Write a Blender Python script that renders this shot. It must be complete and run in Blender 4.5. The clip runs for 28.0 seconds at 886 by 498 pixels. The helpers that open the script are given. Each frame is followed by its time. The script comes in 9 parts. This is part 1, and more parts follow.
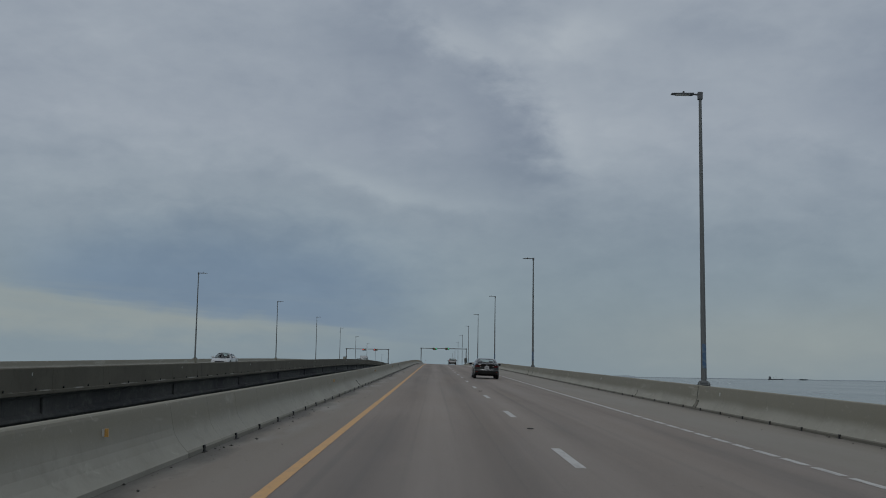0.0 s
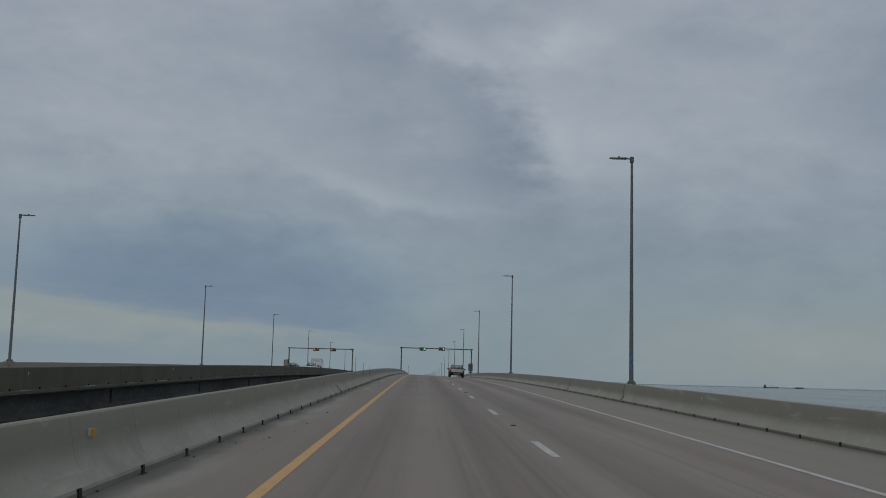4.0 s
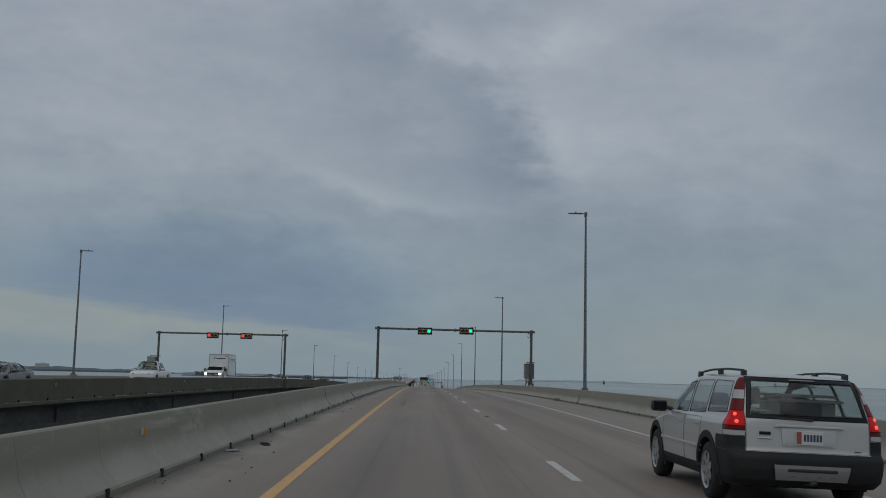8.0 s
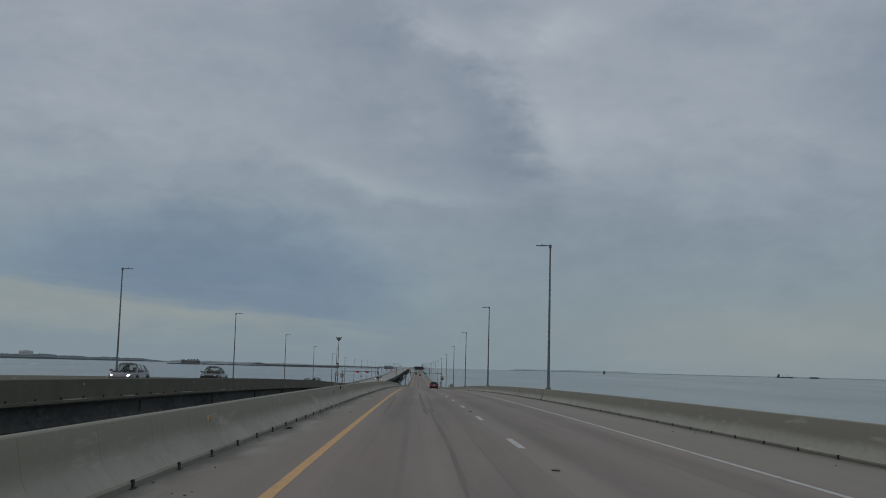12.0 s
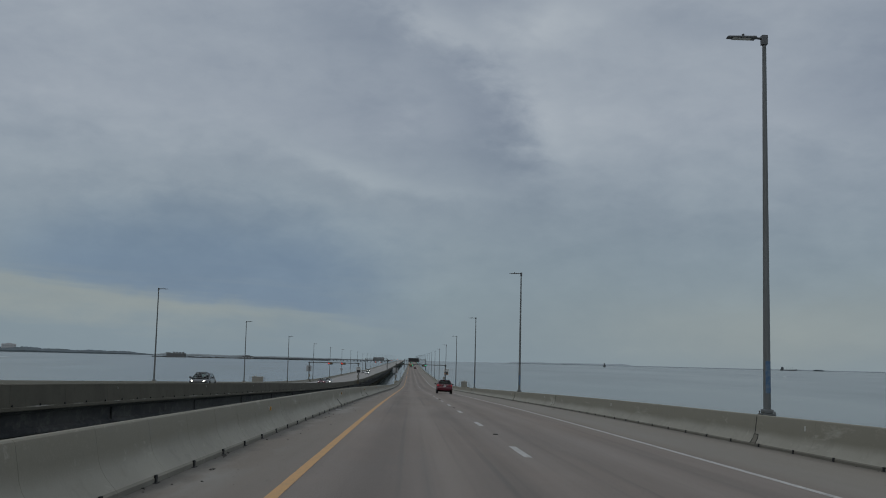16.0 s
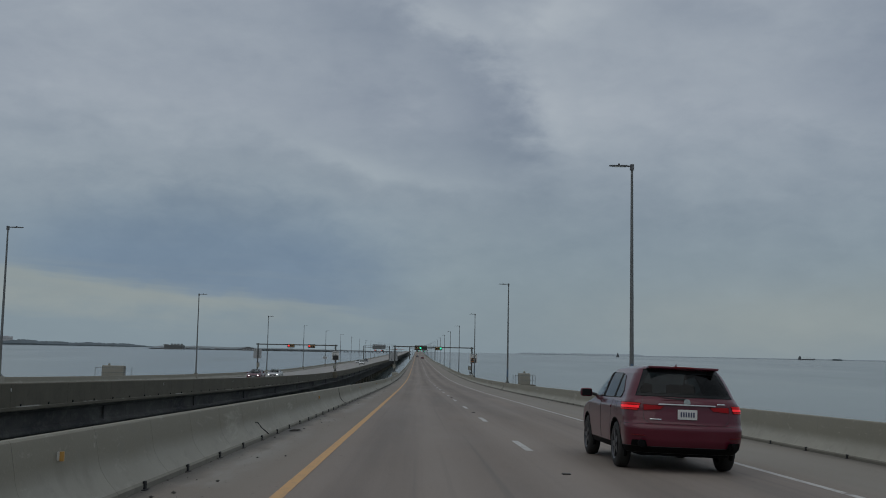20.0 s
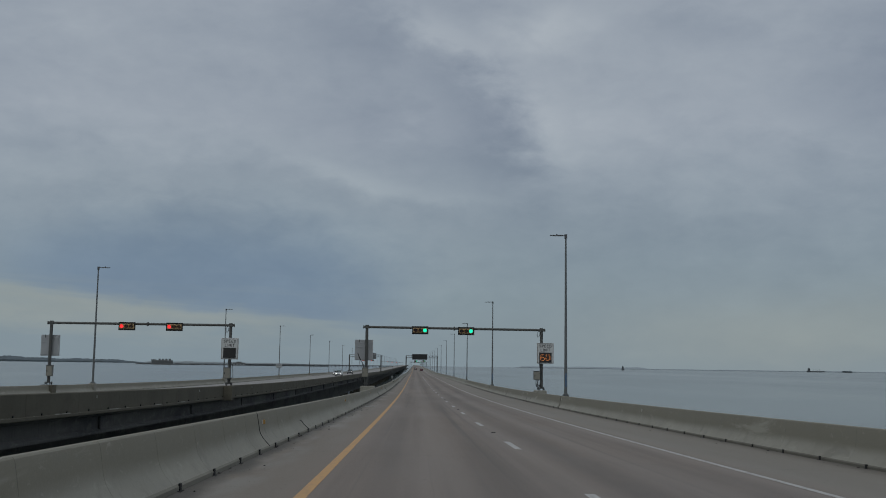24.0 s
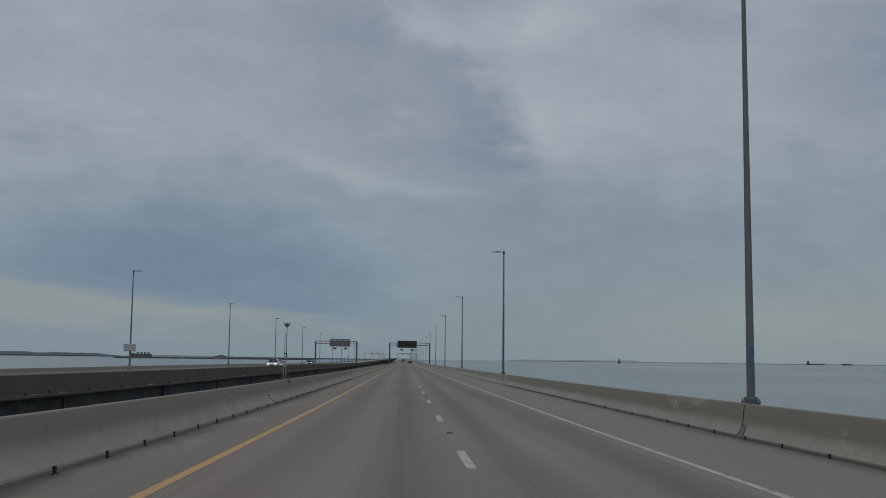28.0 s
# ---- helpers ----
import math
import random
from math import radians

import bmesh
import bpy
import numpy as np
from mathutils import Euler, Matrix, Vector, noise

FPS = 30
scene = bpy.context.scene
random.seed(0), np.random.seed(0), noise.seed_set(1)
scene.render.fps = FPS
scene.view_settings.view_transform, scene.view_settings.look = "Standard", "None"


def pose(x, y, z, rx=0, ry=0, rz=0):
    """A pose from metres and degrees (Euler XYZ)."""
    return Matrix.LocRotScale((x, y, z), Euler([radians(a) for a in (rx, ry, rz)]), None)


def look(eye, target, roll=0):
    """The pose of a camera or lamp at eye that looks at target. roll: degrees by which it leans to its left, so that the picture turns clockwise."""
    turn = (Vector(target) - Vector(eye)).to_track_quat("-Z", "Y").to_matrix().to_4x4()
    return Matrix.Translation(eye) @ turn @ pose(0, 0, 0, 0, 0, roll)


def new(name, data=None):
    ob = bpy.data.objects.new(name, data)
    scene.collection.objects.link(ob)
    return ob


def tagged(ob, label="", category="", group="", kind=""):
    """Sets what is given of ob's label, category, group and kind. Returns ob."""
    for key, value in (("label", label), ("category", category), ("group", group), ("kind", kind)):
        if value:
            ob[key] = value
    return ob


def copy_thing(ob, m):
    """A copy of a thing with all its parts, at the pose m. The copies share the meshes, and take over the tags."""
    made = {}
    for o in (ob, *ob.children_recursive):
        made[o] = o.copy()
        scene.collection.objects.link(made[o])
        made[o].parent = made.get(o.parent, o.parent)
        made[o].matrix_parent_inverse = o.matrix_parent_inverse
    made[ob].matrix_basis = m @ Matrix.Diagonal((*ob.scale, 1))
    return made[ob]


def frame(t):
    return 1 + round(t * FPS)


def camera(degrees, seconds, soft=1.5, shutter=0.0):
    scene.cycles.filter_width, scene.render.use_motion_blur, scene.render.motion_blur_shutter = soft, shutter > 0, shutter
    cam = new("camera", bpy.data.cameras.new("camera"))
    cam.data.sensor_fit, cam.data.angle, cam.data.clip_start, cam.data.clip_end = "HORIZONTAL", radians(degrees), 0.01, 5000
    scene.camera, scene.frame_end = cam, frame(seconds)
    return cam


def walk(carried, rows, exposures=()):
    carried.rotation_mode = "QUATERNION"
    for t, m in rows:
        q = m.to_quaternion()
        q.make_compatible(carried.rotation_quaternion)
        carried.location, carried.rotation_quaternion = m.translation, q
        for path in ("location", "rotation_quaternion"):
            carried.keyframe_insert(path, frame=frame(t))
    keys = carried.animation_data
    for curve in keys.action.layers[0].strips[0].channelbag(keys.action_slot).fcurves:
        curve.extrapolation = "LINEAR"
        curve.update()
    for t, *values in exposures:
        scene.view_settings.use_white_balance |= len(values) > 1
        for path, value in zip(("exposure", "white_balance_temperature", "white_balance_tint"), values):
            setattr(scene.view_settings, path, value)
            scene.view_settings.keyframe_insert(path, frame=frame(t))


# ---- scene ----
cam = camera(46.26, 28.0, soft=1.0)
PATH = [
    (0, (1.657, -24.692, 1.098), (1.787, -4.829, 3.434), 0.91),
    (0.5, (1.648, -9.682, 1.262), (1.795, 10.177, 3.623), 1.02),
    (1, (1.642, 5.314, 1.438), (1.832, 25.172, 3.814), 1.14),
    (1.5, (1.626, 20.274, 1.644), (1.859, 40.125, 4.073), 1.24),
    (2, (1.611, 35.194, 1.853), (1.901, 55.043, 4.294), 1.33),
    (2.5, (1.590, 50.069, 2.068), (1.915, 69.916, 4.517), 1.40),
    (3, (1.569, 64.900, 2.287), (1.921, 84.747, 4.730), 1.45),
    (3.5, (1.554, 79.705, 2.509), (1.927, 99.556, 4.925), 1.47),
    (5.5, (1.544, 138.327, 3.308), (1.800, 158.170, 5.796), 1.28),
    (6, (1.574, 152.947, 3.486), (1.863, 172.789, 5.977), 1.26),
    (6.5, (1.582, 167.559, 3.654), (1.872, 187.402, 6.132), 1.25),
    (7, (1.580, 182.169, 3.791), (1.888, 202.015, 6.247), 1.25),
    (7.5, (1.565, 196.765, 3.906), (1.896, 216.614, 6.338), 1.25),
    (8, (1.549, 211.336, 3.999), (1.900, 231.186, 6.414), 1.27),
    (8.5, (1.542, 225.847, 4.061), (1.916, 245.702, 6.442), 1.29),
    (9, (1.543, 240.303, 4.097), (1.937, 260.160, 6.448), 1.33),
    (9.5, (1.538, 254.732, 4.115), (1.933, 274.592, 6.441), 1.38),
    (10, (1.532, 269.133, 4.120), (1.912, 288.996, 6.421), 1.41),
    (10.5, (1.533, 283.520, 4.110), (1.912, 303.386, 6.385), 1.44),
    (11, (1.561, 297.922, 4.066), (1.971, 317.792, 6.305), 1.45),
    (11.5, (1.553, 312.346, 4.001), (1.980, 332.217, 6.233), 1.46),
    (12, (1.524, 326.765, 3.900), (1.976, 346.637, 6.113), 1.47),
    (12.5, (1.488, 341.150, 3.778), (1.947, 361.023, 5.983), 1.49),
    (13, (1.466, 355.494, 3.634), (1.939, 375.369, 5.818), 1.51),
    (13.5, (1.462, 369.791, 3.475), (1.961, 389.668, 5.633), 1.53),
    (15.5, (1.433, 426.244, 2.754), (1.973, 446.124, 4.872), 1.42),
    (16, (1.450, 440.279, 2.523), (2.019, 460.162, 4.609), 1.40),
    (16.5, (1.465, 454.296, 2.274), (2.046, 474.183, 4.309), 1.38),
    (17, (1.473, 468.290, 2.009), (2.040, 488.183, 3.999), 1.36),
    (17.5, (1.486, 482.269, 1.724), (2.049, 502.164, 3.693), 1.34),
    (18, (1.493, 496.234, 1.408), (2.057, 516.132, 3.347), 1.30),
    (18.5, (1.476, 510.198, 1.062), (2.009, 530.099, 2.970), 1.26),
    (19, (1.478, 524.110, 0.708), (1.998, 544.012, 2.616), 1.22),
    (19.5, (1.474, 537.982, 0.361), (1.965, 557.886, 2.256), 1.17),
    (20, (1.450, 551.816, 0.024), (1.911, 571.718, 1.946), 1.11),
    (20.5, (1.417, 565.616, -0.312), (1.882, 585.517, 1.625), 1.03),
    (21, (1.391, 579.375, -0.652), (1.876, 599.271, 1.330), 0.94),
    (21.5, (1.364, 593.103, -0.986), (1.848, 612.989, 1.090), 0.84),
    (23.5, (1.322, 647.501, -2.261), (1.833, 667.374, -0.071), 0.81),
    (24, (1.307, 661.187, -2.565), (1.818, 681.059, -0.363), 0.78),
    (24.5, (1.306, 674.889, -2.837), (1.834, 694.756, -0.601), 0.76),
    (25, (1.339, 688.577, -3.084), (1.922, 708.435, -0.780), 0.75),
    (25.5, (1.423, 702.197, -3.325), (2.058, 722.052, -1.013), 0.75),
    (26, (1.588, 715.743, -3.544), (2.289, 735.598, -1.243), 0.76),
    (26.5, (1.784, 729.259, -3.729), (2.479, 749.113, -1.415), 0.75),
    (27, (2.038, 742.748, -3.897), (2.734, 762.610, -1.658), 0.72),
    (27.5, (2.342, 756.212, -4.041), (3.045, 776.084, -1.889), 0.70),
    (28, (2.671, 769.663, -4.155), (3.385, 789.541, -2.070), 0.68),
]
walk(cam, [(t, look(eye, target, roll)) for t, eye, target, roll in PATH])

# ---- plan: y runs along the bridge, x = 0 is the yellow line ----
KNOTS = [-0.70, 0.01, 0.84, 1.70, 2.40, 2.73, 2.67, 2.23, 1.48, 0.38, -1.05, -2.53, -3.91, -4.98, -5.64, -5.96,
         -6.15, -6.35, -6.60, -6.84, -7.05, -7.22, -7.38]
SEA = -14.5          # water level
CROSS = -0.027       # cross slope of the near deck
POLE_GAP = 65.238     # spacing of the street lamps
POLE_Y, POLE_Y2 = 12.51, 104.15
BAY = POLE_GAP / 3   # spacing of the deck joints


def grade(y):
    """Height of the road's middle line above the datum at y."""
    u = (y + 60.0) / 60.0
    if u <= 1.0:
        return KNOTS[1] + (u - 1.0) * (KNOTS[2] - KNOTS[0]) / 2
    if u >= 20.0:
        return KNOTS[20]
    i = int(math.floor(u))
    w = u - i
    a, b, c, d = KNOTS[i - 1], KNOTS[i], KNOTS[i + 1], KNOTS[i + 2]
    return b + 0.5 * w * (c - a + w * (2 * a - 5 * b + 4 * c - d + w * (3 * (b - c) + d - a)))


def deck(x, y):
    """Height of the near road's surface."""
    return grade(y) + CROSS * (x - 1.8)


def deck2(x, y):
    """Height of the far road's surface."""
    return grade(y) - 0.02 + 0.012 * (x + 21)


def slope(y):
    return math.degrees(math.atan((grade(y + 1) - grade(y - 1)) / 2))


# ---- world: overcast sky with broken cloud ----
world = bpy.data.worlds.new("sky")
scene.world = world
world.use_nodes = True
W = world.node_tree
W.nodes.clear()


def wn(kind, **kw):
    n = W.nodes.new(kind)
    for k, v in kw.items():
        if k == "operation":
            n.operation = v
        elif k == "blend_type":
            n.blend_type = v
    return n


def wm(op, a, b=None, c=None):
    n = wn("ShaderNodeMath", operation=op)
    for i, v in enumerate((a, b, c)):
        if v is None:
            continue
        if isinstance(v, (int, float)):
            n.inputs[i].default_value = v
        else:
            W.links.new(v, n.inputs[i])
    return n.outputs[0]


def build_sky():
    out = wn("ShaderNodeOutputWorld")
    bg = wn("ShaderNodeBackground")
    co = wn("ShaderNodeTexCoord")
    sep = wn("ShaderNodeSeparateXYZ")
    W.links.new(co.outputs["Generated"], sep.inputs[0])
    dx, dy, dz = sep.outputs
    az = wm("MULTIPLY", wm("ARCTAN2", dx, dy), 57.2958)
    el = wm("MULTIPLY", wm("ARCSINE", dz), 57.2958)
    # cloud texture lives on the angles, flattened towards the horizon
    flat = wm("MULTIPLY", el, 0.19)
    comb = wn("ShaderNodeCombineXYZ")
    W.links.new(wm("MULTIPLY", az, 0.10), comb.inputs[0])
    W.links.new(flat, comb.inputs[1])

    def cloud_noise(scale, detail, rough, distort, seed):
        n = wn("ShaderNodeTexNoise")
        n.inputs["Scale"].default_value = scale
        n.inputs["Detail"].default_value = detail
        n.inputs["Roughness"].default_value = rough
        n.inputs["Distortion"].default_value = distort
        add = wn("ShaderNodeVectorMath", operation="ADD")
        W.links.new(comb.outputs[0], add.inputs[0])
        add.inputs[1].default_value = (seed, seed * 1.7, seed * 0.3)
        W.links.new(add.outputs[0], n.inputs["Vector"])
        return n.outputs["Fac"]

    big = cloud_noise(0.8, 4, 0.5, 0.2, 3.1)
    mid = cloud_noise(2.1, 6, 0.55, 0.25, 7.7)
    fine = cloud_noise(4.6, 6, 0.52, 0.3, 11.0)
    wisp = cloud_noise(12.0, 6, 0.6, 0.2, 17.0)
    # long flat strands of low cloud near the horizon
    lie = wn("ShaderNodeCombineXYZ")
    W.links.new(wm("MULTIPLY", az, 0.085), lie.inputs[0])
    W.links.new(wm("MULTIPLY", wm("ADD", el, wm("MULTIPLY", az, 0.05)), 1.15), lie.inputs[1])
    strands = wn("ShaderNodeTexNoise")
    strands.inputs["Scale"].default_value, strands.inputs["Detail"].default_value = 1.0, 5.0
    strands.inputs["Roughness"].default_value = 0.55
    W.links.new(lie.outputs[0], strands.inputs["Vector"])
    strand = strands.outputs["Fac"]
    # wobble the angles, so that cloud edges are ragged
    waz = wm("ADD", az, wm("ADD", wm("MULTIPLY", wm("SUBTRACT", mid, 0.5), 4.5), wm("MULTIPLY", wm("SUBTRACT", fine, 0.5), 1.6)))
    wel = wm("ADD", el, wm("MULTIPLY", wm("SUBTRACT", big, 0.5), 2.6))
    wel = wm("ADD", wel, wm("MULTIPLY", wm("SUBTRACT", fine, 0.5), 1.3))

    def bank(a0, e0, ra, re, tilt=0.0):
        """A soft-edged cloud bank at azimuth a0, elevation e0 (degrees)."""
        c, s = math.cos(radians(tilt)), math.sin(radians(tilt))
        a, e = wm("SUBTRACT", waz, a0), wm("SUBTRACT", wel, e0)
        p = wm("ADD", wm("MULTIPLY", a, c / ra), wm("MULTIPLY", e, s / ra))
        q = wm("ADD", wm("MULTIPLY", a, -s / re), wm("MULTIPLY", e, c / re))
        r2 = wm("ADD", wm("MULTIPLY", p, p), wm("MULTIPLY", q, q))
        return wm("EXPONENT", wm("MULTIPLY", r2, -1.0))

    tone = wm("ADD", 0.0, 0.0)
    for a0, e0, ra, re, tilt, amount in BANKS:
        tone = wm("ADD", tone, wm("MULTIPLY", bank(a0, e0, ra, re, tilt), amount))

    def rise(v, lo, hi):
        n = wn("ShaderNodeMapRange")
        n.interpolation_type = "SMOOTHSTEP"
        n.inputs["From Min"].default_value, n.inputs["From Max"].default_value = lo, hi
        W.links.new(v, n.inputs["Value"])
        return n.outputs[0]

    # a blue-grey deck with a flat base that sinks to the right, a pale band under it
    base = wm("ADD", el, wm("ADD", wm("MULTIPLY", az, 0.112), wm("MULTIPLY", wm("SUBTRACT", fine, 0.5), 0.9)))
    base = wm("ADD", base, wm("MULTIPLY", wm("SUBTRACT", strand, 0.5), 2.3))
    under = rise(base, 1.05, 2.05)
    side = wm("MULTIPLY", rise(waz, -26.0, -17.0), wm("SUBTRACT", 1.0, rise(waz, -7.0, 3.0)))
    top = wm("SUBTRACT", 1.0, rise(wel, 4.5, 9.5))
    blue = wm("MULTIPLY", wm("MULTIPLY", under, side), top)
    blue = wm("ADD", blue, wm("MULTIPLY", bank(17, 3.6, 12, 2.4, 0), 0.30))
    left = wm("SUBTRACT", 1.0, rise(waz, -12.0, 4.0))
    glow = wm("MULTIPLY", wm("MULTIPLY", wm("SUBTRACT", 1.0, under), left), rise(wm("ADD", el, wm("MULTIPLY", wm("SUBTRACT", fine, 0.5), 1.6)), 0.9, 2.6))
    glow = wm("ADD", glow, wm("MULTIPLY", bank(21, 2.0, 13, 2.8, 0), 0.95))
    low = wm("SUBTRACT", 1.0, rise(el, 3.0, 6.0))
    glow = wm("ADD", glow, wm("MULTIPLY", wm("MULTIPLY", wm("SUBTRACT", strand, 0.5), left), wm("MULTIPLY", low, 1.3)))
    glow = wm("MAXIMUM", glow, 0.0)
    grain = wm("ADD", wm("MULTIPLY", wm("SUBTRACT", big, 0.5), 0.22), wm("MULTIPLY", wm("SUBTRACT", mid, 0.5), 0.27))
    grain = wm("ADD", grain, wm("MULTIPLY", wm("SUBTRACT", fine, 0.5), 0.20))
    grain = wm("ADD", grain, wm("MULTIPLY", wm("SUBTRACT", wisp, 0.5), 0.06))
    grain = wm("MULTIPLY", grain, wm("MINIMUM", wm("ADD", 0.3, wm("MULTIPLY", wm("MAXIMUM", wm("ADD", el, 0.5), 0.0), 0.08)), 1.0))
    level = wm("ADD", wm("ADD", tone, grain), 1.0)
    # brightness climbs gently overhead, as under a real overcast
    level = wm("MULTIPLY", level, wm("ADD", 1.0, wm("MULTIPLY", wm("MAXIMUM", wm("SUBTRACT", el, 16.0), 0.0), 0.006)))

    def blend(fac, first, colour):
        n = wn("ShaderNodeMix")
        n.data_type, n.clamp_factor = "RGBA", True
        W.links.new(fac, n.inputs[0])
        if isinstance(first, tuple):
            n.inputs[6].default_value = (*first, 1)
        else:
            W.links.new(first, n.inputs[6])
        n.inputs[7].default_value = (*colour, 1)
        return n.outputs[2]

    hue = blend(wm("MULTIPLY", wm("SUBTRACT", wel, 3.5), 0.105), CLOUD_LOW, CLOUD)
    hue = blend(blue, hue, CLOUD_BLUE)
    hue = blend(wm("MULTIPLY", glow, 0.75), hue, CLOUD_WARM)
    cloud = wn("ShaderNodeVectorMath", operation="SCALE")
    W.links.new(hue, cloud.inputs[0])
    W.links.new(level, cloud.inputs[3])
    # thick cloud is cooler than thin cloud
    tint = wn("ShaderNodeCombineXYZ")
    for i, p in enumerate((0.12, 0.0, -0.22)):
        W.links.new(wm("POWER", level, p), tint.inputs[i])
    cool = wn("ShaderNodeVectorMath", operation="MULTIPLY")
    W.links.new(cloud.outputs[0], cool.inputs[0])
    W.links.new(tint.outputs[0], cool.inputs[1])
    cloud = cool
    sky = wn("ShaderNodeTexSky")
    sky.sky_type, sky.sun_disc = "NISHITA", False
    sky.sun_elevation, sky.sun_rotation = radians(52), radians(209)
    thin = wn("ShaderNodeVectorMath", operation="SCALE")
    W.links.new(sky.outputs[0], thin.inputs[0])
    thin.inputs[3].default_value = 0.004
    total = wn("ShaderNodeVectorMath", operation="ADD")
    W.links.new(cloud.outputs[0], total.inputs[0])
    W.links.new(thin.outputs[0], total.inputs[1])
    W.links.new(total.outputs[0], bg.inputs["Color"])
    bg.inputs["Strength"].default_value = 1.0
    W.links.new(bg.outputs[0], out.inputs["Surface"])


CLOUD, CLOUD_LOW, CLOUD_BLUE, CLOUD_WARM = (0.282, 0.322, 0.374), (0.205, 0.263, 0.303), (0.155, 0.216, 0.294), (0.262, 0.297, 0.297)
# azimuth, elevation, half sizes, tilt, change of brightness
BANKS = [
    (3.6, 14.0, 5.2, 1.9, -66, -0.19), (-2.5, 17.8, 6.5, 2.2, -16, -0.15), (-2.6, 13.2, 5.0, 2.2, -16, -0.12), (3.6, 11.0, 3.0, 1.0, -14, -0.08),
    (13.0, 7.2, 11.0, 1.8, -4, -0.07), (25.0, 14.6, 3.5, 3.2, 20, -0.11), (22.0, 9.0, 5.0, 2.5, 0, -0.05), (13.0, 18.6, 5.0, 1.0, -8, -0.07), (-17.5, 17.0, 3.5, 1.6, -25, 0.06), (1.8, 18.0, 3.2, 0.9, -24, 0.28), (8.0, 18.4, 3.4, 1.2, 12, 0.24), (6.6, 13.8, 1.5, 2.6, 18, 0.18), (8.4, 12.6, 3.2, 2.2, 0, 0.10), (-3.4, 10.2, 4.4, 0.6, -13, 0.15), (-14.0, 12.2, 9.0, 2.0, -4, 0.09), (-21.0, 15.0, 5.0, 3.0, 0, 0.06), (13.0, 14.0, 7.0, 3.0, -12, 0.10), (-11.0, 8.9, 9.0, 0.7, -6, 0.06), (21.0, 12.4, 4.0, 0.7, -14, 0.07), (3.0, 9.2, 3.2, 0.35, -8, 0.06), (-1.0, 6.6, 5.0, 1.0, -10, 0.05), (1.0, 4.0, 4.0, 0.6, 0, 0.05),
]
build_sky()
sun_data = bpy.data.lights.new("sun", "SUN")
sun_data.energy, sun_data.angle, sun_data.color = 0.5, radians(75), (1.0, 0.97, 0.92)
sun = new("sun", sun_data)
sun.matrix_world = look((0, 0, 200), (60, 110, 40))

# ---- materials ----


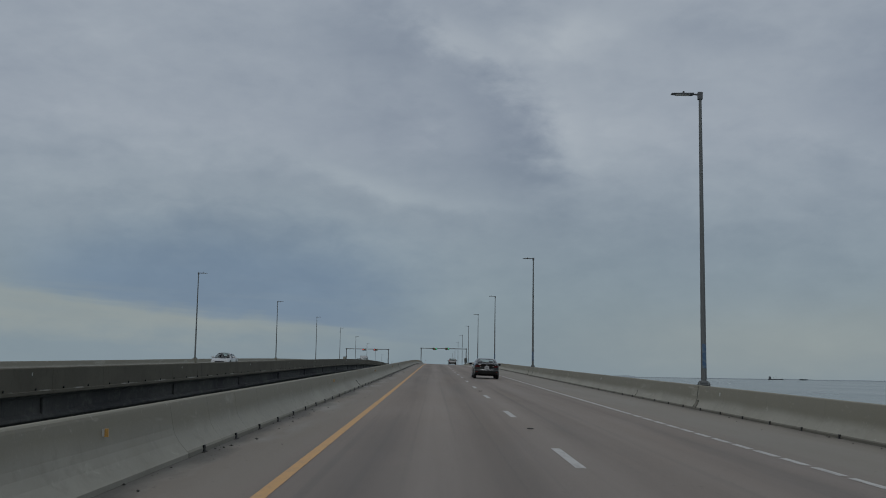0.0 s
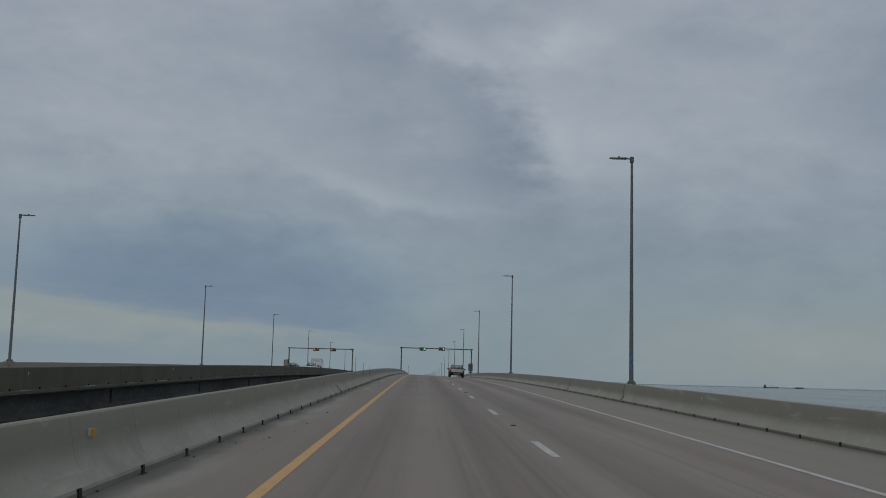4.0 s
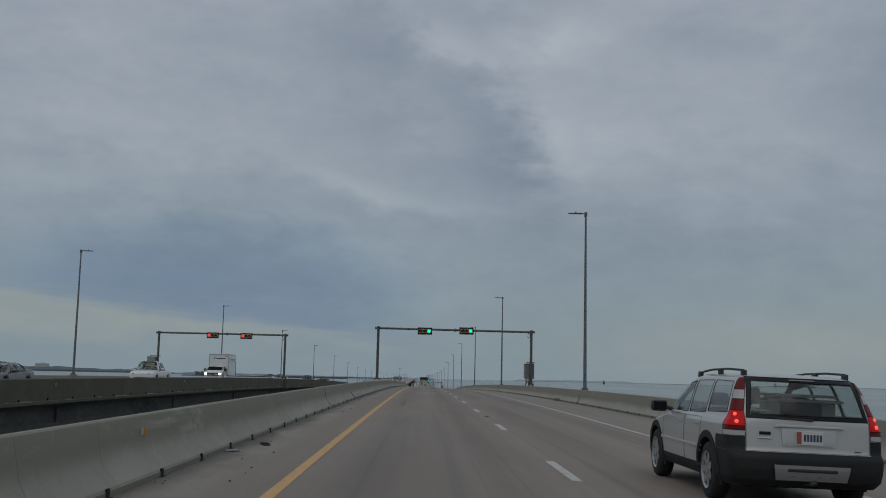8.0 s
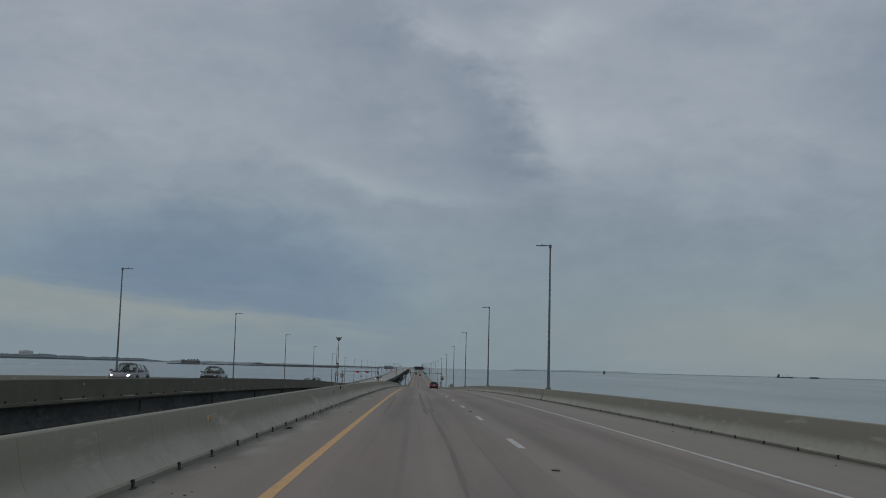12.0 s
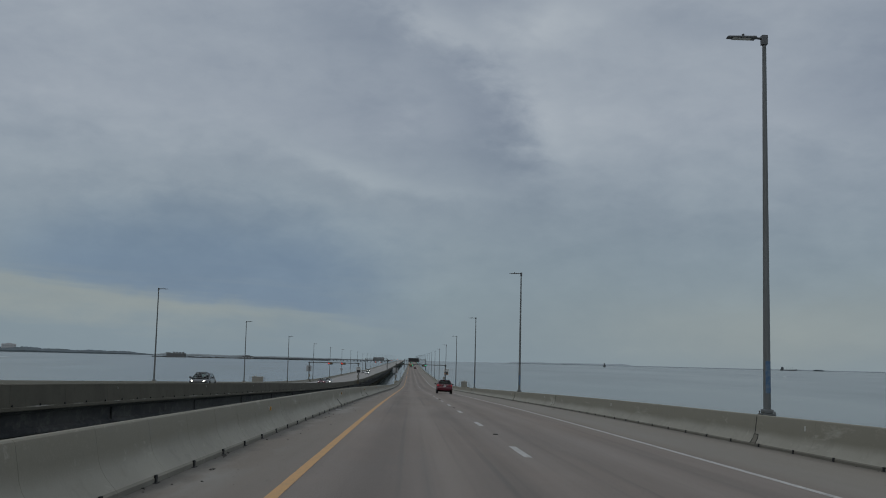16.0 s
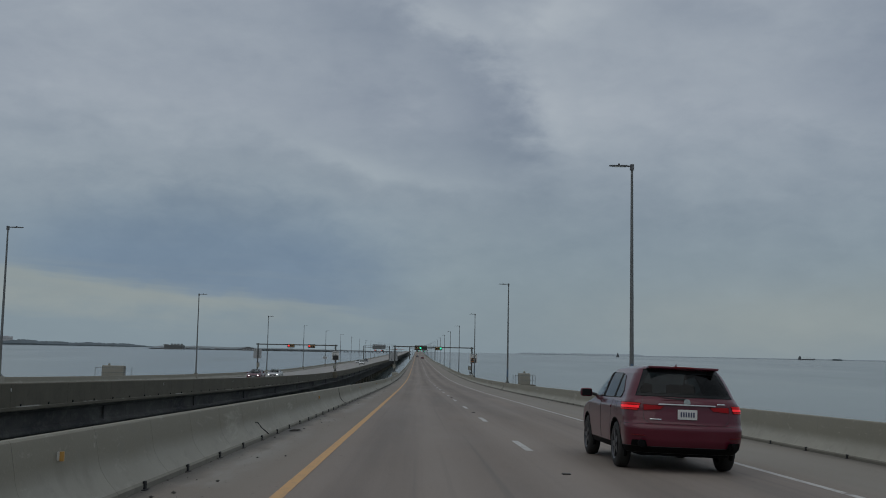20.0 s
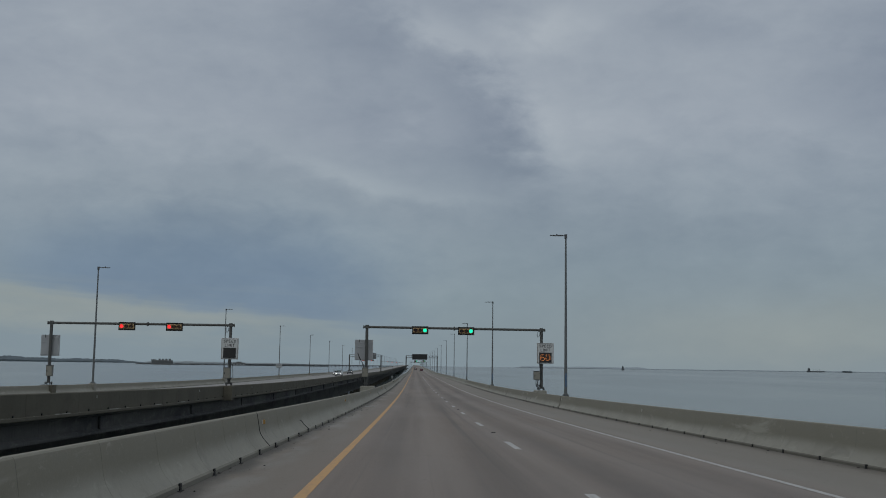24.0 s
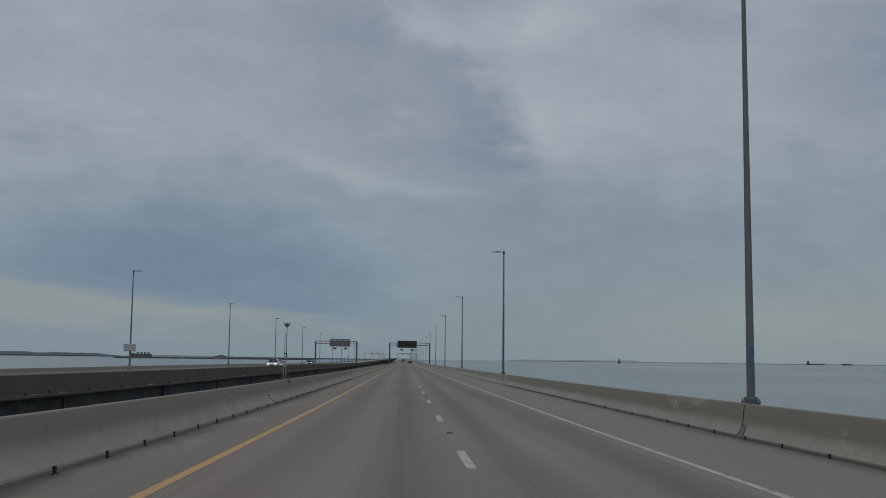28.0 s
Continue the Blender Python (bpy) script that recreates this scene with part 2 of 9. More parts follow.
class Mat:
    """A small helper round a Principled node tree."""

    def __init__(self, name, base, rough=0.6, metal=0.0, spec=0.5):
        self.m = bpy.data.materials.new(name)
        self.m.use_nodes = True
        self.t = self.m.node_tree
        self.b = self.t.nodes["Principled BSDF"]
        self.b.inputs["Base Color"].default_value = (*base, 1)
        self.b.inputs["Roughness"].default_value = rough
        self.b.inputs["Metallic"].default_value = metal
        self.b.inputs["Specular IOR Level"].default_value = spec
        self.base = base
        self.col = None

    def node(self, kind):
        return self.t.nodes.new(kind)

    def link(self, a, b):
        self.t.links.new(a, b)

    def coords(self, scale=(1, 1, 1), world=True):
        if world:
            g = self.node("ShaderNodeNewGeometry").outputs["Position"]
        else:
            g = self.node("ShaderNodeTexCoord").outputs["Object"]
        mp = self.node("ShaderNodeMapping")
        mp.inputs["Scale"].default_value = scale
        self.link(g, mp.inputs["Vector"])
        return mp.outputs[0]

    def noise(self, scale, detail=4, rough=0.55, stretch=(1, 1, 1), world=True, distort=0.0):
        n = self.node("ShaderNodeTexNoise")
        n.inputs["Scale"].default_value, n.inputs["Detail"].default_value = scale, detail
        n.inputs["Roughness"].default_value, n.inputs["Distortion"].default_value = rough, distort
        self.link(self.coords(stretch, world), n.inputs["Vector"])
        return n.outputs["Fac"]

    def ramp(self, fac, lo, hi):
        n = self.node("ShaderNodeMapRange")
        n.inputs["From Min"].default_value, n.inputs["From Max"].default_value = lo, hi
        self.link(fac, n.inputs["Value"])
        return n.outputs[0]

    def mix(self, fac, colour, amount=1.0):
        """Blend colour over the base colour so far, by fac * amount."""
        mx = self.node("ShaderNodeMix")
        mx.data_type = "RGBA"
        if amount != 1.0:
            k = self.node("ShaderNodeMath")
            k.operation = "MULTIPLY"
            self.link(fac, k.inputs[0])
            k.inputs[1].default_value = amount
            fac = k.outputs[0]
        self.link(fac, mx.inputs[0])
        if self.col is None:
            mx.inputs[6].default_value = (*self.base, 1)
        else:
            self.link(self.col, mx.inputs[6])
        mx.inputs[7].default_value = (*colour, 1)
        self.col = mx.outputs[2]
        self.link(self.col, self.b.inputs["Base Color"])
        return self

    def vary(self, amount=0.12):
        """A slight change of brightness from object to object."""
        r = self.node("ShaderNodeObjectInfo").outputs["Random"]
        lo = self.ramp(r, 0.0, 1.0)
        dark = tuple(c * (1 - amount * 2) for c in self.base)
        return self.mix(lo, dark, 0.5)

    def bump(self, fac, strength=0.2, distance=0.01):
        n = self.node("ShaderNodeBump")
        n.inputs["Strength"].default_value, n.inputs["Distance"].default_value = strength, distance
        self.link(fac, n.inputs["Height"])
        self.link(n.outputs[0], self.b.inputs["Normal"])
        return self

    def rough(self, fac, lo, hi):
        n = self.node("ShaderNodeMapRange")
        n.inputs["To Min"].default_value, n.inputs["To Max"].default_value = lo, hi
        self.link(fac, n.inputs["Value"])
        self.link(n.outputs[0], self.b.inputs["Roughness"])
        return self

    def emit(self, colour, strength):
        self.b.inputs["Emission Color"].default_value = (*colour, 1)
        self.b.inputs["Emission Strength"].default_value = strength
        return self

    def coat(self, weight=1.0, rough=0.04):
        self.b.inputs["Coat Weight"].default_value, self.b.inputs["Coat Roughness"].default_value = weight, rough
        return self


def concrete(name, base, stain, streak=0.5, band=None, rough=0.85, spec=0.3, salt=False):
    k = Mat(name, base, rough, 0, spec)
    k.vary(0.06)
    k.mix(k.ramp(k.noise(0.45, 5), 0.42, 0.72), stain, 0.55)
    k.mix(k.ramp(k.noise(0.7, 6, 0.6, (1.0, 0.8, 1.6)), 0.5, 0.75), tuple(c * 1.22 for c in base), 0.5)
    k.mix(k.ramp(k.noise(2.6, 6, 0.6, (1.0, 1.2, 0.5)), 0.58, 0.78), tuple(c * 0.66 for c in base), streak)
    k.mix(k.ramp(k.noise(1.0, 4, 0.5, (1.0, 0.6, 0.35), distort=0.6), 0.66, 0.72), tuple(c * 0.55 for c in base), streak * 0.7)
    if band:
        # darker grey-green tone on the upper face, ragged along its lower edge
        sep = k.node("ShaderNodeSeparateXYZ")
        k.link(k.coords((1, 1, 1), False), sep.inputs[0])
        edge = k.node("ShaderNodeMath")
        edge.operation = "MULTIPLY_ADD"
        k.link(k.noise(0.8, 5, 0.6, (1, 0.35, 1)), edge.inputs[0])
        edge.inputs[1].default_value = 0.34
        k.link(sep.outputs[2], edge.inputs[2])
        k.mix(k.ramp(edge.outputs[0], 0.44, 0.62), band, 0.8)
    # damp blotches and pale efflorescence, a hand to an arm wide
    k.mix(k.ramp(k.noise(3.4, 6, 0.68, (1.0, 0.7, 1.0), distort=0.4), 0.54, 0.66), tuple(c * 0.72 for c in base), 0.45)
    k.mix(k.ramp(k.noise(5.2, 6, 0.68, (1.0, 0.6, 1.3), distort=0.8), 0.60, 0.70), tuple(min(1, c * 1.35) for c in base), 0.45)
    if band:
        # soot smudges on the left barrier, each a hand or two wide
        place = k.node("ShaderNodeSeparateXYZ")
        k.link(k.node("ShaderNodeNewGeometry").outputs["Position"], place.inputs[0])
        fuzz = k.noise(9.0, 4, 0.6)
        for y0, z0, wide, tall in ((253.5, 0.40, 0.15, 0.12), (254.3, 0.42, 0.06, 0.10), (257.7, 0.46, 0.09, 0.13)):
            total = fuzz
            for out, c, r in ((place.outputs[1], y0, wide), (sep.outputs[2], z0, tall)):
                d, q, a = (k.node("ShaderNodeMath") for _ in range(3))
                d.operation, q.operation, a.operation = "SUBTRACT", "DIVIDE", "MULTIPLY_ADD"
                k.link(out, d.inputs[0])
                d.inputs[1].default_value = c
                k.link(d.outputs[0], q.inputs[0])
                q.inputs[1].default_value = r
                k.link(q.outputs[0], a.inputs[0])
                k.link(q.outputs[0], a.inputs[1])
                k.link(total, a.inputs[2])
                total = a.outputs[0]
            left = k.node("ShaderNodeMath")
            left.operation = "MULTIPLY"
            k.link(k.ramp(total, 1.5, 0.5), left.inputs[0])
            k.link(k.ramp(place.outputs[0], 0.5, -0.5), left.inputs[1])
            k.mix(left.outputs[0], (0.085, 0.082, 0.074), 0.65)
        # pale scrapes along the face
        k.mix(k.ramp(k.noise(1.3, 5, 0.65, (1.0, 0.22, 1.5), distort=0.5), 0.60, 0.70), tuple(c * 1.32 for c in base), 0.6)
    if salt:
        # white salt crust in broken lengths along the drip line
        sep = k.node("ShaderNodeSeparateXYZ")
        k.link(k.coords((1, 1, 1), False), sep.inputs[0])
        rim = k.node("ShaderNodeMath")
        rim.operation = "MULTIPLY"
        k.link(k.ramp(sep.outputs[2], -0.19, -0.165), rim.inputs[0])
        k.link(k.ramp(sep.outputs[2], -0.12, -0.15), rim.inputs[1])
        run = k.node("ShaderNodeMath")
        run.operation = "MULTIPLY"
        k.link(rim.outputs[0], run.inputs[0])
        k.link(k.ramp(k.noise(0.22, 5, 0.6, (0, 1, 0)), 0.52, 0.60), run.inputs[1])
        k.mix(run.outputs[0], (0.42, 0.41, 0.38), 0.75)
    k.mix(k.ramp(k.noise(26.0, 4, 0.7), 0.55, 0.8), tuple(min(1, c * 1.18) for c in base), 0.35)
    k.bump(k.noise(34.0, 5, 0.7), 0.25, 0.012)
    return k


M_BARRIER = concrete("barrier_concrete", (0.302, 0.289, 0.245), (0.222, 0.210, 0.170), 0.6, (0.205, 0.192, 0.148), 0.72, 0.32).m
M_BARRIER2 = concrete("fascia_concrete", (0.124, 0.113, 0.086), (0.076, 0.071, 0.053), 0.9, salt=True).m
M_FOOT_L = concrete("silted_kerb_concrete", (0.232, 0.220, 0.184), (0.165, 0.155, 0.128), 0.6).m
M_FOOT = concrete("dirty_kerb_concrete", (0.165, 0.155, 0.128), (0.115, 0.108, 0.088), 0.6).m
M_CORE = Mat("joint_concrete", (0.14, 0.136, 0.12), 0.95).m
M_DARK = Mat("scupper_black", (0.012, 0.012, 0.012), 0.9).m


def road_material():
    k = Mat("worn_pavement", (0.198, 0.160, 0.131), 0.8, 0, 0.35)
    k.mix(k.ramp(k.noise(0.9, 3, 0.5, (1.0, 0.004, 0.0)), 0.35, 0.68), (0.285, 0.236, 0.198), 0.75)
    k.mix(k.ramp(k.noise(1.7, 4, 0.6, (1.0, 0.012, 0.0)), 0.5, 0.75), (0.145, 0.116, 0.098), 0.7)
    k.mix(k.ramp(k.noise(0.06, 5, 0.6, (1.6, 0.35, 0.0)), 0.45, 0.7), (0.150, 0.132, 0.120), 0.55)
    k.mix(k.ramp(k.noise(0.8, 6, 0.65, (1.0, 0.5, 1.0)), 0.55, 0.8), (0.25, 0.196, 0.160), 0.5)
    k.mix(k.ramp(k.noise(60.0, 3, 0.7), 0.5, 0.75), (0.13, 0.104, 0.086), 0.35)
    sep = k.node("ShaderNodeSeparateXYZ")
    k.link(k.node("ShaderNodeNewGeometry").outputs["Position"], sep.inputs[0])

    def calc(op, a, b):
        n = k.node("ShaderNodeMath")
        n.operation = op
        for i, v in enumerate((a, b)):
            if isinstance(v, (int, float)):
                n.inputs[i].default_value = v
            else:
                k.link(v, n.inputs[i])
        return n.outputs[0]

    # damp, polished wheel tracks in both lanes
    wander = calc("MULTIPLY", calc("SUBTRACT", k.noise(0.15, 3, 0.5, (0.2, 0.12, 0)), 0.5), 0.5)
    wave = calc("COSINE", calc("MULTIPLY", calc("ADD", calc("SUBTRACT", sep.outputs[0], 0.9), wander), 6.28319 / 1.83), 0.0)
    wave = k.ramp(wave, -0.9, 0.9)
    lanes = calc("MULTIPLY", k.ramp(sep.outputs[0], -0.1, 0.5), k.ramp(sep.outputs[0], 7.7, 7.1))
    patch = k.ramp(k.noise(0.35, 5, 0.6, (1.2, 0.10, 0)), 0.30, 0.62)
    tracks = calc("MULTIPLY", calc("MULTIPLY", wave, lanes), patch)
    k.mix(tracks, (0.118, 0.103, 0.092), 0.50)
    # thin dark streaks of rubber along the lanes
    streak = calc("MULTIPLY", k.ramp(k.noise(4.2, 3, 0.55, (1.0, 0.0035, 0.0)), 0.56, 0.70), lanes)
    k.mix(streak, (0.100, 0.090, 0.082), 0.45)
    # a paler, greyer strip between the tracks
    k.mix(calc("MULTIPLY", calc("SUBTRACT", 1.0, wave), lanes), (0.240, 0.212, 0.188), 0.28)
    # both shoulders are greyer and less polished than the lanes
    k.mix(k.ramp(calc("ADD", sep.outputs[0], wander), 7.3, 8.1), (0.222, 0.205, 0.173), 0.75)
    k.mix(k.ramp(calc("ADD", sep.outputs[0], wander), 0.1, -0.35), (0.203, 0.180, 0.149), 0.6)
    # pale dried silt in patches along the left foot
    silt = calc("MULTIPLY", k.ramp(sep.outputs[0], -0.55, -1.0), k.ramp(k.noise(0.5, 5, 0.65, (1.6, 0.35, 0)), 0.46, 0.60))
    k.mix(silt, (0.272, 0.258, 0.230), 0.75)
    # dirt washed against the barrier feet
    ragged = k.node("ShaderNodeMath")
    ragged.operation = "MULTIPLY_ADD"
    k.link(k.noise(1.1, 5, 0.6, (1, 0.35, 1)), ragged.inputs[0])
    ragged.inputs[1].default_value = 0.9
    k.link(sep.outputs[0], ragged.inputs[2])
    k.mix(k.ramp(ragged.outputs[0], -0.62, -0.92), (0.085, 0.080, 0.071), 0.8)
    k.mix(k.ramp(ragged.outputs[0], 10.6, 11.1), (0.085, 0.078, 0.068), 0.6)
    k.mix(k.ramp(k.noise(16.0, 3, 0.6, (1, 0.5, 1)), 0.66, 0.72), (0.07, 0.06, 0.052), 0.5)
    k.bump(k.noise(90.0, 4, 0.7), 0.35, 0.008)
    k.rough(k.noise(0.5, 4, 0.6, (1.0, 0.15, 1.0)), 0.55, 0.9)
    return k.m


M_ROAD = road_material()
ROAD_FAR = Mat("far_pavement", (0.29, 0.28, 0.265), 0.85)
ROAD_FAR.mix(ROAD_FAR.ramp(ROAD_FAR.noise(0.8, 4, 0.6, (1.0, 0.02, 0)), 0.4, 0.7), (0.21, 0.20, 0.19), 0.7)
M_ROAD2 = ROAD_FAR.m


def paint_line(name, base, worn):
    k = Mat(name, base, 0.75)
    k.mix(k.ramp(k.noise(5.0, 6, 0.7, (2, 0.5, 1)), 0.48, 0.62), worn, 0.55)
    k.mix(k.ramp(k.noise(40.0, 4, 0.7), 0.55, 0.7), worn, 0.5)
    return k.m


def worn_edge():
    """White edge line with pieces broken away."""
    k = Mat("worn_white_edge", (0.47, 0.46, 0.44), 0.75)
    k.mix(k.ramp(k.noise(5.0, 6, 0.7, (2, 0.5, 1)), 0.48, 0.62), (0.27, 0.255, 0.24), 0.55)
    k.mix(k.ramp(k.noise(1.7, 3, 0.6, (0.4, 1.0, 0)), 0.60, 0.63), (0.20, 0.172, 0.148), 0.9)
    k.mix(k.ramp(k.noise(40.0, 4, 0.7), 0.55, 0.7), (0.27, 0.255, 0.24), 0.5)
    return k.m


M_EDGE = worn_edge()
M_YELLOW = paint_line("yellow_line_paint", (0.54, 0.315, 0.130), (0.40, 0.262, 0.145))
M_WHITE = paint_line("white_line_paint", (0.47, 0.46, 0.44), (0.27, 0.255, 0.24))


def steel(name, base, rough=0.55, metal=0.6):
    k = Mat(name, base, rough, metal)
    k.mix(k.ramp(k.noise(1.6, 4, 0.5, (1, 1, 0.3)), 0.40, 0.75), tuple(c * 0.7 for c in base), 0.5)
    k.mix(k.ramp(k.noise(30, 3), 0.5, 0.8), tuple(min(1, c * 1.2) for c in base), 0.12)
    k.bump(k.noise(60, 3), 0.08, 0.004)
    return k.m


M_POLE = steel("weathered_galvanised_steel", (0.150, 0.160, 0.162), 0.6, 0.35)
M_GANTRY = steel("weathered_gantry_steel", (0.100, 0.102, 0.096), 0.65, 0.3)
GIRDER = Mat("dark_girder", (0.105, 0.104, 0.098), 0.85, 0, 0.3)
GIRDER.mix(GIRDER.ramp(GIRDER.noise(0.12, 5, 0.6, (1, 1, 3)), 0.45, 0.68), (0.040, 0.042, 0.046), 0.85)
GIRDER.mix(GIRDER.ramp(GIRDER.noise(1.6, 6, 0.65, (1, 0.7, 1.6)), 0.50, 0.72), (0.185, 0.180, 0.165), 0.6)
GIRDER.mix(GIRDER.ramp(GIRDER.noise(5.0, 5, 0.6, (1, 2.0, 0.2)), 0.55, 0.75), (0.035, 0.035, 0.035), 0.6)
GIRDER.bump(GIRDER.noise(25, 4), 0.2, 0.01)
M_GIRDER = GIRDER.m
M_LABEL = Mat("faded_blue_label", (0.055, 0.115, 0.21), 0.5)
M_LABEL.mix(M_LABEL.ramp(M_LABEL.noise(9.0, 3), 0.45, 0.6), (0.16, 0.20, 0.23), 0.6)
M_LABEL = M_LABEL.m
M_LAMP = Mat("lamp_grey", (0.10, 0.105, 0.11), 0.5, 0.2).m
M_LED = Mat("lamp_lens", (0.5, 0.5, 0.47), 0.3).m
M_BLACK = Mat("black_paint", (0.018, 0.018, 0.018), 0.5).m
M_SIGNAL = Mat("weathered_signal_yellow", (0.50, 0.35, 0.18), 0.5)
M_SIGNAL.mix(M_SIGNAL.ramp(M_SIGNAL.noise(7, 5), 0.45, 0.75), (0.32, 0.22, 0.12), 0.6)
M_SIGNAL = M_SIGNAL.m
M_LENS_OFF = Mat("unlit_amber_lens", (0.085, 0.035, 0.012), 0.3).m
M_LENS_OFF2 = Mat("unlit_red_lens", (0.045, 0.010, 0.006), 0.2).m
M_GREEN = Mat("lit_green_lens", (0.02, 0.4, 0.25), 0.3).emit((0.01, 0.75, 0.45), 1.3).m
M_RED = Mat("lit_red_lens", (0.5, 0.02, 0.015), 0.3).emit((1.0, 0.03, 0.035), 1.1).m
M_SIGNWHITE = Mat("sign_white", (0.56, 0.57, 0.56), 0.4)
M_SIGNWHITE.mix(M_SIGNWHITE.ramp(M_SIGNWHITE.noise(4, 5), 0.5, 0.8), (0.42, 0.42, 0.40), 0.5)
M_SIGNWHITE = M_SIGNWHITE.m
M_SIGNBACK = steel("aluminium_sign_back", (0.40, 0.41, 0.42), 0.5, 0.4)
M_AMBER_LED = Mat("lit_amber_led", (0.5, 0.2, 0.02), 0.4).emit((1.0, 0.33, 0.10), 0.9).m
M_CABINET = Mat("cabinet_paint", (0.25, 0.24, 0.205), 0.5)
M_CABINET.mix(M_CABINET.ramp(M_CABINET.noise(3, 5, 0.6, (1, 1, 0.3)), 0.5, 0.8), (0.22, 0.20, 0.15), 0.6)
M_CABINET = M_CABINET.m
M_AMBER = Mat("amber_reflector", (0.46, 0.26, 0.07), 0.4).m
M_WHITEREF = Mat("white_reflector", (0.5, 0.5, 0.48), 0.4).m
M_CABLE = Mat("black_cable", (0.02, 0.02, 0.022), 0.6).m


def water_material():
    k = Mat("bay_water", (0.160, 0.196, 0.194), 0.22, 0, 0.5)
    k.mix(k.ramp(k.noise(0.004, 5, 0.6, (1, 0.35, 1)), 0.4, 0.7), (0.185, 0.216, 0.210), 0.7)
    a = k.noise(0.22, 6, 0.65, (1, 0.6, 1))
    k.bump(a, 0.12, 0.25)
    k.rough(k.noise(0.006, 4, 0.6, (1, 0.25, 1)), 0.12, 0.34)
    return k.m


M_WATER = water_material()

# ---- mesh helpers ----


def finish(bm, name, mat, smooth=False, angle=40):
    me = bpy.data.meshes.new(name)
    bm.normal_update()
    bm.to_mesh(me)
    bm.free()
    for m in mat if isinstance(mat, (list, tuple)) else [mat]:
        me.materials.append(m)
    if smooth:
        me.shade_smooth()
        me.set_sharp_from_angle(angle=radians(angle))
    return me


def part(name, bm, mat, parent=None, label="", m=None, smooth=False, angle=40):
    ob = new(name, bm if isinstance(bm, bpy.types.Mesh) else finish(bm, name, mat, smooth, angle))
    if parent is not None:
        ob.parent = parent
    if m is not None:
        ob.matrix_basis = m
    if label:
        ob["label"] = label
    return ob


def thing(name, label, category, group="", kind="", m=None):
    ob = new(name)
    ob.empty_display_size = 0.3
    if m is not None:
        ob.matrix_basis = m
    return tagged(ob, label, category, group, kind)


def box(bm, x0, x1, y0, y1, z0, z1, bevel=0.0):
    r = bmesh.ops.create_cube(bm, size=1.0, matrix=Matrix.Translation(((x0 + x1) / 2, (y0 + y1) / 2, (z0 + z1) / 2)) @ Matrix.Diagonal((x1 - x0, y1 - y0, z1 - z0, 1)))
    if bevel:
        edges = list({e for v in r["verts"] for e in v.link_edges})
        bmesh.ops.bevel(bm, geom=edges, offset=bevel, segments=2, profile=0.6, affect="EDGES")
    return bm


def tube(bm, a, b, r0, r1=None, seg=12, cap=True):
    a, b = Vector(a), Vector(b)
    r1 = r0 if r1 is None else r1
    d = b - a
    q = d.to_track_quat("Z", "Y").to_matrix().to_4x4()
    bmesh.ops.create_cone(bm, cap_ends=cap, segments=seg, radius1=r0, radius2=r1, depth=d.length, matrix=Matrix.Translation((a + b) / 2) @ q)
    return bm


def sweep(bm, pts, r, seg=8):
    """A bent pipe through the points."""
    pts = [Vector(p) for p in pts]
    rings = []
    for i, p in enumerate(pts):
        d = (pts[min(i + 1, len(pts) - 1)] - pts[max(i - 1, 0)]).normalized()
        q = d.to_track_quat("Z", "Y")
        rings.append([bm.verts.new(p + q @ Vector((r * math.cos(6.28318 * k / seg), r * math.sin(6.28318 * k / seg), 0))) for k in range(seg)])
    for a, b in zip(rings, rings[1:]):
        for k in range(seg):
            bm.faces.new((a[k], a[(k + 1) % seg], b[(k + 1) % seg], b[k]))
    bm.faces.new(list(reversed(rings[0])))
    bm.faces.new(rings[-1])
    return bm


def extrude_along(section, ys, height, closed=True):
    """A bmesh: the section (x, z above height(x, y)) drawn along y."""
    bm = bmesh.new()
    rings = [[bm.verts.new((x, y, height(x, y) + z)) for x, z in section] for y in ys]
    n = len(section)
    for a, b in zip(rings, rings[1:]):
        for k in range(n if closed else n - 1):
            j = (k + 1) % n
            bm.faces.new((a[k], a[j], b[j], b[k]))
    if closed:
        bm.faces.new(list(reversed(rings[0])))
        bm.faces.new(rings[-1])
    bmesh.ops.recalc_face_normals(bm, faces=bm.faces)
    return bm


def stations(y0, y1, fine=6.0, coarse=60.0, limit=1300.0):
    ys, y = [], y0
    while y < y1:
        ys.append(y)
        y += fine if y < limit else coarse
    return ys + [y1]


STROKES = {
    "S": [((0.62, 0.86), (0.42, 1.0), (0.16, 0.96), (0.04, 0.78), (0.14, 0.60), (0.50, 0.44), (0.62, 0.26), (0.50, 0.05), (0.22, 0.0), (0.02, 0.16))],
    "P": [((0.05, 0.0), (0.05, 1.0), (0.45, 1.0), (0.62, 0.88), (0.62, 0.60), (0.45, 0.47), (0.05, 0.47))],
    "E": [((0.60, 1.0), (0.05, 1.0), (0.05, 0.0), (0.60, 0.0)), ((0.05, 0.51), (0.50, 0.51))],
    "D": [((0.05, 0.0), (0.05, 1.0), (0.38, 1.0), (0.62, 0.76), (0.62, 0.24), (0.38, 0.0), (0.05, 0.0))],
    "L": [((0.05, 1.0), (0.05, 0.0), (0.58, 0.0))],
    "I": [((0.33, 0.0), (0.33, 1.0))],
    "M": [((0.02, 0.0), (0.02, 1.0), (0.34, 0.38), (0.66, 1.0), (0.66, 0.0))],
    "T": [((0.02, 1.0), (0.64, 1.0)), ((0.33, 1.0), (0.33, 0.0))],
}


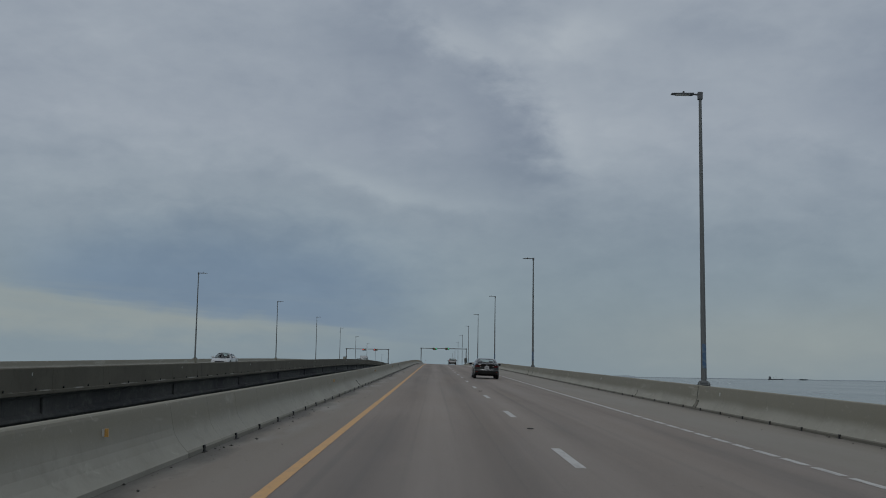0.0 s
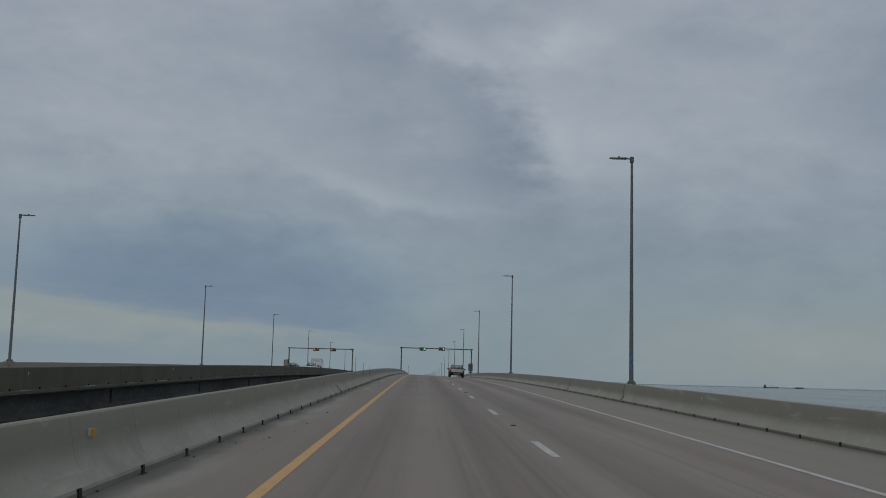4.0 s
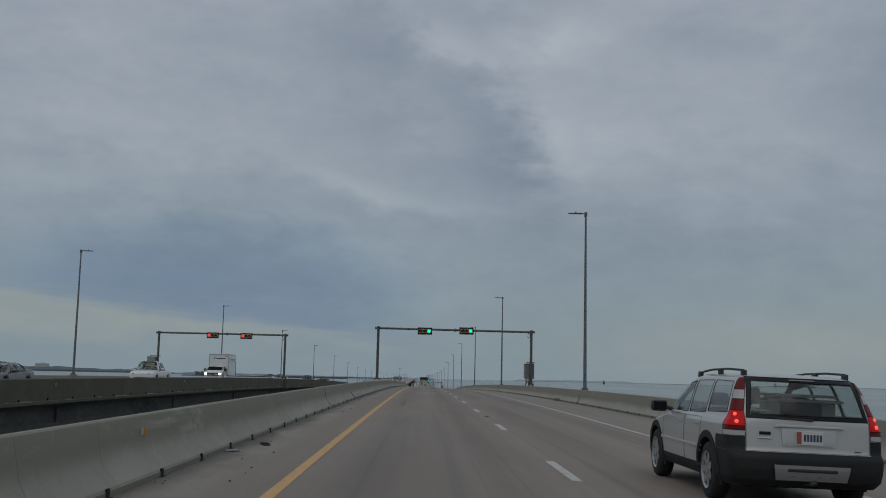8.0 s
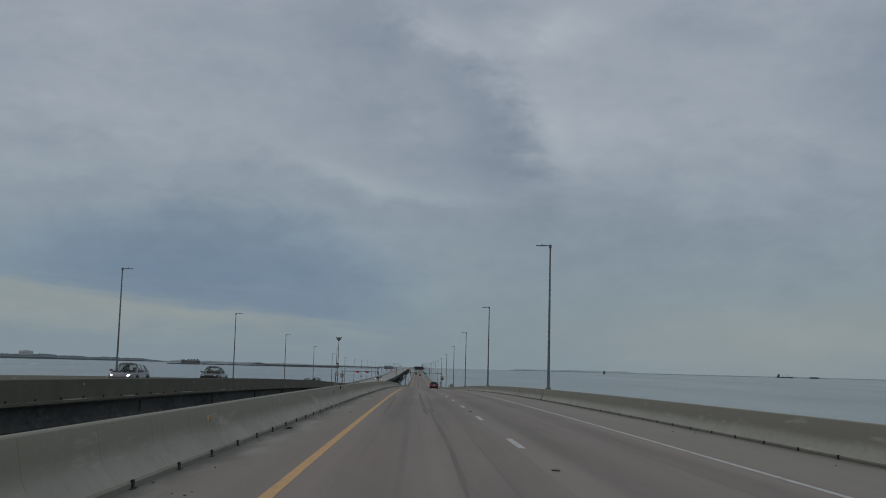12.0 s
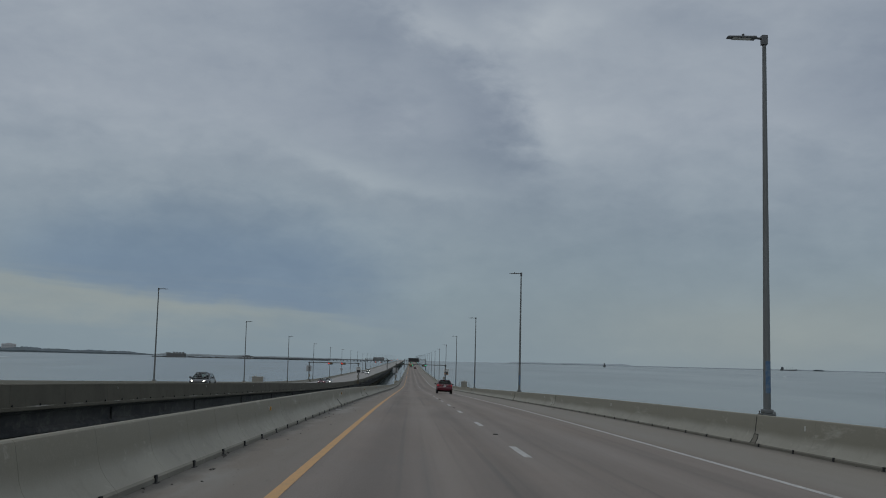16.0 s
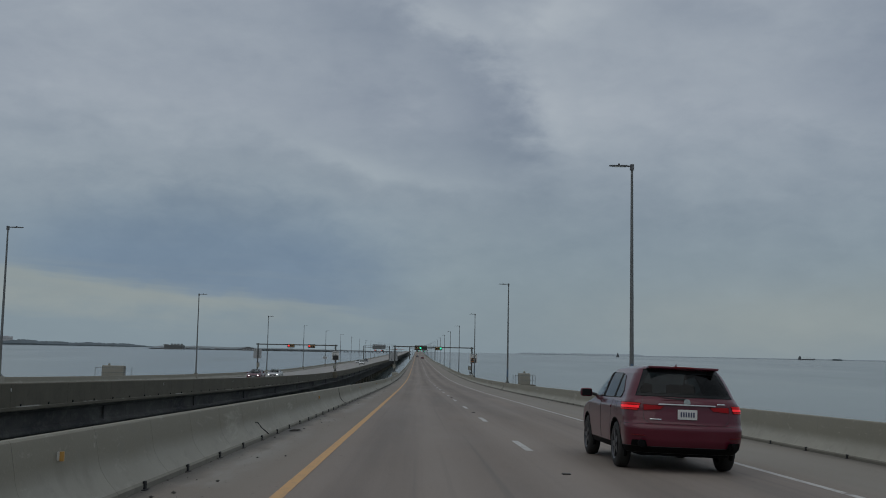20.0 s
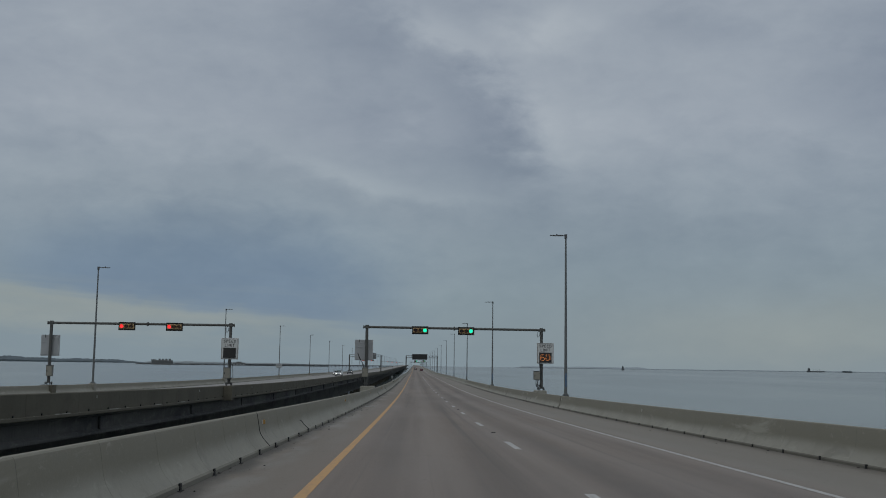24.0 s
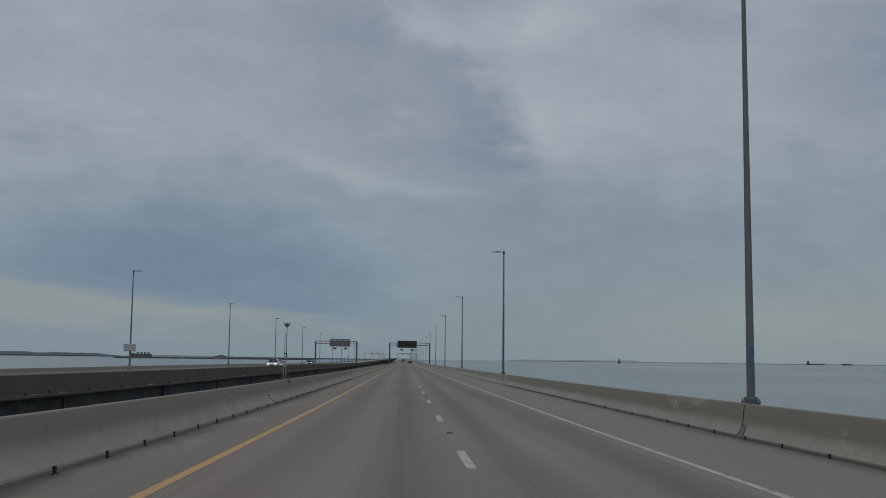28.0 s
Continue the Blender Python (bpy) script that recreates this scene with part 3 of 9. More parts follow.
def lettering(name, text, size, mat, parent, m, label=""):
    """Bold highway capitals, size high, centred; built from flat strokes."""
    bm = bmesh.new()
    step = {"I": 0.50}
    widths = [step.get(ch, 0.98) for ch in text]
    x = -sum(widths) / 2
    for ch, w in zip(text, widths):
        x0 = x + (w - 0.66) / 2
        for line in STROKES[ch]:
            for k, ((ax, az), (bx, bz)) in enumerate(zip(line, line[1:])):
                d = Vector((bx - ax, bz - az)).normalized()
                nrm = Vector((-d.y, d.x)) * 0.085
                ends = [Vector((ax, az)) - d * 0.07, Vector((bx, bz)) + d * 0.07]
                q = [ends[0] - nrm, ends[1] - nrm, ends[1] + nrm, ends[0] + nrm]
                z = 0.001 * (k % 3) + 0.001
                bm.faces.new([bm.verts.new(((p.x + x0) * size, (p.y - 0.5) * size, z)) for p in q])
        x += w
    return part(name, bm, mat, parent, label, m)


# ---- water and the far shores ----
def build_water():
    bm = bmesh.new()
    vs = [bm.verts.new(p) for p in ((-9000, -6000, SEA), (9000, -6000, SEA), (9000, 9000, SEA), (-9000, 9000, SEA))]
    bm.faces.new(vs)
    tagged(part("water", bm, M_WATER), "calm grey-blue bay water under an overcast sky", "water", kind="structure")


build_water()

# ---- the two decks ----
YS = stations(-110.0, 3400.0)
near_section = [(-2.05, 0.0), (11.25, 0.0), (11.25, -0.28), (-2.05, -0.28)]
road = part("road", extrude_along(near_section, YS, deck), M_ROAD)
tagged(road, "worn grey-brown bridge roadway with wheel tracks", "road", kind="structure")
far_section = [(-28.0, 0.0), (-14.1, 0.0), (-14.1, -0.30), (-28.0, -0.30)]
road2 = part("road_2", extrude_along(far_section, YS, deck2), M_ROAD2)
tagged(road2, "pale roadway of the parallel opposite bridge", "road", kind="structure")

bm = extrude_along([(-0.07, 0.004), (0.07, 0.004)], YS, deck, closed=False)
yellow = part("edge_line_yellow", bm, M_YELLOW, road, "faded yellow edge line")
white = part("edge_line_white", extrude_along([(7.32, 0.004), (7.46, 0.004)], [7.0] + [v for v in YS if v > 7.4], deck, closed=False), M_EDGE, road, "worn white edge line")
# the line is broken into short pieces at the start of the stretch
y = 6.75
while y > -24:
    part("line_piece", extrude_along([(7.32, 0.004), (7.46, 0.004)], [y - 1.15, y], deck, closed=False), M_WHITE, road, "broken piece of the white edge line")
    y -= 1.42

SKID = Mat("tyre_rubber_mark", (0.130, 0.109, 0.095), 0.8)
SKID.mix(SKID.ramp(SKID.noise(0.9, 5, 0.6, (1.0, 0.25, 0)), 0.45, 0.72), (0.185, 0.150, 0.124), 0.8)
SKID.mix(SKID.ramp(SKID.noise(26.0, 2, 0.5, (1.0, 0.01, 0)), 0.5, 0.6), (0.170, 0.138, 0.114), 0.6)


def skid(points, width):
    """A dark tyre mark through (x, y) points."""
    bm = bmesh.new()
    rows = []
    for (xa, ya), (xb, yb) in zip(points, points[1:]):
        for k in range(8):
            f = k / 8
            x, y = xa + (xb - xa) * f, ya + (yb - ya) * f
            w = width * min(1.0, 0.25 + (y - points[0][1]) / 2.5, 0.25 + (points[-1][1] - y) / 4.0)
            rows.append([bm.verts.new((x + s * w / 2, y, deck(x + s * w / 2, y) + 0.003)) for s in (-1, 1)])
    for a, b in zip(rows, rows[1:]):
        bm.faces.new((a[0], a[1], b[1], b[0]))
    part("skid_mark", bm, SKID.m, road, "dark tyre skid mark")


skid([(2.40, 160.76), (2.41, 167.66), (2.46, 185.52), (2.47, 204.56)], 0.15)
skid([(2.72, 159.78), (2.80, 168.65), (2.85, 180.55), (2.83, 205.56)], 0.20)
skid([(1.92, 361.88), (1.88, 373.94), (1.84, 385.04), (1.81, 408.34)], 0.16)
skid([(2.18, 363.89), (2.22, 371.93), (2.26, 382.01), (2.34, 402.26)], 0.09)
skid([(0.50, 361.88), (0.46, 372.93), (0.34, 392.12)], 0.09)
skid([(0.84, 251.02), (0.83, 254.01), (0.81, 259.50)], 0.16)
skid([(0.17, 769.58), (0.22, 771.48)], 0.13)
skid([(0.54, 769.68), (0.54, 771.58)], 0.06)
skid([(2.15, 338.24), (2.20, 346.02), (2.05, 371.93)], 0.09)

# lane dashes, evenly spaced between the marked starts
ANCHORS = [(-10.50, 8), (85.14, 11), (225.39, 7), (310.07, 14), (484.41, 7), (572.02, 11), (709.70, 6), (784.70, 0)]
dash_ys = [-10.50 - 12.2 * k for k in range(1, 5)]
for (a, n), (b, _) in zip(ANCHORS, ANCHORS[1:]):
    dash_ys += [a + (b - a) * k / n for k in range(n)]
dash_ys += [784.70 + 12.35 * k for k in range(45)]
bm = bmesh.new()
for s in (-1, 1):
    for e in (0.0, 3.05):
        bm.verts.new((0.075 * s, e, 0))
bm.verts.ensure_lookup_table()
bm.faces.new([bm.verts[i] for i in (0, 2, 3, 1)])
dash_mesh = finish(bm, "lane_dash", M_WHITE)
for y in dash_ys:
    part("lane_dash", dash_mesh, None, road, m=pose(3.66, y, deck(3.66, y) + 0.004, slope(y + 1.5), math.degrees(math.atan(-CROSS)), 0))
# low raised markers in every second gap between the dashes
bm = bmesh.new()
box(bm, -0.065, 0.065, -0.055, 0.055, 0.0, 0.022, 0.012)
marker_mesh = finish(bm, "lane_marker", Mat("dirty_lane_marker", (0.060, 0.055, 0.050), 0.6).m)
first = min(range(len(dash_ys)), key=lambda i: abs(dash_ys[i] - 310.07))
for i, y in enumerate(dash_ys):
    if (i - first) % 2 == 0:
        part("lane_marker", marker_mesh, None, road, "low dark raised lane marker", pose(3.68, y + 7.72, deck(3.68, y + 7.72) + 0.002, slope(y + 7.7), math.degrees(math.atan(-CROSS)), 0))

# ---- concrete barriers ----
SEG = 4.30


def barrier_section(height, side):
    """Safety-shape profile; x grows away from the road on the given side."""
    h = height
    pts = [(0.0, -0.02), (0.0, 0.055), (0.025, 0.080), (0.13, 0.20), (0.185, 0.29), (0.212, 0.37), (0.225, 0.45), (0.262, h - 0.045), (0.272, h - 0.016), (0.292, h), (0.37, h), (0.39, h - 0.014), (0.40, h - 0.04), (0.50, -0.02)]
    return [(side * x, z) for x, z in pts]


def section_mesh(name, section, length, mat, foot=None):
    bm = bmesh.new()
    rings = [[bm.verts.new((x, y, z)) for x, z in section] for y in (0.0, length)]
    n = len(section)
    for k in range(n):
        j = (k + 1) % n
        bm.faces.new((rings[0][k], rings[0][j], rings[1][j], rings[1][k]))
    bm.faces.new(rings[0])
    bm.faces.new(rings[1])
    bmesh.ops.recalc_face_normals(bm, faces=bm.faces)
    edges = [e for e in bm.edges if abs(e.verts[0].co.y - e.verts[1].co.y) < 1e-6]
    bmesh.ops.bevel(bm, geom=edges, offset=0.004, segments=1, affect="EDGES")
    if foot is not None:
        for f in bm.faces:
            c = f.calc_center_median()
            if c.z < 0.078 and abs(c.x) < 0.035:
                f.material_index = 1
    return finish(bm, name, [mat] if foot is None else [mat, foot], True, 28)


def joined(name, me, places, parent):
    """Many copies of one mesh as a single part, for the stretch far along the bridge."""
    verts = np.empty(len(me.vertices) * 3)
    me.vertices.foreach_get("co", verts)
    verts = np.c_[verts.reshape(-1, 3), np.ones(len(me.vertices))]
    polys = [tuple(p.vertices) for p in me.polygons]
    vs, fs = [], []
    for m in places:
        k = len(vs)
        vs.extend((verts @ np.array(m).T)[:, :3].tolist())
        fs.extend(tuple(i + k for i in p) for p in polys)
    out = bpy.data.meshes.new(name)
    out.from_pydata(vs, [], fs)
    out.materials.append(me.materials[0])
    ob = part(name, out, None, parent)
    ob["kind"] = "stuff"
    return ob


def barrier(name, label, x, side, height, surface, mat, y0, y1, holes, seg=SEG, far_to=3400.0, start=-110.0):
    sec = barrier_section(height, side)
    mid_x = side * 0.25
    core = [(px + (mid_x - px) * 0.05, pz - (0.012 if pz > 0.3 else 0.0)) for px, pz in sec]
    ob = part(name, extrude_along([(x + px, pz) for px, pz in core], stations(start, y1), lambda px, y: surface(x, y)), M_CORE)
    tagged(ob, label, "barrier", kind="structure")
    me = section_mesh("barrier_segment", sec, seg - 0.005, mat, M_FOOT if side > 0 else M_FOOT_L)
    places, y = [], y0
    while y < y1:
        places.append(pose(x, y, surface(x, y + seg / 2) - math.tan(radians(slope(y + seg / 2))) * seg / 2, slope(y + seg / 2), 0, 0))
        y += seg
    for m in places[:300]:
        part("barrier_segment", me, None, ob, m=m)
    if places[300:]:
        joined("barrier_segments", me, places[300:], ob)
    if far_to:
        part("barrier_run", extrude_along([(x + px, pz) for px, pz in sec], stations(y, far_to, 12.0), lambda px, yy: surface(x, yy)), mat, ob)
    if start < y0 - 5:
        part("barrier_run", extrude_along([(x + px, pz) for px, pz in sec], stations(start, y0 - 0.02), lambda px, yy: surface(x, yy)), mat, ob)
    bm = bmesh.new()
    box(bm, -0.012, 0.012, -0.045, 0.045, -0.016, 0.070, 0.004)
    box(bm, min(0.0, -side * 0.045), max(0.0, -side * 0.045), -0.15, 0.040, -0.0175, -0.013)
    hole, places = finish(bm, "scupper", M_DARK), []
    for n, y in enumerate(holes):
        if y0 < y < y1:
            places.append(pose(x - side * 0.002, y + 0.03 * math.sin(n * 2.3), surface(x, y) + 0.02, slope(y), 0, 0))
    for m in places[:300]:
        part("scupper", hole, None, ob, m=m)
    if places[300:]:
        joined("scuppers", hole, places[300:], ob)
    return ob


def spaced(marks, gap, last):
    """Drain slots: evenly spaced between the marked ones, about gap apart."""
    ys = [marks[0] - gap * k for k in range(12, 0, -1)]
    for a, b in zip(marks, marks[1:]):
        n = max(1, round((b - a) / gap))
        ys += [a + (b - a) * k / n for k in range(n)]
    return ys + [marks[-1] + gap * k for k in range(int((last - marks[-1]) / gap) + 1)]


SLOTS_L = spaced([-12.6, 16.19, 91.05, 163.4, 283.98, 325.04, 368.26, 465.46, 508.68, 535.51, 593.04, 728.98, 755.57, 782.31], 2.14, 850.0)
SLOTS_R = spaced([-59.57, 293.58, 738.3], 2.418, 850.0)
SLOTS_FAR = spaced([-59.0], 4.6, 1000.0)
Y_SPLIT = 249.8 + 2.14 * 75
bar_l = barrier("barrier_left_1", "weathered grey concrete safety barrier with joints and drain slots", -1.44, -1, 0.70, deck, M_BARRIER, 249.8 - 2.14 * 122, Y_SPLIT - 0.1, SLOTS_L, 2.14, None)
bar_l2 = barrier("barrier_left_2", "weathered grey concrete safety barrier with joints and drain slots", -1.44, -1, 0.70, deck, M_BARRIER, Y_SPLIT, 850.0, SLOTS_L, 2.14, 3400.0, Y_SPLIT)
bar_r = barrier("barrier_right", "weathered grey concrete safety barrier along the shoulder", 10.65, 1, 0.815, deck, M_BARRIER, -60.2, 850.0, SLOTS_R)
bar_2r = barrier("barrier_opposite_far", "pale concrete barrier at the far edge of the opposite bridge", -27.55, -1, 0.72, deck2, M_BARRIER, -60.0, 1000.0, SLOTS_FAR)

# opposite bridge: near barrier with its tall outer face, ledge and drain dots
def opposite_fascia():
    sec = [(-14.50, 0.0), (-14.46, 0.06), (-14.32, 0.28), (-14.28, 0.40), (-14.24, 0.72), (-14.20, 0.75), (-13.98, 0.75), (-13.95, 0.72), (-13.95, -0.16), (-13.90, -0.18), (-13.90, -0.30), (-13.95, -0.33), (-14.50, -0.33)]
    core = [(x + (-14.2 - x) * 0.05, z * 0.985) for x, z in sec]
    surf = lambda x, y: grade(y)
    ob = part("barrier_opposite_near", extrude_along(core, stations(-110.0, 1000.0), surf), M_CORE)
    tagged(ob, "stained concrete outer face of the opposite bridge's barrier", "barrier", kind="structure")
    me_sec = [(x + 14.2, z) for x, z in sec]
    length = 6.52
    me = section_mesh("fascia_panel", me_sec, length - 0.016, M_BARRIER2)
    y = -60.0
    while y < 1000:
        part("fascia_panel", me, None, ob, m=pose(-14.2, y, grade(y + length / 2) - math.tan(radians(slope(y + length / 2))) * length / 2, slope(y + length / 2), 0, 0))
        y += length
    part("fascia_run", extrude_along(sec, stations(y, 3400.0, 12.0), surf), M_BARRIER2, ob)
    part("fascia_run", extrude_along(sec, stations(-110.0, -60.02), surf), M_BARRIER2, ob)
    bm = bmesh.new()
    tube(bm, (0, 0, 0), (0.05, 0, 0), 0.045, seg=8)
    dot = finish(bm, "drain_pipe", M_DARK)
    n, y = 0, -58.0
    while n < 300:
        part("drain_pipe", dot, None, ob, m=pose(-13.955, y, grade(y) - 0.10, 0, 0, 0))
        y += 3.1
        n += 1
    return ob


fascia = opposite_fascia()


def girders(name, label, xs, surf, top, depth0, width, reach):
    ob = None
    for i, x in enumerate(xs):
        # inner girders are made over-deep, a dark backing for the shade under the deck
        depth = depth0 * (1.0, 4.2, 2.7, 2.7, 2.7)[i]
        w, f = 0.10, width / 2
        sec = [(x - f, top), (x + f, top), (x + f, top - 0.10), (x + w, top - 0.20), (x + w, top - depth + 0.26), (x + f, top - depth + 0.14), (x + f, top - depth), (x - f, top - depth), (x - f, top - depth + 0.14), (x - w, top - depth + 0.26), (x - w, top - 0.20), (x - f, top - 0.10)]
        me = extrude_along(sec, stations(-110.0, reach, 10.0), surf)
        if ob is None:
            ob = tagged(part(name, me, M_GIRDER), label, "girder", kind="structure")
        else:
            part("girder", me, M_GIRDER, ob)
    return ob


g1 = girders("girder_opposite", "dark weathered bridge girders under the opposite deck", (-14.75, -17.9, -21.0, -24.1, -27.2), lambda x, y: grade(y), -0.33, 1.05, 0.50, 3300.0)
g2 = girders("girder_near", "dark weathered bridge girders under the roadway", (-1.5, 2.5, 6.5, 10.6), lambda x, y: grade(y), -0.62, 1.05, 0.50, 3300.0)

# diaphragm stiffeners and pier bents under both decks
bm = bmesh.new()
box(bm, -0.02, 0.07, -0.09, 0.09, -1.30, -0.52, 0.01)
stiff = finish(bm, "stiffener", M_GIRDER)
y, n = 84.2 - 6 * BAY, 0
while y < 1300:
    part("stiffener", stiff, None, g1, m=pose(-14.60, y, grade(y)))
    y += BAY
    n += 1


def pier(x0, x1, y, top):
    h = top - SEA
    ob = thing("pier_bent", "concrete pier bent standing in the water", "pier", "bridge piers", "structure", pose(0, y, SEA))
    bm = bmesh.new()
    box(bm, x0, x1, -0.55, 0.55, h - 1.0, h, 0.05)
    part("cap_beam", bm, M_BARRIER2, ob)
    for k in range(4):
        x = x0 + 0.9 + (x1 - x0 - 1.8) * k / 3
        bm = bmesh.new()
        tube(bm, (x, 0, -2.0), (x, 0, h - 1.0), 0.42, seg=12)
        part("column", bm, M_BARRIER2, ob, smooth=True)


y = POLE_Y - BAY * 4 + BAY / 2
while y < 1500:
    pier(-28.2, -18.3, y, grade(y) - 1.38)
    pier(-2.2, 11.4, y, grade(y) - 1.67)
    y += BAY

# joint plates, deck joints and reflectors
PROFILE = ((0.025, 0.080, 0.0), (0.13, 0.20, 0.14), (0.185, 0.29, 0.24))
bm = bmesh.new()
rows = [[bm.verts.new((px - d * 0.8, sh + w, pz + d * 0.6)) for px, pz, sh in PROFILE for d in (0.010, -0.03)] for w in (0.0, 0.34)]
for k in (0, 2):
    bm.faces.new((rows[0][k], rows[0][k + 2], rows[1][k + 2], rows[1][k]))
    for r in rows:
        bm.faces.new((r[k], r[k + 1], r[k + 3], r[k + 2]))
for k in (0, 4):
    bm.faces.new((rows[0][k], rows[1][k], rows[1][k + 1], rows[0][k + 1]))
bmesh.ops.recalc_face_normals(bm, faces=bm.faces)
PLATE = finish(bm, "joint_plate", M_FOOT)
bm = bmesh.new()
sweep(bm, [(0.0, -0.03, 0.07), (0.125, 0.13, 0.20), (0.18, 0.24, 0.295), (0.185, 0.48, 0.305)], 0.010, 6)
SEAL = finish(bm, "joint_seal", M_DARK)
bm = bmesh.new()
sweep(bm, [(0.0, 0.0, 0.07), (0.125, 0.10, 0.20), (0.18, 0.15, 0.29), (0.205, 0.17, 0.36), (0.262, 0.18, 0.78)], 0.009, 6)
SEAM = finish(bm, "joint_seam", M_DARK)
bm = bmesh.new()
sweep(bm, [(0.0, 0.0, 0.07), (0.125, 0.03, 0.20), (0.18, 0.04, 0.29), (0.205, 0.05, 0.36), (0.258, 0.05, 0.655), (0.29, 0.05, 0.70)], 0.0075, 6)
SEAM_L = finish(bm, "joint_seam", M_DARK)
for k in range(13):
    y = POLE_Y - 1.2 + POLE_GAP * k
    part("joint_plate", PLATE, None, bar_r, "cover plate over an expansion joint", pose(10.65, y, deck(10.65, y), slope(y), 0, 0))
    part("joint_seam", SEAM, None, bar_r, m=pose(10.65, y + 0.36, deck(10.65, y), slope(y), 0, 0))
    part("joint_seal", SEAL, None, bar_r, m=pose(10.65, y - 0.02, deck(10.65, y), slope(y), 0, 0))
for y in (22.12, 94.38, 167.66, 241.42, 308.3, 311.4, 337.95, 421.52, 508.40, 592.08, 665.04, 746.5, 749.16, 834.35):
    part("joint_seal", SEAL, None, bar_r, m=pose(10.65, y, deck(10.65, y), slope(y), 0, 0))
for k in range(10):
    y = 72.6 + 4 * BAY * k
    part("deck_joint", extrude_along([(-1.44, 0.0035), (10.65, 0.0035)], [y - 0.012, y + 0.012], deck, closed=False), M_CORE, road)
    part("joint_seam", SEAM_L, None, bar_l if y < Y_SPLIT else bar_l2, m=pose(-1.44, y, deck(-1.44, y), -slope(y), 0, 180))
    part("joint_seam", SEAM, None, bar_r, m=pose(10.65, y, deck(10.65, y), slope(y), 0, 0))
for y in (19.65, 134.16, 195.54, 258.91, 310.25, 317.01, 394.4, 430.64, 485.37, 514.24, 543.52, 572.58, 630.44, 688.87, 745.27, 803.35):
    part("joint_seal", SEAL, None, bar_l, m=pose(-1.44, y, deck(-1.44, y), -slope(y), 0, 180))
bm = bmesh.new()
box(bm, 0.0, 0.038, -0.012, 0.012, -0.042, 0.042, 0.003)
box(bm, -0.025, -0.001, -0.010, 0.010, -0.038, 0.038, 0.003)
for f in bm.faces:
    if f.calc_center_median().x < -0.0005:
        f.material_index = 1
ref_a = finish(bm, "reflector", [M_AMBER, M_WHITEREF])
bm = bmesh.new()
box(bm, -0.012, 0.012, -0.03, 0.03, -0.06, 0.06, 0.004)
ref_w = finish(bm, "reflector", M_WHITEREF)
for k in range(-2, 36):
    y = -15.0 + 24.0 * k
    part("reflector", ref_w, None, bar_r, "small white reflector", pose(10.885, y, deck(10.65, y) + 0.60))
    part("reflector", ref_w, None, fascia, m=pose(-13.945, y + 7, grade(y + 7) + 0.5))

for y in spaced([-14.08, 223.56, 295.85, 318.9, 487.83, 536.4, 561.09, 706.08, 731.08], 24.1, 850.0)[10:]:
    part("reflector", ref_a, None, bar_l if y < Y_SPLIT else bar_l2, "small amber and white reflector", pose(-1.648, y, deck(-1.44, y) + 0.51))

# ---- street lamps ----
LAMP_H = 10.54


def street_lamp(arm, strip, h):
    ob = thing("street_lamp", "tall grey steel street lamp on the bridge barrier", "street lamp", "street lamps along the bridge")
    bm = bmesh.new()
    box(bm, -0.19, 0.19, -0.19, 0.19, 0.0, 0.045, 0.008)
    box(bm, -0.14, 0.14, -0.14, 0.14, 0.045, 0.16, 0.03)
    part("base_plate", bm, M_POLE, ob)
    for sx in (-1, 1):
        for sy in (-1, 1):
            bm = bmesh.new()
            tube(bm, (sx * 0.160, sy * 0.160, 0.04), (sx * 0.160, sy * 0.160, 0.11), 0.018, seg=6)
            part("anchor_bolt", bm, M_GANTRY, ob)
    bm = bmesh.new()
    tube(bm, (0, 0, 0.10), (0, 0, h), 0.106, 0.055, seg=12)
    part("pole", bm, M_POLE, ob, smooth=True)
    bm = bmesh.new()
    box(bm, -0.085, 0.085, -0.085, 0.085, h - 0.18, h + 0.10, 0.015)
    part("pole_cap", bm, M_LAMP, ob)
    bm = bmesh.new()
    tube(bm, (0, 0, h), (arm * 0.32, 0, h + 0.02), 0.035, seg=8)
    part("arm", bm, M_LAMP, ob, smooth=True)
    bm = bmesh.new()
    box(bm, -0.41, 0.41, -0.15, 0.15, -0.035, 0.035, 0.025)
    for v in bm.verts:
        if v.co.x * arm > 0.2:
            v.co.z *= 0.6
            v.co.y *= 0.8
    head = part("lamp_head", bm, M_LAMP, ob, "flat grey lamp head", pose(arm * 0.66, 0, h + 0.015))
    bm = bmesh.new()
    box(bm, -0.26, 0.26, -0.11, 0.11, -0.042, -0.034)
    part("lens", bm, M_LED, head)
    bm = bmesh.new()
    tube(bm, (-0.05 * arm, 0, 0.03), (-0.05 * arm, 0, 0.11), 0.045, 0.035, seg=10)
    part("photocell", bm, M_BLACK, head)
    if strip:
        bm = bmesh.new()
        box(bm, -0.065, 0.065, -0.110, -0.060, 0.60, 1.48, 0.006)
        part("label_strip", bm, M_LABEL, ob, "faded blue vertical label strip")
    return ob


def pedestal(x0, x1, y, z0, z1, length, parent, mat):
    bm = bmesh.new()
    box(bm, x0, x1, -length / 2, length / 2, z0, z1, 0.025)
    part("pedestal", bm, mat, parent, m=pose(0, y, 0, 0, 0, 0))


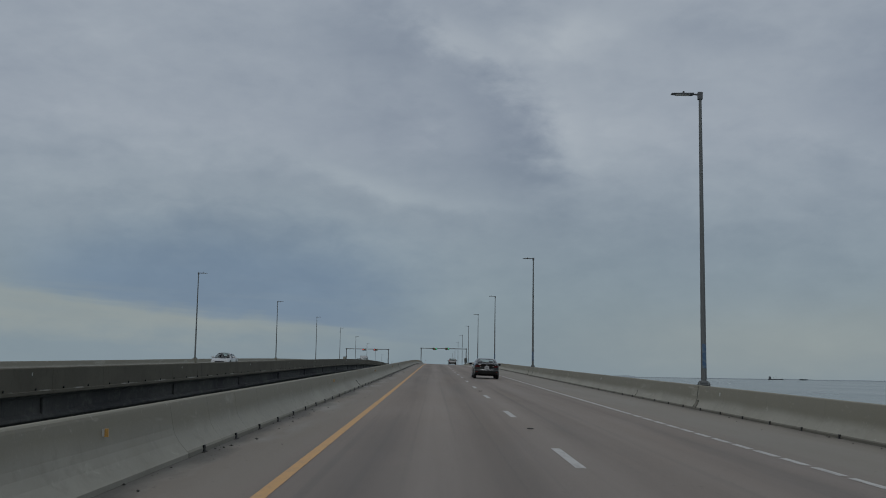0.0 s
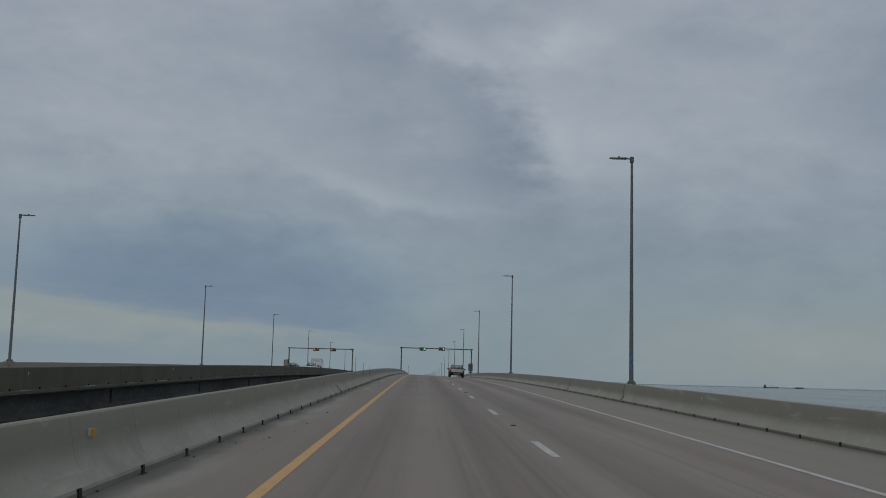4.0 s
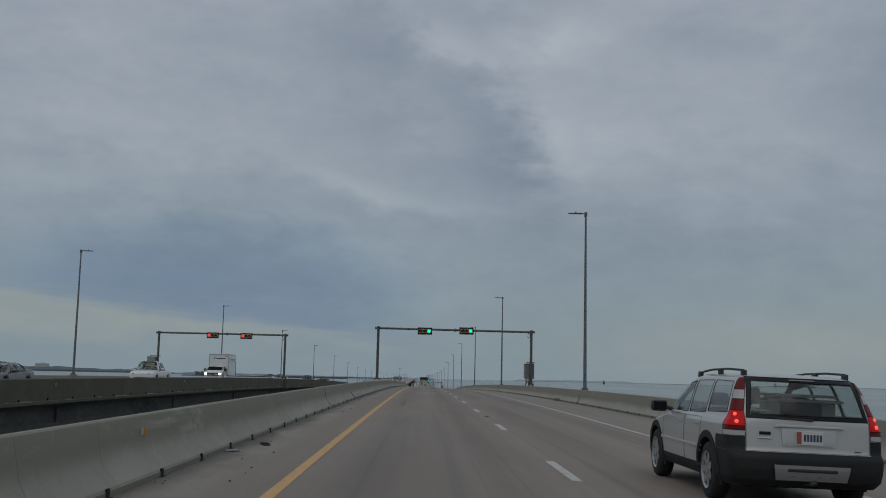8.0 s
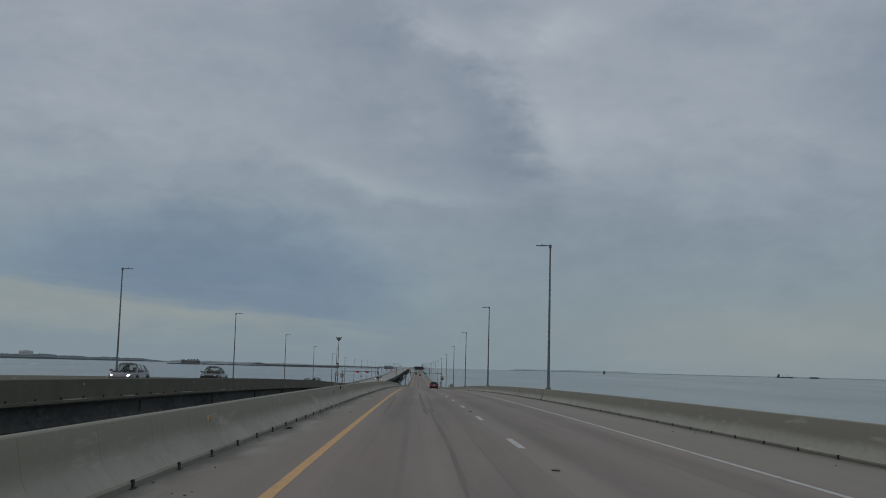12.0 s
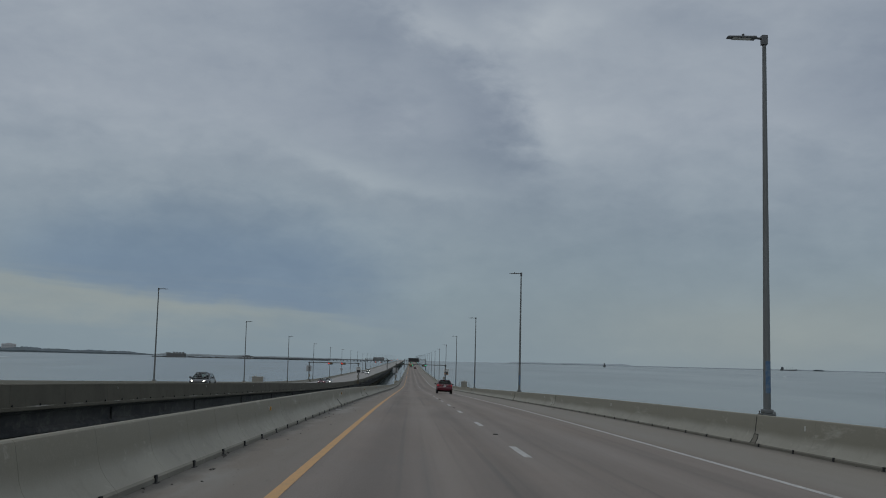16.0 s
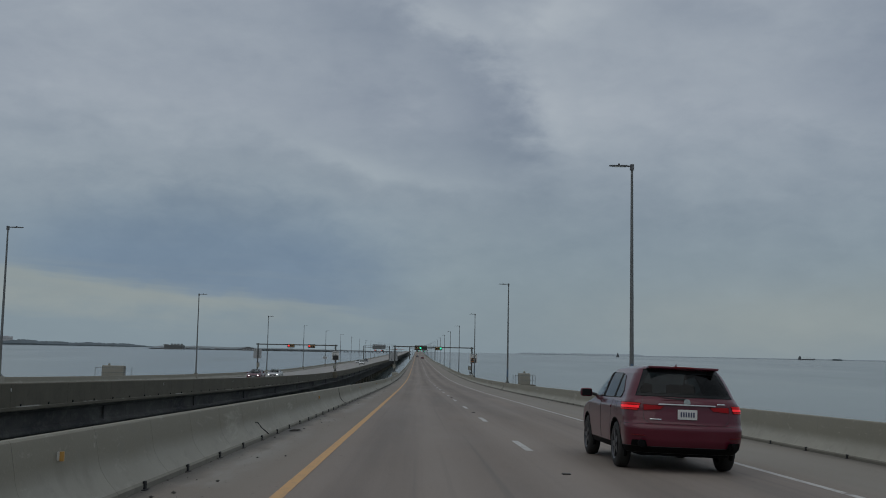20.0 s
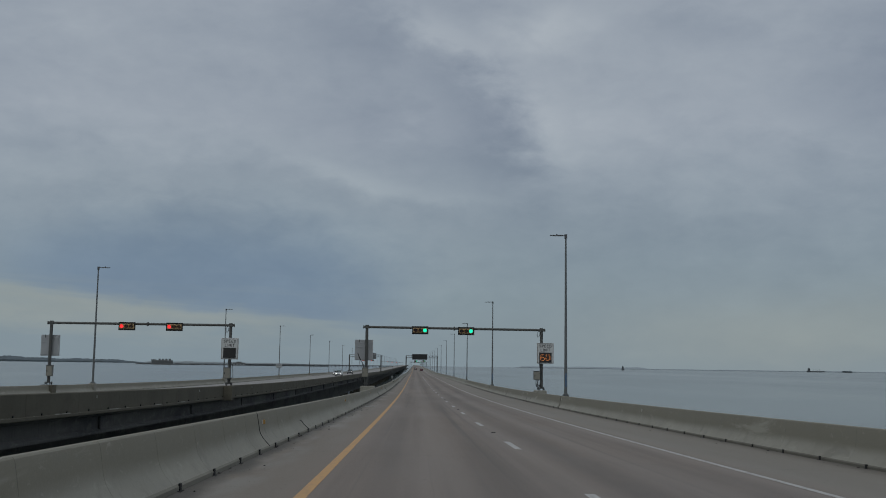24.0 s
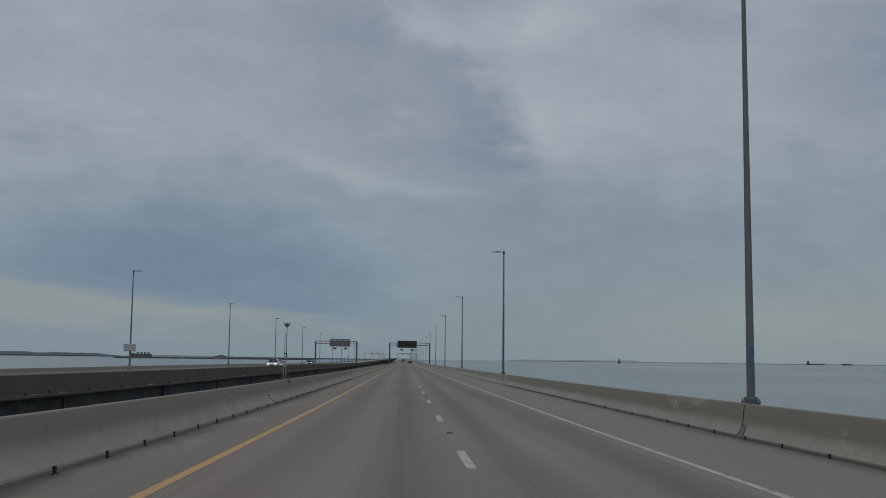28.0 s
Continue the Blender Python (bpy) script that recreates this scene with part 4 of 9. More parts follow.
SHIFT_R = [0.16, -0.06, -0.13, 0.01, 0.27, 0.45, -0.13, -0.28, -0.2, -0.15, -0.05, -0.03, 0.08, -0.04, 0.07]
SHIFT_L = [-0.11, 0.12, 0.08, 0.25, -0.39, -0.37, -0.06, 0.15, -0.09, 0.06, 0.33, 0.1, -0.05]
lamp_r = street_lamp(-1, True, LAMP_H + 0.115)
lamp_l = street_lamp(1, False, LAMP_H)
for k in range(-1, 38):
    y = POLE_Y + POLE_GAP * k + (SHIFT_R[k] if 0 <= k < len(SHIFT_R) else 0.0)
    z = grade(y) + 0.56
    m = pose(11.32, y, z)
    if k == -1:
        lamp_r.matrix_basis = m
    else:
        copy_thing(lamp_r, m)
    pedestal(11.14, 11.50, y, grade(y) - 0.5, z, 0.36, bar_r, M_GANTRY)
for k in range(-3, 36):
    y = POLE_Y2 + POLE_GAP * k + (SHIFT_L[k] if 0 <= k < len(SHIFT_L) else 0.0)
    z = grade(y) + 0.675
    m = pose(-27.85, y, z)
    if k == -3:
        lamp_l.matrix_basis = m
    else:
        copy_thing(lamp_l, m)
    pedestal(-28.14, -27.60, y, grade(y) - 0.5, z, 0.75, bar_2r, M_BARRIER)

# ---- grit and litter along the barrier feet ----
def debris(name, label, x0, x1, y0, y1, count, seed):
    rng = random.Random(seed)
    bm = bmesh.new()
    for _ in range(count):
        y = y0 + (y1 - y0) * rng.random()
        f = rng.random() ** 3.0
        x = x0 + (x1 - x0) * f
        r = 0.006 + 0.028 * rng.random() ** 7
        m = Matrix.Translation((x, y, deck(x, y) + r * 0.35)) @ Matrix.Rotation(rng.random() * 6.28, 4, "Z") @ Matrix.Diagonal((r, r * rng.uniform(0.7, 1.7), r * 0.55, 1))
        vs = [m @ Vector(v) for v in ((1, 0.2, 0), (-0.9, 0.4, 0), (0.1, 1, 0.1), (-0.1, -1, 0), (0.1, 0, 0.9), (0, 0, -0.7))]
        vs = [bm.verts.new(v) for v in vs]
        for a, b in ((0, 2), (2, 1), (1, 3), (3, 0)):
            bm.faces.new((vs[a], vs[b], vs[4]))
            bm.faces.new((vs[b], vs[a], vs[5]))
    ob = part(name, bm, M_GRIT)
    return tagged(ob, label, "debris", kind="stuff")


GRIT = Mat("dark_grit", (0.05, 0.046, 0.040), 0.9)
GRIT.mix(GRIT.ramp(GRIT.node("ShaderNodeNewGeometry").outputs["Random Per Island"], 0.6, 1.0), (0.20, 0.19, 0.17), 0.8)
M_GRIT = GRIT.m
debris("grit", "dark grit and litter along the barrier foot", -1.42, -0.55, -15.0, 760.0, 3600, 3)
debris("grit", "sparse grit along the shoulder barrier", 10.62, 9.4, -15.0, 760.0, 1400, 4)


def rag(x, y, turn, mat, label, category, name, size):
    """A crumpled scrap lying on the road."""
    rng = random.Random(int(y * 7))
    bm = bmesh.new()
    n, grid = 7, []
    for i in range(n):
        grid.append([bm.verts.new(((i / 3 - 1) * size * (1 + 0.25 * rng.uniform(-1, 1)), (j / 3 - 1) * size * 0.45 * (1 + 0.4 * rng.uniform(-1, 1)), 0.012 + size * 0.20 * rng.random() * (1 if 0 < i < n - 1 and 0 < j < n - 1 else 0.1))) for j in range(n)])
    for i in range(n - 1):
        for j in range(n - 1):
            bm.faces.new((grid[i][j], grid[i + 1][j], grid[i + 1][j + 1], grid[i][j + 1]))
    bmesh.ops.solidify(bm, geom=bm.faces[:], thickness=0.006)
    ob = part(name, bm, mat, m=pose(x, y, deck(x, y), 0, 0, turn), smooth=True)
    tagged(ob, label, category, "litter on the shoulder")


M_SCRAP = Mat("pale_scrap", (0.42, 0.42, 0.41), 0.7).m
for k, (y, dx) in enumerate(((20.6, 0.12), (21.6, 0.32), (42.0, 0.3), (79.5, 0.16), (227.5, 0.12), (229.0, 0.36), (246.5, 0.2), (312.0, 0.25), (350.0, 0.15), (480.0, 0.18), (503.0, 0.3), (575.0, 0.2), (700.0, 0.15), (716.0, 0.3))):
    if k % 3 == 2:
        rag(-1.40 + dx, y, 40 + 50 * k, M_GRIT, "dark strip of tyre rubber by the barrier", "litter", "rubber_scrap", 0.16)
    else:
        rag(-1.40 + dx, y, 70 + 37 * k, M_SCRAP, "pale crumpled scrap by the barrier foot", "litter", "paper_scrap", 0.13)

bm = bmesh.new()
box(bm, -0.09, 0.09, -0.18, 0.18, 0.0, 0.17, 0.02)
for v in bm.verts:
    v.co += Vector((noise.noise(v.co * 9), noise.noise(v.co * 9 + Vector((5, 0, 0))), 0)) * 0.012
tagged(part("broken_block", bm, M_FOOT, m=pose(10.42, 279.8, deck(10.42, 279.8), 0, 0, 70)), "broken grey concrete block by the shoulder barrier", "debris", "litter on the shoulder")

# ---- signal gantries ----
def signal_head(lit, m, group):
    """Horizontal three-lens lane signal; lit is the index of the burning lens from the left."""
    ob = thing("traffic_signal", "horizontal yellow lane signal with black backplate, %s lens lit" % ("green" if lit == 2 else "red"), "traffic signal", group, m=m)
    bm = bmesh.new()
    box(bm, -0.67, 0.67, 0.02, 0.05, -0.33, 0.33, 0.012)
    part("backplate", bm, M_BLACK, ob)
    bm = bmesh.new()
    for z0, z1 in ((0.29, 0.33), (-0.33, -0.29)):
        box(bm, -0.67, 0.67, -0.03, 0.02, z0, z1, 0.008)
    for x0, x1 in ((-0.67, -0.63), (0.63, 0.67)):
        box(bm, x0, x1, -0.03, 0.02, -0.29, 0.29, 0.008)
    part("backplate_rim", bm, M_BLACK, ob)
    bm = bmesh.new()
    for k in (-1, 0, 1):
        box(bm, k * 0.385 - 0.188, k * 0.385 + 0.188, -0.12, 0.16, -0.19, 0.19, 0.03)
    part("housing", bm, M_SIGNAL, ob, "yellow signal housing")
    for k in range(3):
        x = (k - 1) * 0.385
        bm = bmesh.new()
        tube(bm, (x, -0.135, 0), (x, -0.118, 0), 0.150, seg=24)
        mat = (M_GREEN if k == 2 else M_RED) if k == lit else (M_LENS_OFF2 if k == 0 else M_LENS_OFF)
        lens = part("lens", bm, mat, ob, ("lit " if k == lit else "dark ") + "round lens", smooth=True)
        bm = bmesh.new()
        a, b = [], []
        for i in range(21):
            t = radians(-40 + 260 * i / 20)
            a.append(bm.verts.new((x + 0.165 * math.cos(t), -0.12, 0.165 * math.sin(t))))
            reach = -0.33 if 3 < i < 17 else -0.20
            b.append(bm.verts.new((x + 0.165 * math.cos(t), reach, 0.165 * math.sin(t) - 0.01)))
        for i in range(20):
            bm.faces.new((a[i], a[i + 1], b[i + 1], b[i]))
        bmesh.ops.solidify(bm, geom=bm.faces[:], thickness=0.006)
        part("visor", bm, M_SIGNAL, lens, smooth=True)
    bm = bmesh.new()
    box(bm, -0.10, 0.10, 0.10, 0.22, -0.10, 0.10, 0.01)
    part("clamp", bm, M_GANTRY, ob)
    return ob


def bolt_ring(x, y, z, parent, r=0.26):
    """Four anchor bolts that carry a base plate clear of its block on levelling nuts."""
    for k in range(4):
        t = radians(45 + 90 * k)
        bx, by = x + r * math.cos(t), y + r * math.sin(t)
        bm = bmesh.new()
        tube(bm, (bx, by, z - 0.10), (bx, by, z + 0.28), 0.022, seg=8)
        tube(bm, (bx, by, z + 0.075), (bx, by, z + 0.128), 0.048, seg=6)
        tube(bm, (bx, by, z + 0.166), (bx, by, z + 0.225), 0.048, seg=6)
        part("anchor_bolt", bm, M_BLACK, parent, "dark anchor bolt with nuts")


def signal_gantry(y, xl, xr, zl, zr, bl, br, signals, lit, coupling, lift=(0.0, 0.0)):
    """Two posts and one pipe beam; heights above the road's middle line."""
    g = grade(y)
    ob = thing("signal_gantry", "weathered dark steel pipe gantry over the roadway", "gantry", "signal gantries", m=pose(0, y, g))
    for x, zt, zb in ((xl, zl, bl), (xr, zr, br)):
        bm = bmesh.new()
        tube(bm, (x, 0, zb + 0.14), (x, 0, zt + 0.14), 0.130, 0.120, seg=16)
        part("post", bm, M_GANTRY, ob, smooth=True)
        bm = bmesh.new()
        box(bm, x - 0.26, x + 0.26, -0.26, 0.26, zb + 0.13, zb + 0.165, 0.008)
        tube(bm, (x, 0, zb + 0.165), (x, 0, zb + 0.20), 0.155, 0.135, seg=16)
        part("base_plate", bm, M_GANTRY, ob)
        bolt_ring(x, 0, zb, ob, 0.275)
        bm = bmesh.new()
        tube(bm, (x, 0, zt + 0.12), (x, 0, zt + 0.17), 0.145, 0.135, seg=16)
        part("post_cap", bm, M_GANTRY, ob, smooth=True)
        bm = bmesh.new()
        box(bm, x - 0.17, x + 0.17, -0.15, 0.15, zt - 0.12, zt + 0.11, 0.02)
        part("saddle", bm, M_GANTRY, ob)
    bm = bmesh.new()
    tube(bm, (xl - 0.28, 0, zl), (xr + 0.28, 0, zr), 0.098, seg=16)
    part("beam", bm, M_GANTRY, ob, smooth=True)
    for x in (xl - 0.28, xr + 0.28):
        z = zl + (zr - zl) * (x - xl) / (xr - xl)
        bm = bmesh.new()
        tube(bm, (x - 0.03, 0, z), (x + 0.03, 0, z), 0.135, seg=16)
        part("end_flange", bm, M_GANTRY, ob, smooth=True)
    z = zl + (zr - zl) * (coupling - xl) / (xr - xl)
    for d in (-0.03, 0.03):
        bm = bmesh.new()
        tube(bm, (coupling + d - 0.022, 0, z), (coupling + d + 0.022, 0, z), 0.17, seg=16)
        part("flange", bm, M_GANTRY, ob, smooth=True)
    bm = bmesh.new()
    sweep(bm, [(xr - 0.15, -0.05, zr - 0.05), (xr - 0.30, -0.06, zr - 0.15), (xr - 0.36, -0.06, zr - 0.42), (xr - 0.28, -0.06, zr - 0.60), (xr - 0.16, -0.08, zr - 0.45), (xr - 0.15, -0.06, zr - 0.20)], 0.022)
    part("cable_loop", bm, M_CABLE, ob, smooth=True)
    for i, x in enumerate(signals):
        z = zl + (zr - zl) * (x - xl) / (xr - xl) - 0.20 + lift[i]
        signal_head(lit, pose(x, y - 0.23, g + z), "lane signals")
    return ob


def post_block(x0, x1, y, z0, z1, parent, length=0.95, mat=None):
    bm = bmesh.new()
    box(bm, x0, x1, y - length / 2, y + length / 2, grade(y) + z0, grade(y) + z1, 0.06)
    part("post_block", bm, mat or M_BARRIER, parent, "thickened concrete block under a gantry post")


def cabinet(x0, x1, y0, y1, z0, z1, y, louvres=0, group="", label="weathered grey steel control cabinet with a beige door"):
    ob = thing("control_cabinet", label, "cabinet", group, m=pose(0, y, grade(y)))
    bm = bmesh.new()
    box(bm, x0, x1, y0, y1, z0, z1, 0.015)
    part("body", bm, M_CABGREY, ob)
    bm = bmesh.new()
    box(bm, x0 - 0.03, x1 + 0.03, y0 - 0.04, y1 + 0.03, z1, z1 + 0.04, 0.01)
    part("roof_lip", bm, M_CABGREY, ob)
    bm = bmesh.new()
    box(bm, x0 + 0.03, x1 - 0.03, y0 - 0.018, y0 - 0.002, z0 + 0.04, z1 - 0.04, 0.006)
    door = part("door", bm, M_CABINET, ob)
    bm = bmesh.new()
    box(bm, x0 + 0.06, x0 + 0.12, y0 - 0.035, y0 - 0.018, (z0 + z1) / 2 - 0.07, (z0 + z1) / 2 + 0.07, 0.005)
    part("latch", bm, M_BLACK, door)
    for i in range(4):
        bm = bmesh.new()
        z = z0 + (z1 - z0) * (0.2 + 0.18 * i)
        box(bm, x1 - 0.10, x1 - 0.075, y0 - 0.026, y0 - 0.018, z, z + 0.03)
        part("hinge", bm, M_BLACK, door)
    for i in range(louvres):
        bm = bmesh.new()
        z = z0 + 0.10 + 0.05 * i
        box(bm, x0 + 0.1, x1 - 0.1, y0 - 0.024, y0 - 0.018, z, z + 0.02)
        part("louvre", bm, M_BLACK, door)
    return ob


def deep_cabinet(x0, x1, y0, y1, z0, z1, y, post):
    """A deep cabinet hung behind a gantry post, its door towards the road."""
    ob = thing("control_cabinet", "weathered grey steel cabinet with a beige door behind a gantry post", "cabinet", m=pose(0, y, grade(y)))
    bm = bmesh.new()
    box(bm, x0, x1, y0, y1, z0, z1, 0.015)
    part("body", bm, M_CABGREY, ob)
    bm = bmesh.new()
    box(bm, x0 - 0.04, x1 + 0.03, y0 - 0.05, y1 + 0.04, z1, z1 + 0.05, 0.01)
    part("roof_lip", bm, M_CABGREY, ob)
    bm = bmesh.new()
    box(bm, x0 - 0.022, x0 - 0.002, y0 + 0.06, y1 - 0.05, z0 + 0.05, z1 - 0.05, 0.006)
    door = part("door", bm, M_CABINET, ob, "beige door")
    bm = bmesh.new()
    box(bm, x0 - 0.034, x0 - 0.023, y0 + 0.30, y0 + 0.58, (z0 + z1) / 2 - 0.13, (z0 + z1) / 2 + 0.10, 0.008)
    part("latch_plate", bm, M_BLACK, door)
    bm = bmesh.new()
    box(bm, x0 - 0.042, x0 - 0.035, y0 + 0.35, y0 + 0.53, (z0 + z1) / 2 - 0.08, (z0 + z1) / 2 + 0.06, 0.006)
    part("latch_cover", bm, M_CABINET, door)
    for z in (z1 + 0.13, z0 - 0.30):
        bm = bmesh.new()
        box(bm, post - 0.42, post + 0.36, 0.13, 0.20, z - 0.045, z + 0.045, 0.01)
        part("mounting_channel", bm, M_GANTRY, ob, "dark steel channel clamped to the post")
    for x in (x0 + 0.12, x0 + 0.42, x1 - 0.25):
        bm = bmesh.new()
        tube(bm, (x, y0 + 0.15, z0), (x, y0 + 0.15, 0.50), 0.045, seg=8)
        part("conduit_leg", bm, M_GANTRY, ob, smooth=True)
    return ob


M_CABGREY = Mat("weathered_cabinet_grey", (0.150, 0.155, 0.145), 0.55)
M_CABGREY.mix(M_CABGREY.ramp(M_CABGREY.noise(2.5, 5, 0.6, (1, 1, 0.3)), 0.45, 0.8), (0.085, 0.085, 0.078), 0.6)
M_CABGREY = M_CABGREY.m


def gantry_pair():
    # first pair
    signal_gantry(309.3, -2.63, 11.80, 5.64, 5.58, 0.74, 0.52, (1.75, 5.66), 2, 4.58, (0.03, 0.14))
    post_block(-3.10, -1.80, 308.95, -0.45, 0.74, bar_l, 1.7)
    cast = [(-1.44 - px + 0.008, pz) for px, pz in barrier_section(0.755, 1)]
    part("barrier_cast", extrude_along(cast, [307.75, 308.55], lambda px, yy: deck(-1.44, yy)), M_BARRIER, bar_l, "raised length of barrier beside a gantry post", smooth=True, angle=28)
    post_block(11.16, 12.30, 309.3, -0.75, 0.52, bar_r)
    signal_gantry(329.8, -28.3, -14.03, 5.61, 5.61, 0.56, 0.66, (-22.2, -18.4), 0, -20.6)
    post_block(-14.5, -13.55, 329.8, -0.4, 0.66, fascia, 1.0, M_BARRIER2)
    post_block(-28.7, -27.75, 329.8, -0.5, 0.56, bar_2r, 1.0, M_BARRIER2)
    deep_cabinet(11.26, 12.13, 0.20, 1.30, 1.22, 2.58, 309.3, 11.80)
    ob = cabinet(-29.38, -28.46, -0.55, 0.55, 1.46, 2.83, 329.8, label="weathered grey steel control cabinet on conduit legs beside a gantry post")
    for z in (2.96, 1.16):
        bm = bmesh.new()
        box(bm, -29.25, -28.05, 0.12, 0.19, z - 0.045, z + 0.045, 0.01)
        part("mounting_channel", bm, M_GANTRY, ob, "dark steel channel clamped to the post")
    for x in (-29.15, -28.9, -28.65):
        bm = bmesh.new()
        tube(bm, (x, -0.2, 1.46), (x, -0.2, 0.45), 0.045, seg=8)
        part("conduit_leg", bm, M_GANTRY, ob, smooth=True)
    # second pair
    signal_gantry(747.0, -2.66, 11.76, 5.70, 5.64, 0.88, 0.70, (1.73, 5.51), 2, 4.54)
    post_block(-3.10, -1.95, 747.0, -0.45, 0.88, bar_l)
    post_block(11.16, 12.15, 747.0, -0.75, 0.70, bar_r)
    signal_gantry(745.8, -28.0, -13.62, 5.62, 5.62, 0.66, 0.76, (-21.9, -18.1), 0, -20.3)
    post_block(-14.45, -13.27, 745.8, -0.4, 0.76, fascia, 1.0, M_BARRIER2)
    post_block(-28.5, -27.5, 745.8, -0.5, 0.66, bar_2r, 1.0, M_BARRIER2)
    cabinet(11.08, 11.62, -0.45, -0.15, 1.57, 2.24, 747.0)
    cabinet(-2.98, -2.47, -0.45, -0.15, 1.60, 2.34, 747.0)
    cabinet(-14.0, -13.45, -0.45, -0.15, 1.35, 2.2, 745.8)
    cabinet(-28.1, -27.6, -0.45, -0.15, 1.35, 2.2, 745.8)
    # further gantries down the bridge
    for y in (1575.0, 2010.0):
        signal_gantry(y, -2.68, 11.8, 5.78, 5.68, 0.9, 0.7, (1.7, 5.6), 2, 4.5)
        signal_gantry(y - 3, -28.0, -13.8, 5.75, 5.75, 0.66, 0.76, (-22.0, -18.2), 0, -20.3)


gantry_pair()


def cable(name, pts, r, label="hanging black conduit on a gantry post"):
    bm = bmesh.new()
    sweep(bm, pts, r)
    tagged(part(name, bm, M_CABLE, smooth=True), label, "cable", "gantry conduits")


def conduits():
    y, g = 746.8, grade(747.0)
    cable("conduit", [(11.55, y - 0.1, g + 3.0), (11.60, y - 0.12, g + 2.6), (11.72, y - 0.15, g + 2.2), (11.66, y - 0.15, g + 1.7), (11.46, y - 0.2, g + 1.52)], 0.03)
    cable("conduit", [(11.30, y - 0.1, g + 1.56), (11.28, y - 0.12, g + 1.25), (11.34, y - 0.12, g + 1.02), (11.50, y - 0.12, g + 0.98), (11.62, y - 0.1, g + 1.15)], 0.042)
    cable("conduit", [(11.44, y - 0.12, g + 1.56), (11.40, y - 0.16, g + 1.32), (11.46, y - 0.16, g + 1.12), (11.58, y - 0.14, g + 1.08), (11.64, y - 0.12, g + 1.3)], 0.034)
    cable("conduit", [(11.40, y - 0.16, g + 1.2), (11.38, y - 0.18, g + 0.95), (11.40, y - 0.16, g + 0.74)], 0.030)
    cable("conduit", [(-3.35, y - 0.12, g + 3.55), (-3.20, y - 0.14, g + 3.1), (-2.95, y - 0.15, g + 2.75), (-2.88, y - 0.16, g + 2.35)], 0.03)
    cable("conduit", [(-3.25, y - 0.12, g + 3.3), (-3.05, y - 0.14, g + 2.9), (-2.86, y - 0.15, g + 2.6), (-2.84, y - 0.16, g + 2.35)], 0.025)
    cable("conduit", [(-2.93, y - 0.2, g + 1.6), (-3.02, y - 0.2, g + 1.4), (-3.03, y - 0.2, g + 1.2), (-2.95, y - 0.2, g + 0.98)], 0.025)
    y, g = 745.6, grade(745.8)
    cable("conduit", [(-13.6, y - 0.1, g + 2.9), (-13.3, y - 0.12, g + 2.4), (-13.25, y - 0.15, g + 1.5), (-13.5, y - 0.2, g + 1.2), (-13.7, y - 0.2, g + 1.3)], 0.03)
    y, g = 309.1, grade(309.3) - 0.14
    cable("conduit", [(11.40, y + 0.35, g + 1.36), (11.38, y + 0.33, g + 1.1), (11.42, y + 0.3, g + 0.95), (11.30, y + 0.2, g + 0.80), (11.22, y + 0.1, g + 0.70)], 0.025)
    cable("conduit", [(11.55, y + 0.4, g + 1.36), (11.55, y + 0.35, g + 1.05), (11.60, y + 0.2, g + 0.95), (11.62, y + 0.1, g + 0.72)], 0.035)


conduits()


# ---- speed limit signs ----
def speed_sign(x, y, z0, z1, w, number):
    h = z1 - z0
    lab = "white speed limit sign with a %s display" % ("lit amber" if number else "dark blank")
    ob = thing("speed_limit_sign", lab, "road sign", "speed limit signs", m=pose(x, y, grade(y) + z0))
    bm = bmesh.new()
    box(bm, -w / 2, w / 2, -0.04, 0.10, 0, h, 0.02)
    part("panel", bm, M_SIGNWHITE, ob)
    bm = bmesh.new()
    t = 0.022
    for a in ((-w / 2 + 0.04, w / 2 - 0.04, h - 0.04 - t, h - 0.04), (-w / 2 + 0.04, w / 2 - 0.04, 0.04, 0.04 + t), (-w / 2 + 0.04, -w / 2 + 0.04 + t, 0.04 + t, h - 0.04 - t), (w / 2 - 0.04 - t, w / 2 - 0.04, 0.04 + t, h - 0.04 - t)):
        box(bm, a[0], a[1], -0.045, -0.039, a[2], a[3])
    part("border", bm, M_BLACK, ob, "thin black border")
    lettering("speed_lettering", "SPEED", 0.21, M_BLACK, ob, pose(0, -0.043, h - 0.25, 90, 0, 0), "black capital letters")
    lettering("limit_lettering", "LIMIT", 0.21, M_BLACK, ob, pose(0, -0.043, h - 0.58, 90, 0, 0), "black capital letters")
    bm = bmesh.new()
    box(bm, -0.51, 0.51, -0.075, -0.042, 0.09, 0.92, 0.015)
    part("display_box", bm, M_BLACK, ob, "black display box")
    if number:
        # dot-matrix numerals
        glyph = {"6": ("01110", "10000", "10000", "11110", "10001", "10001", "01110"), "0": ("01110", "10001", "10001", "10001", "10001", "10001", "01110")}
        bm = bmesh.new()
        for i, ch in enumerate(number):
            for r, row in enumerate(glyph[ch]):
                for c, on in enumerate(row):
                    if on == "1":
                        cx, cz = -0.375 + i * 0.43 + c * 0.078, 0.735 - r * 0.076
                        tube(bm, (cx, -0.080, cz), (cx, -0.074, cz), 0.021, seg=8)
        part("lit_number", bm, M_AMBER_LED, ob, "glowing amber dot numerals")
    bm = bmesh.new()
    for z in (0.35, h - 0.35):
        box(bm, -0.3, 0.3, 0.10, 0.16, z - 0.04, z + 0.04, 0.005)
    part("bracket", bm, M_GANTRY, ob)
    return ob


speed_sign(12.05, 746.75, 2.88, 4.58, 1.38, "60")
speed_sign(-13.60, 745.55, 2.88, 4.58, 1.38, "")


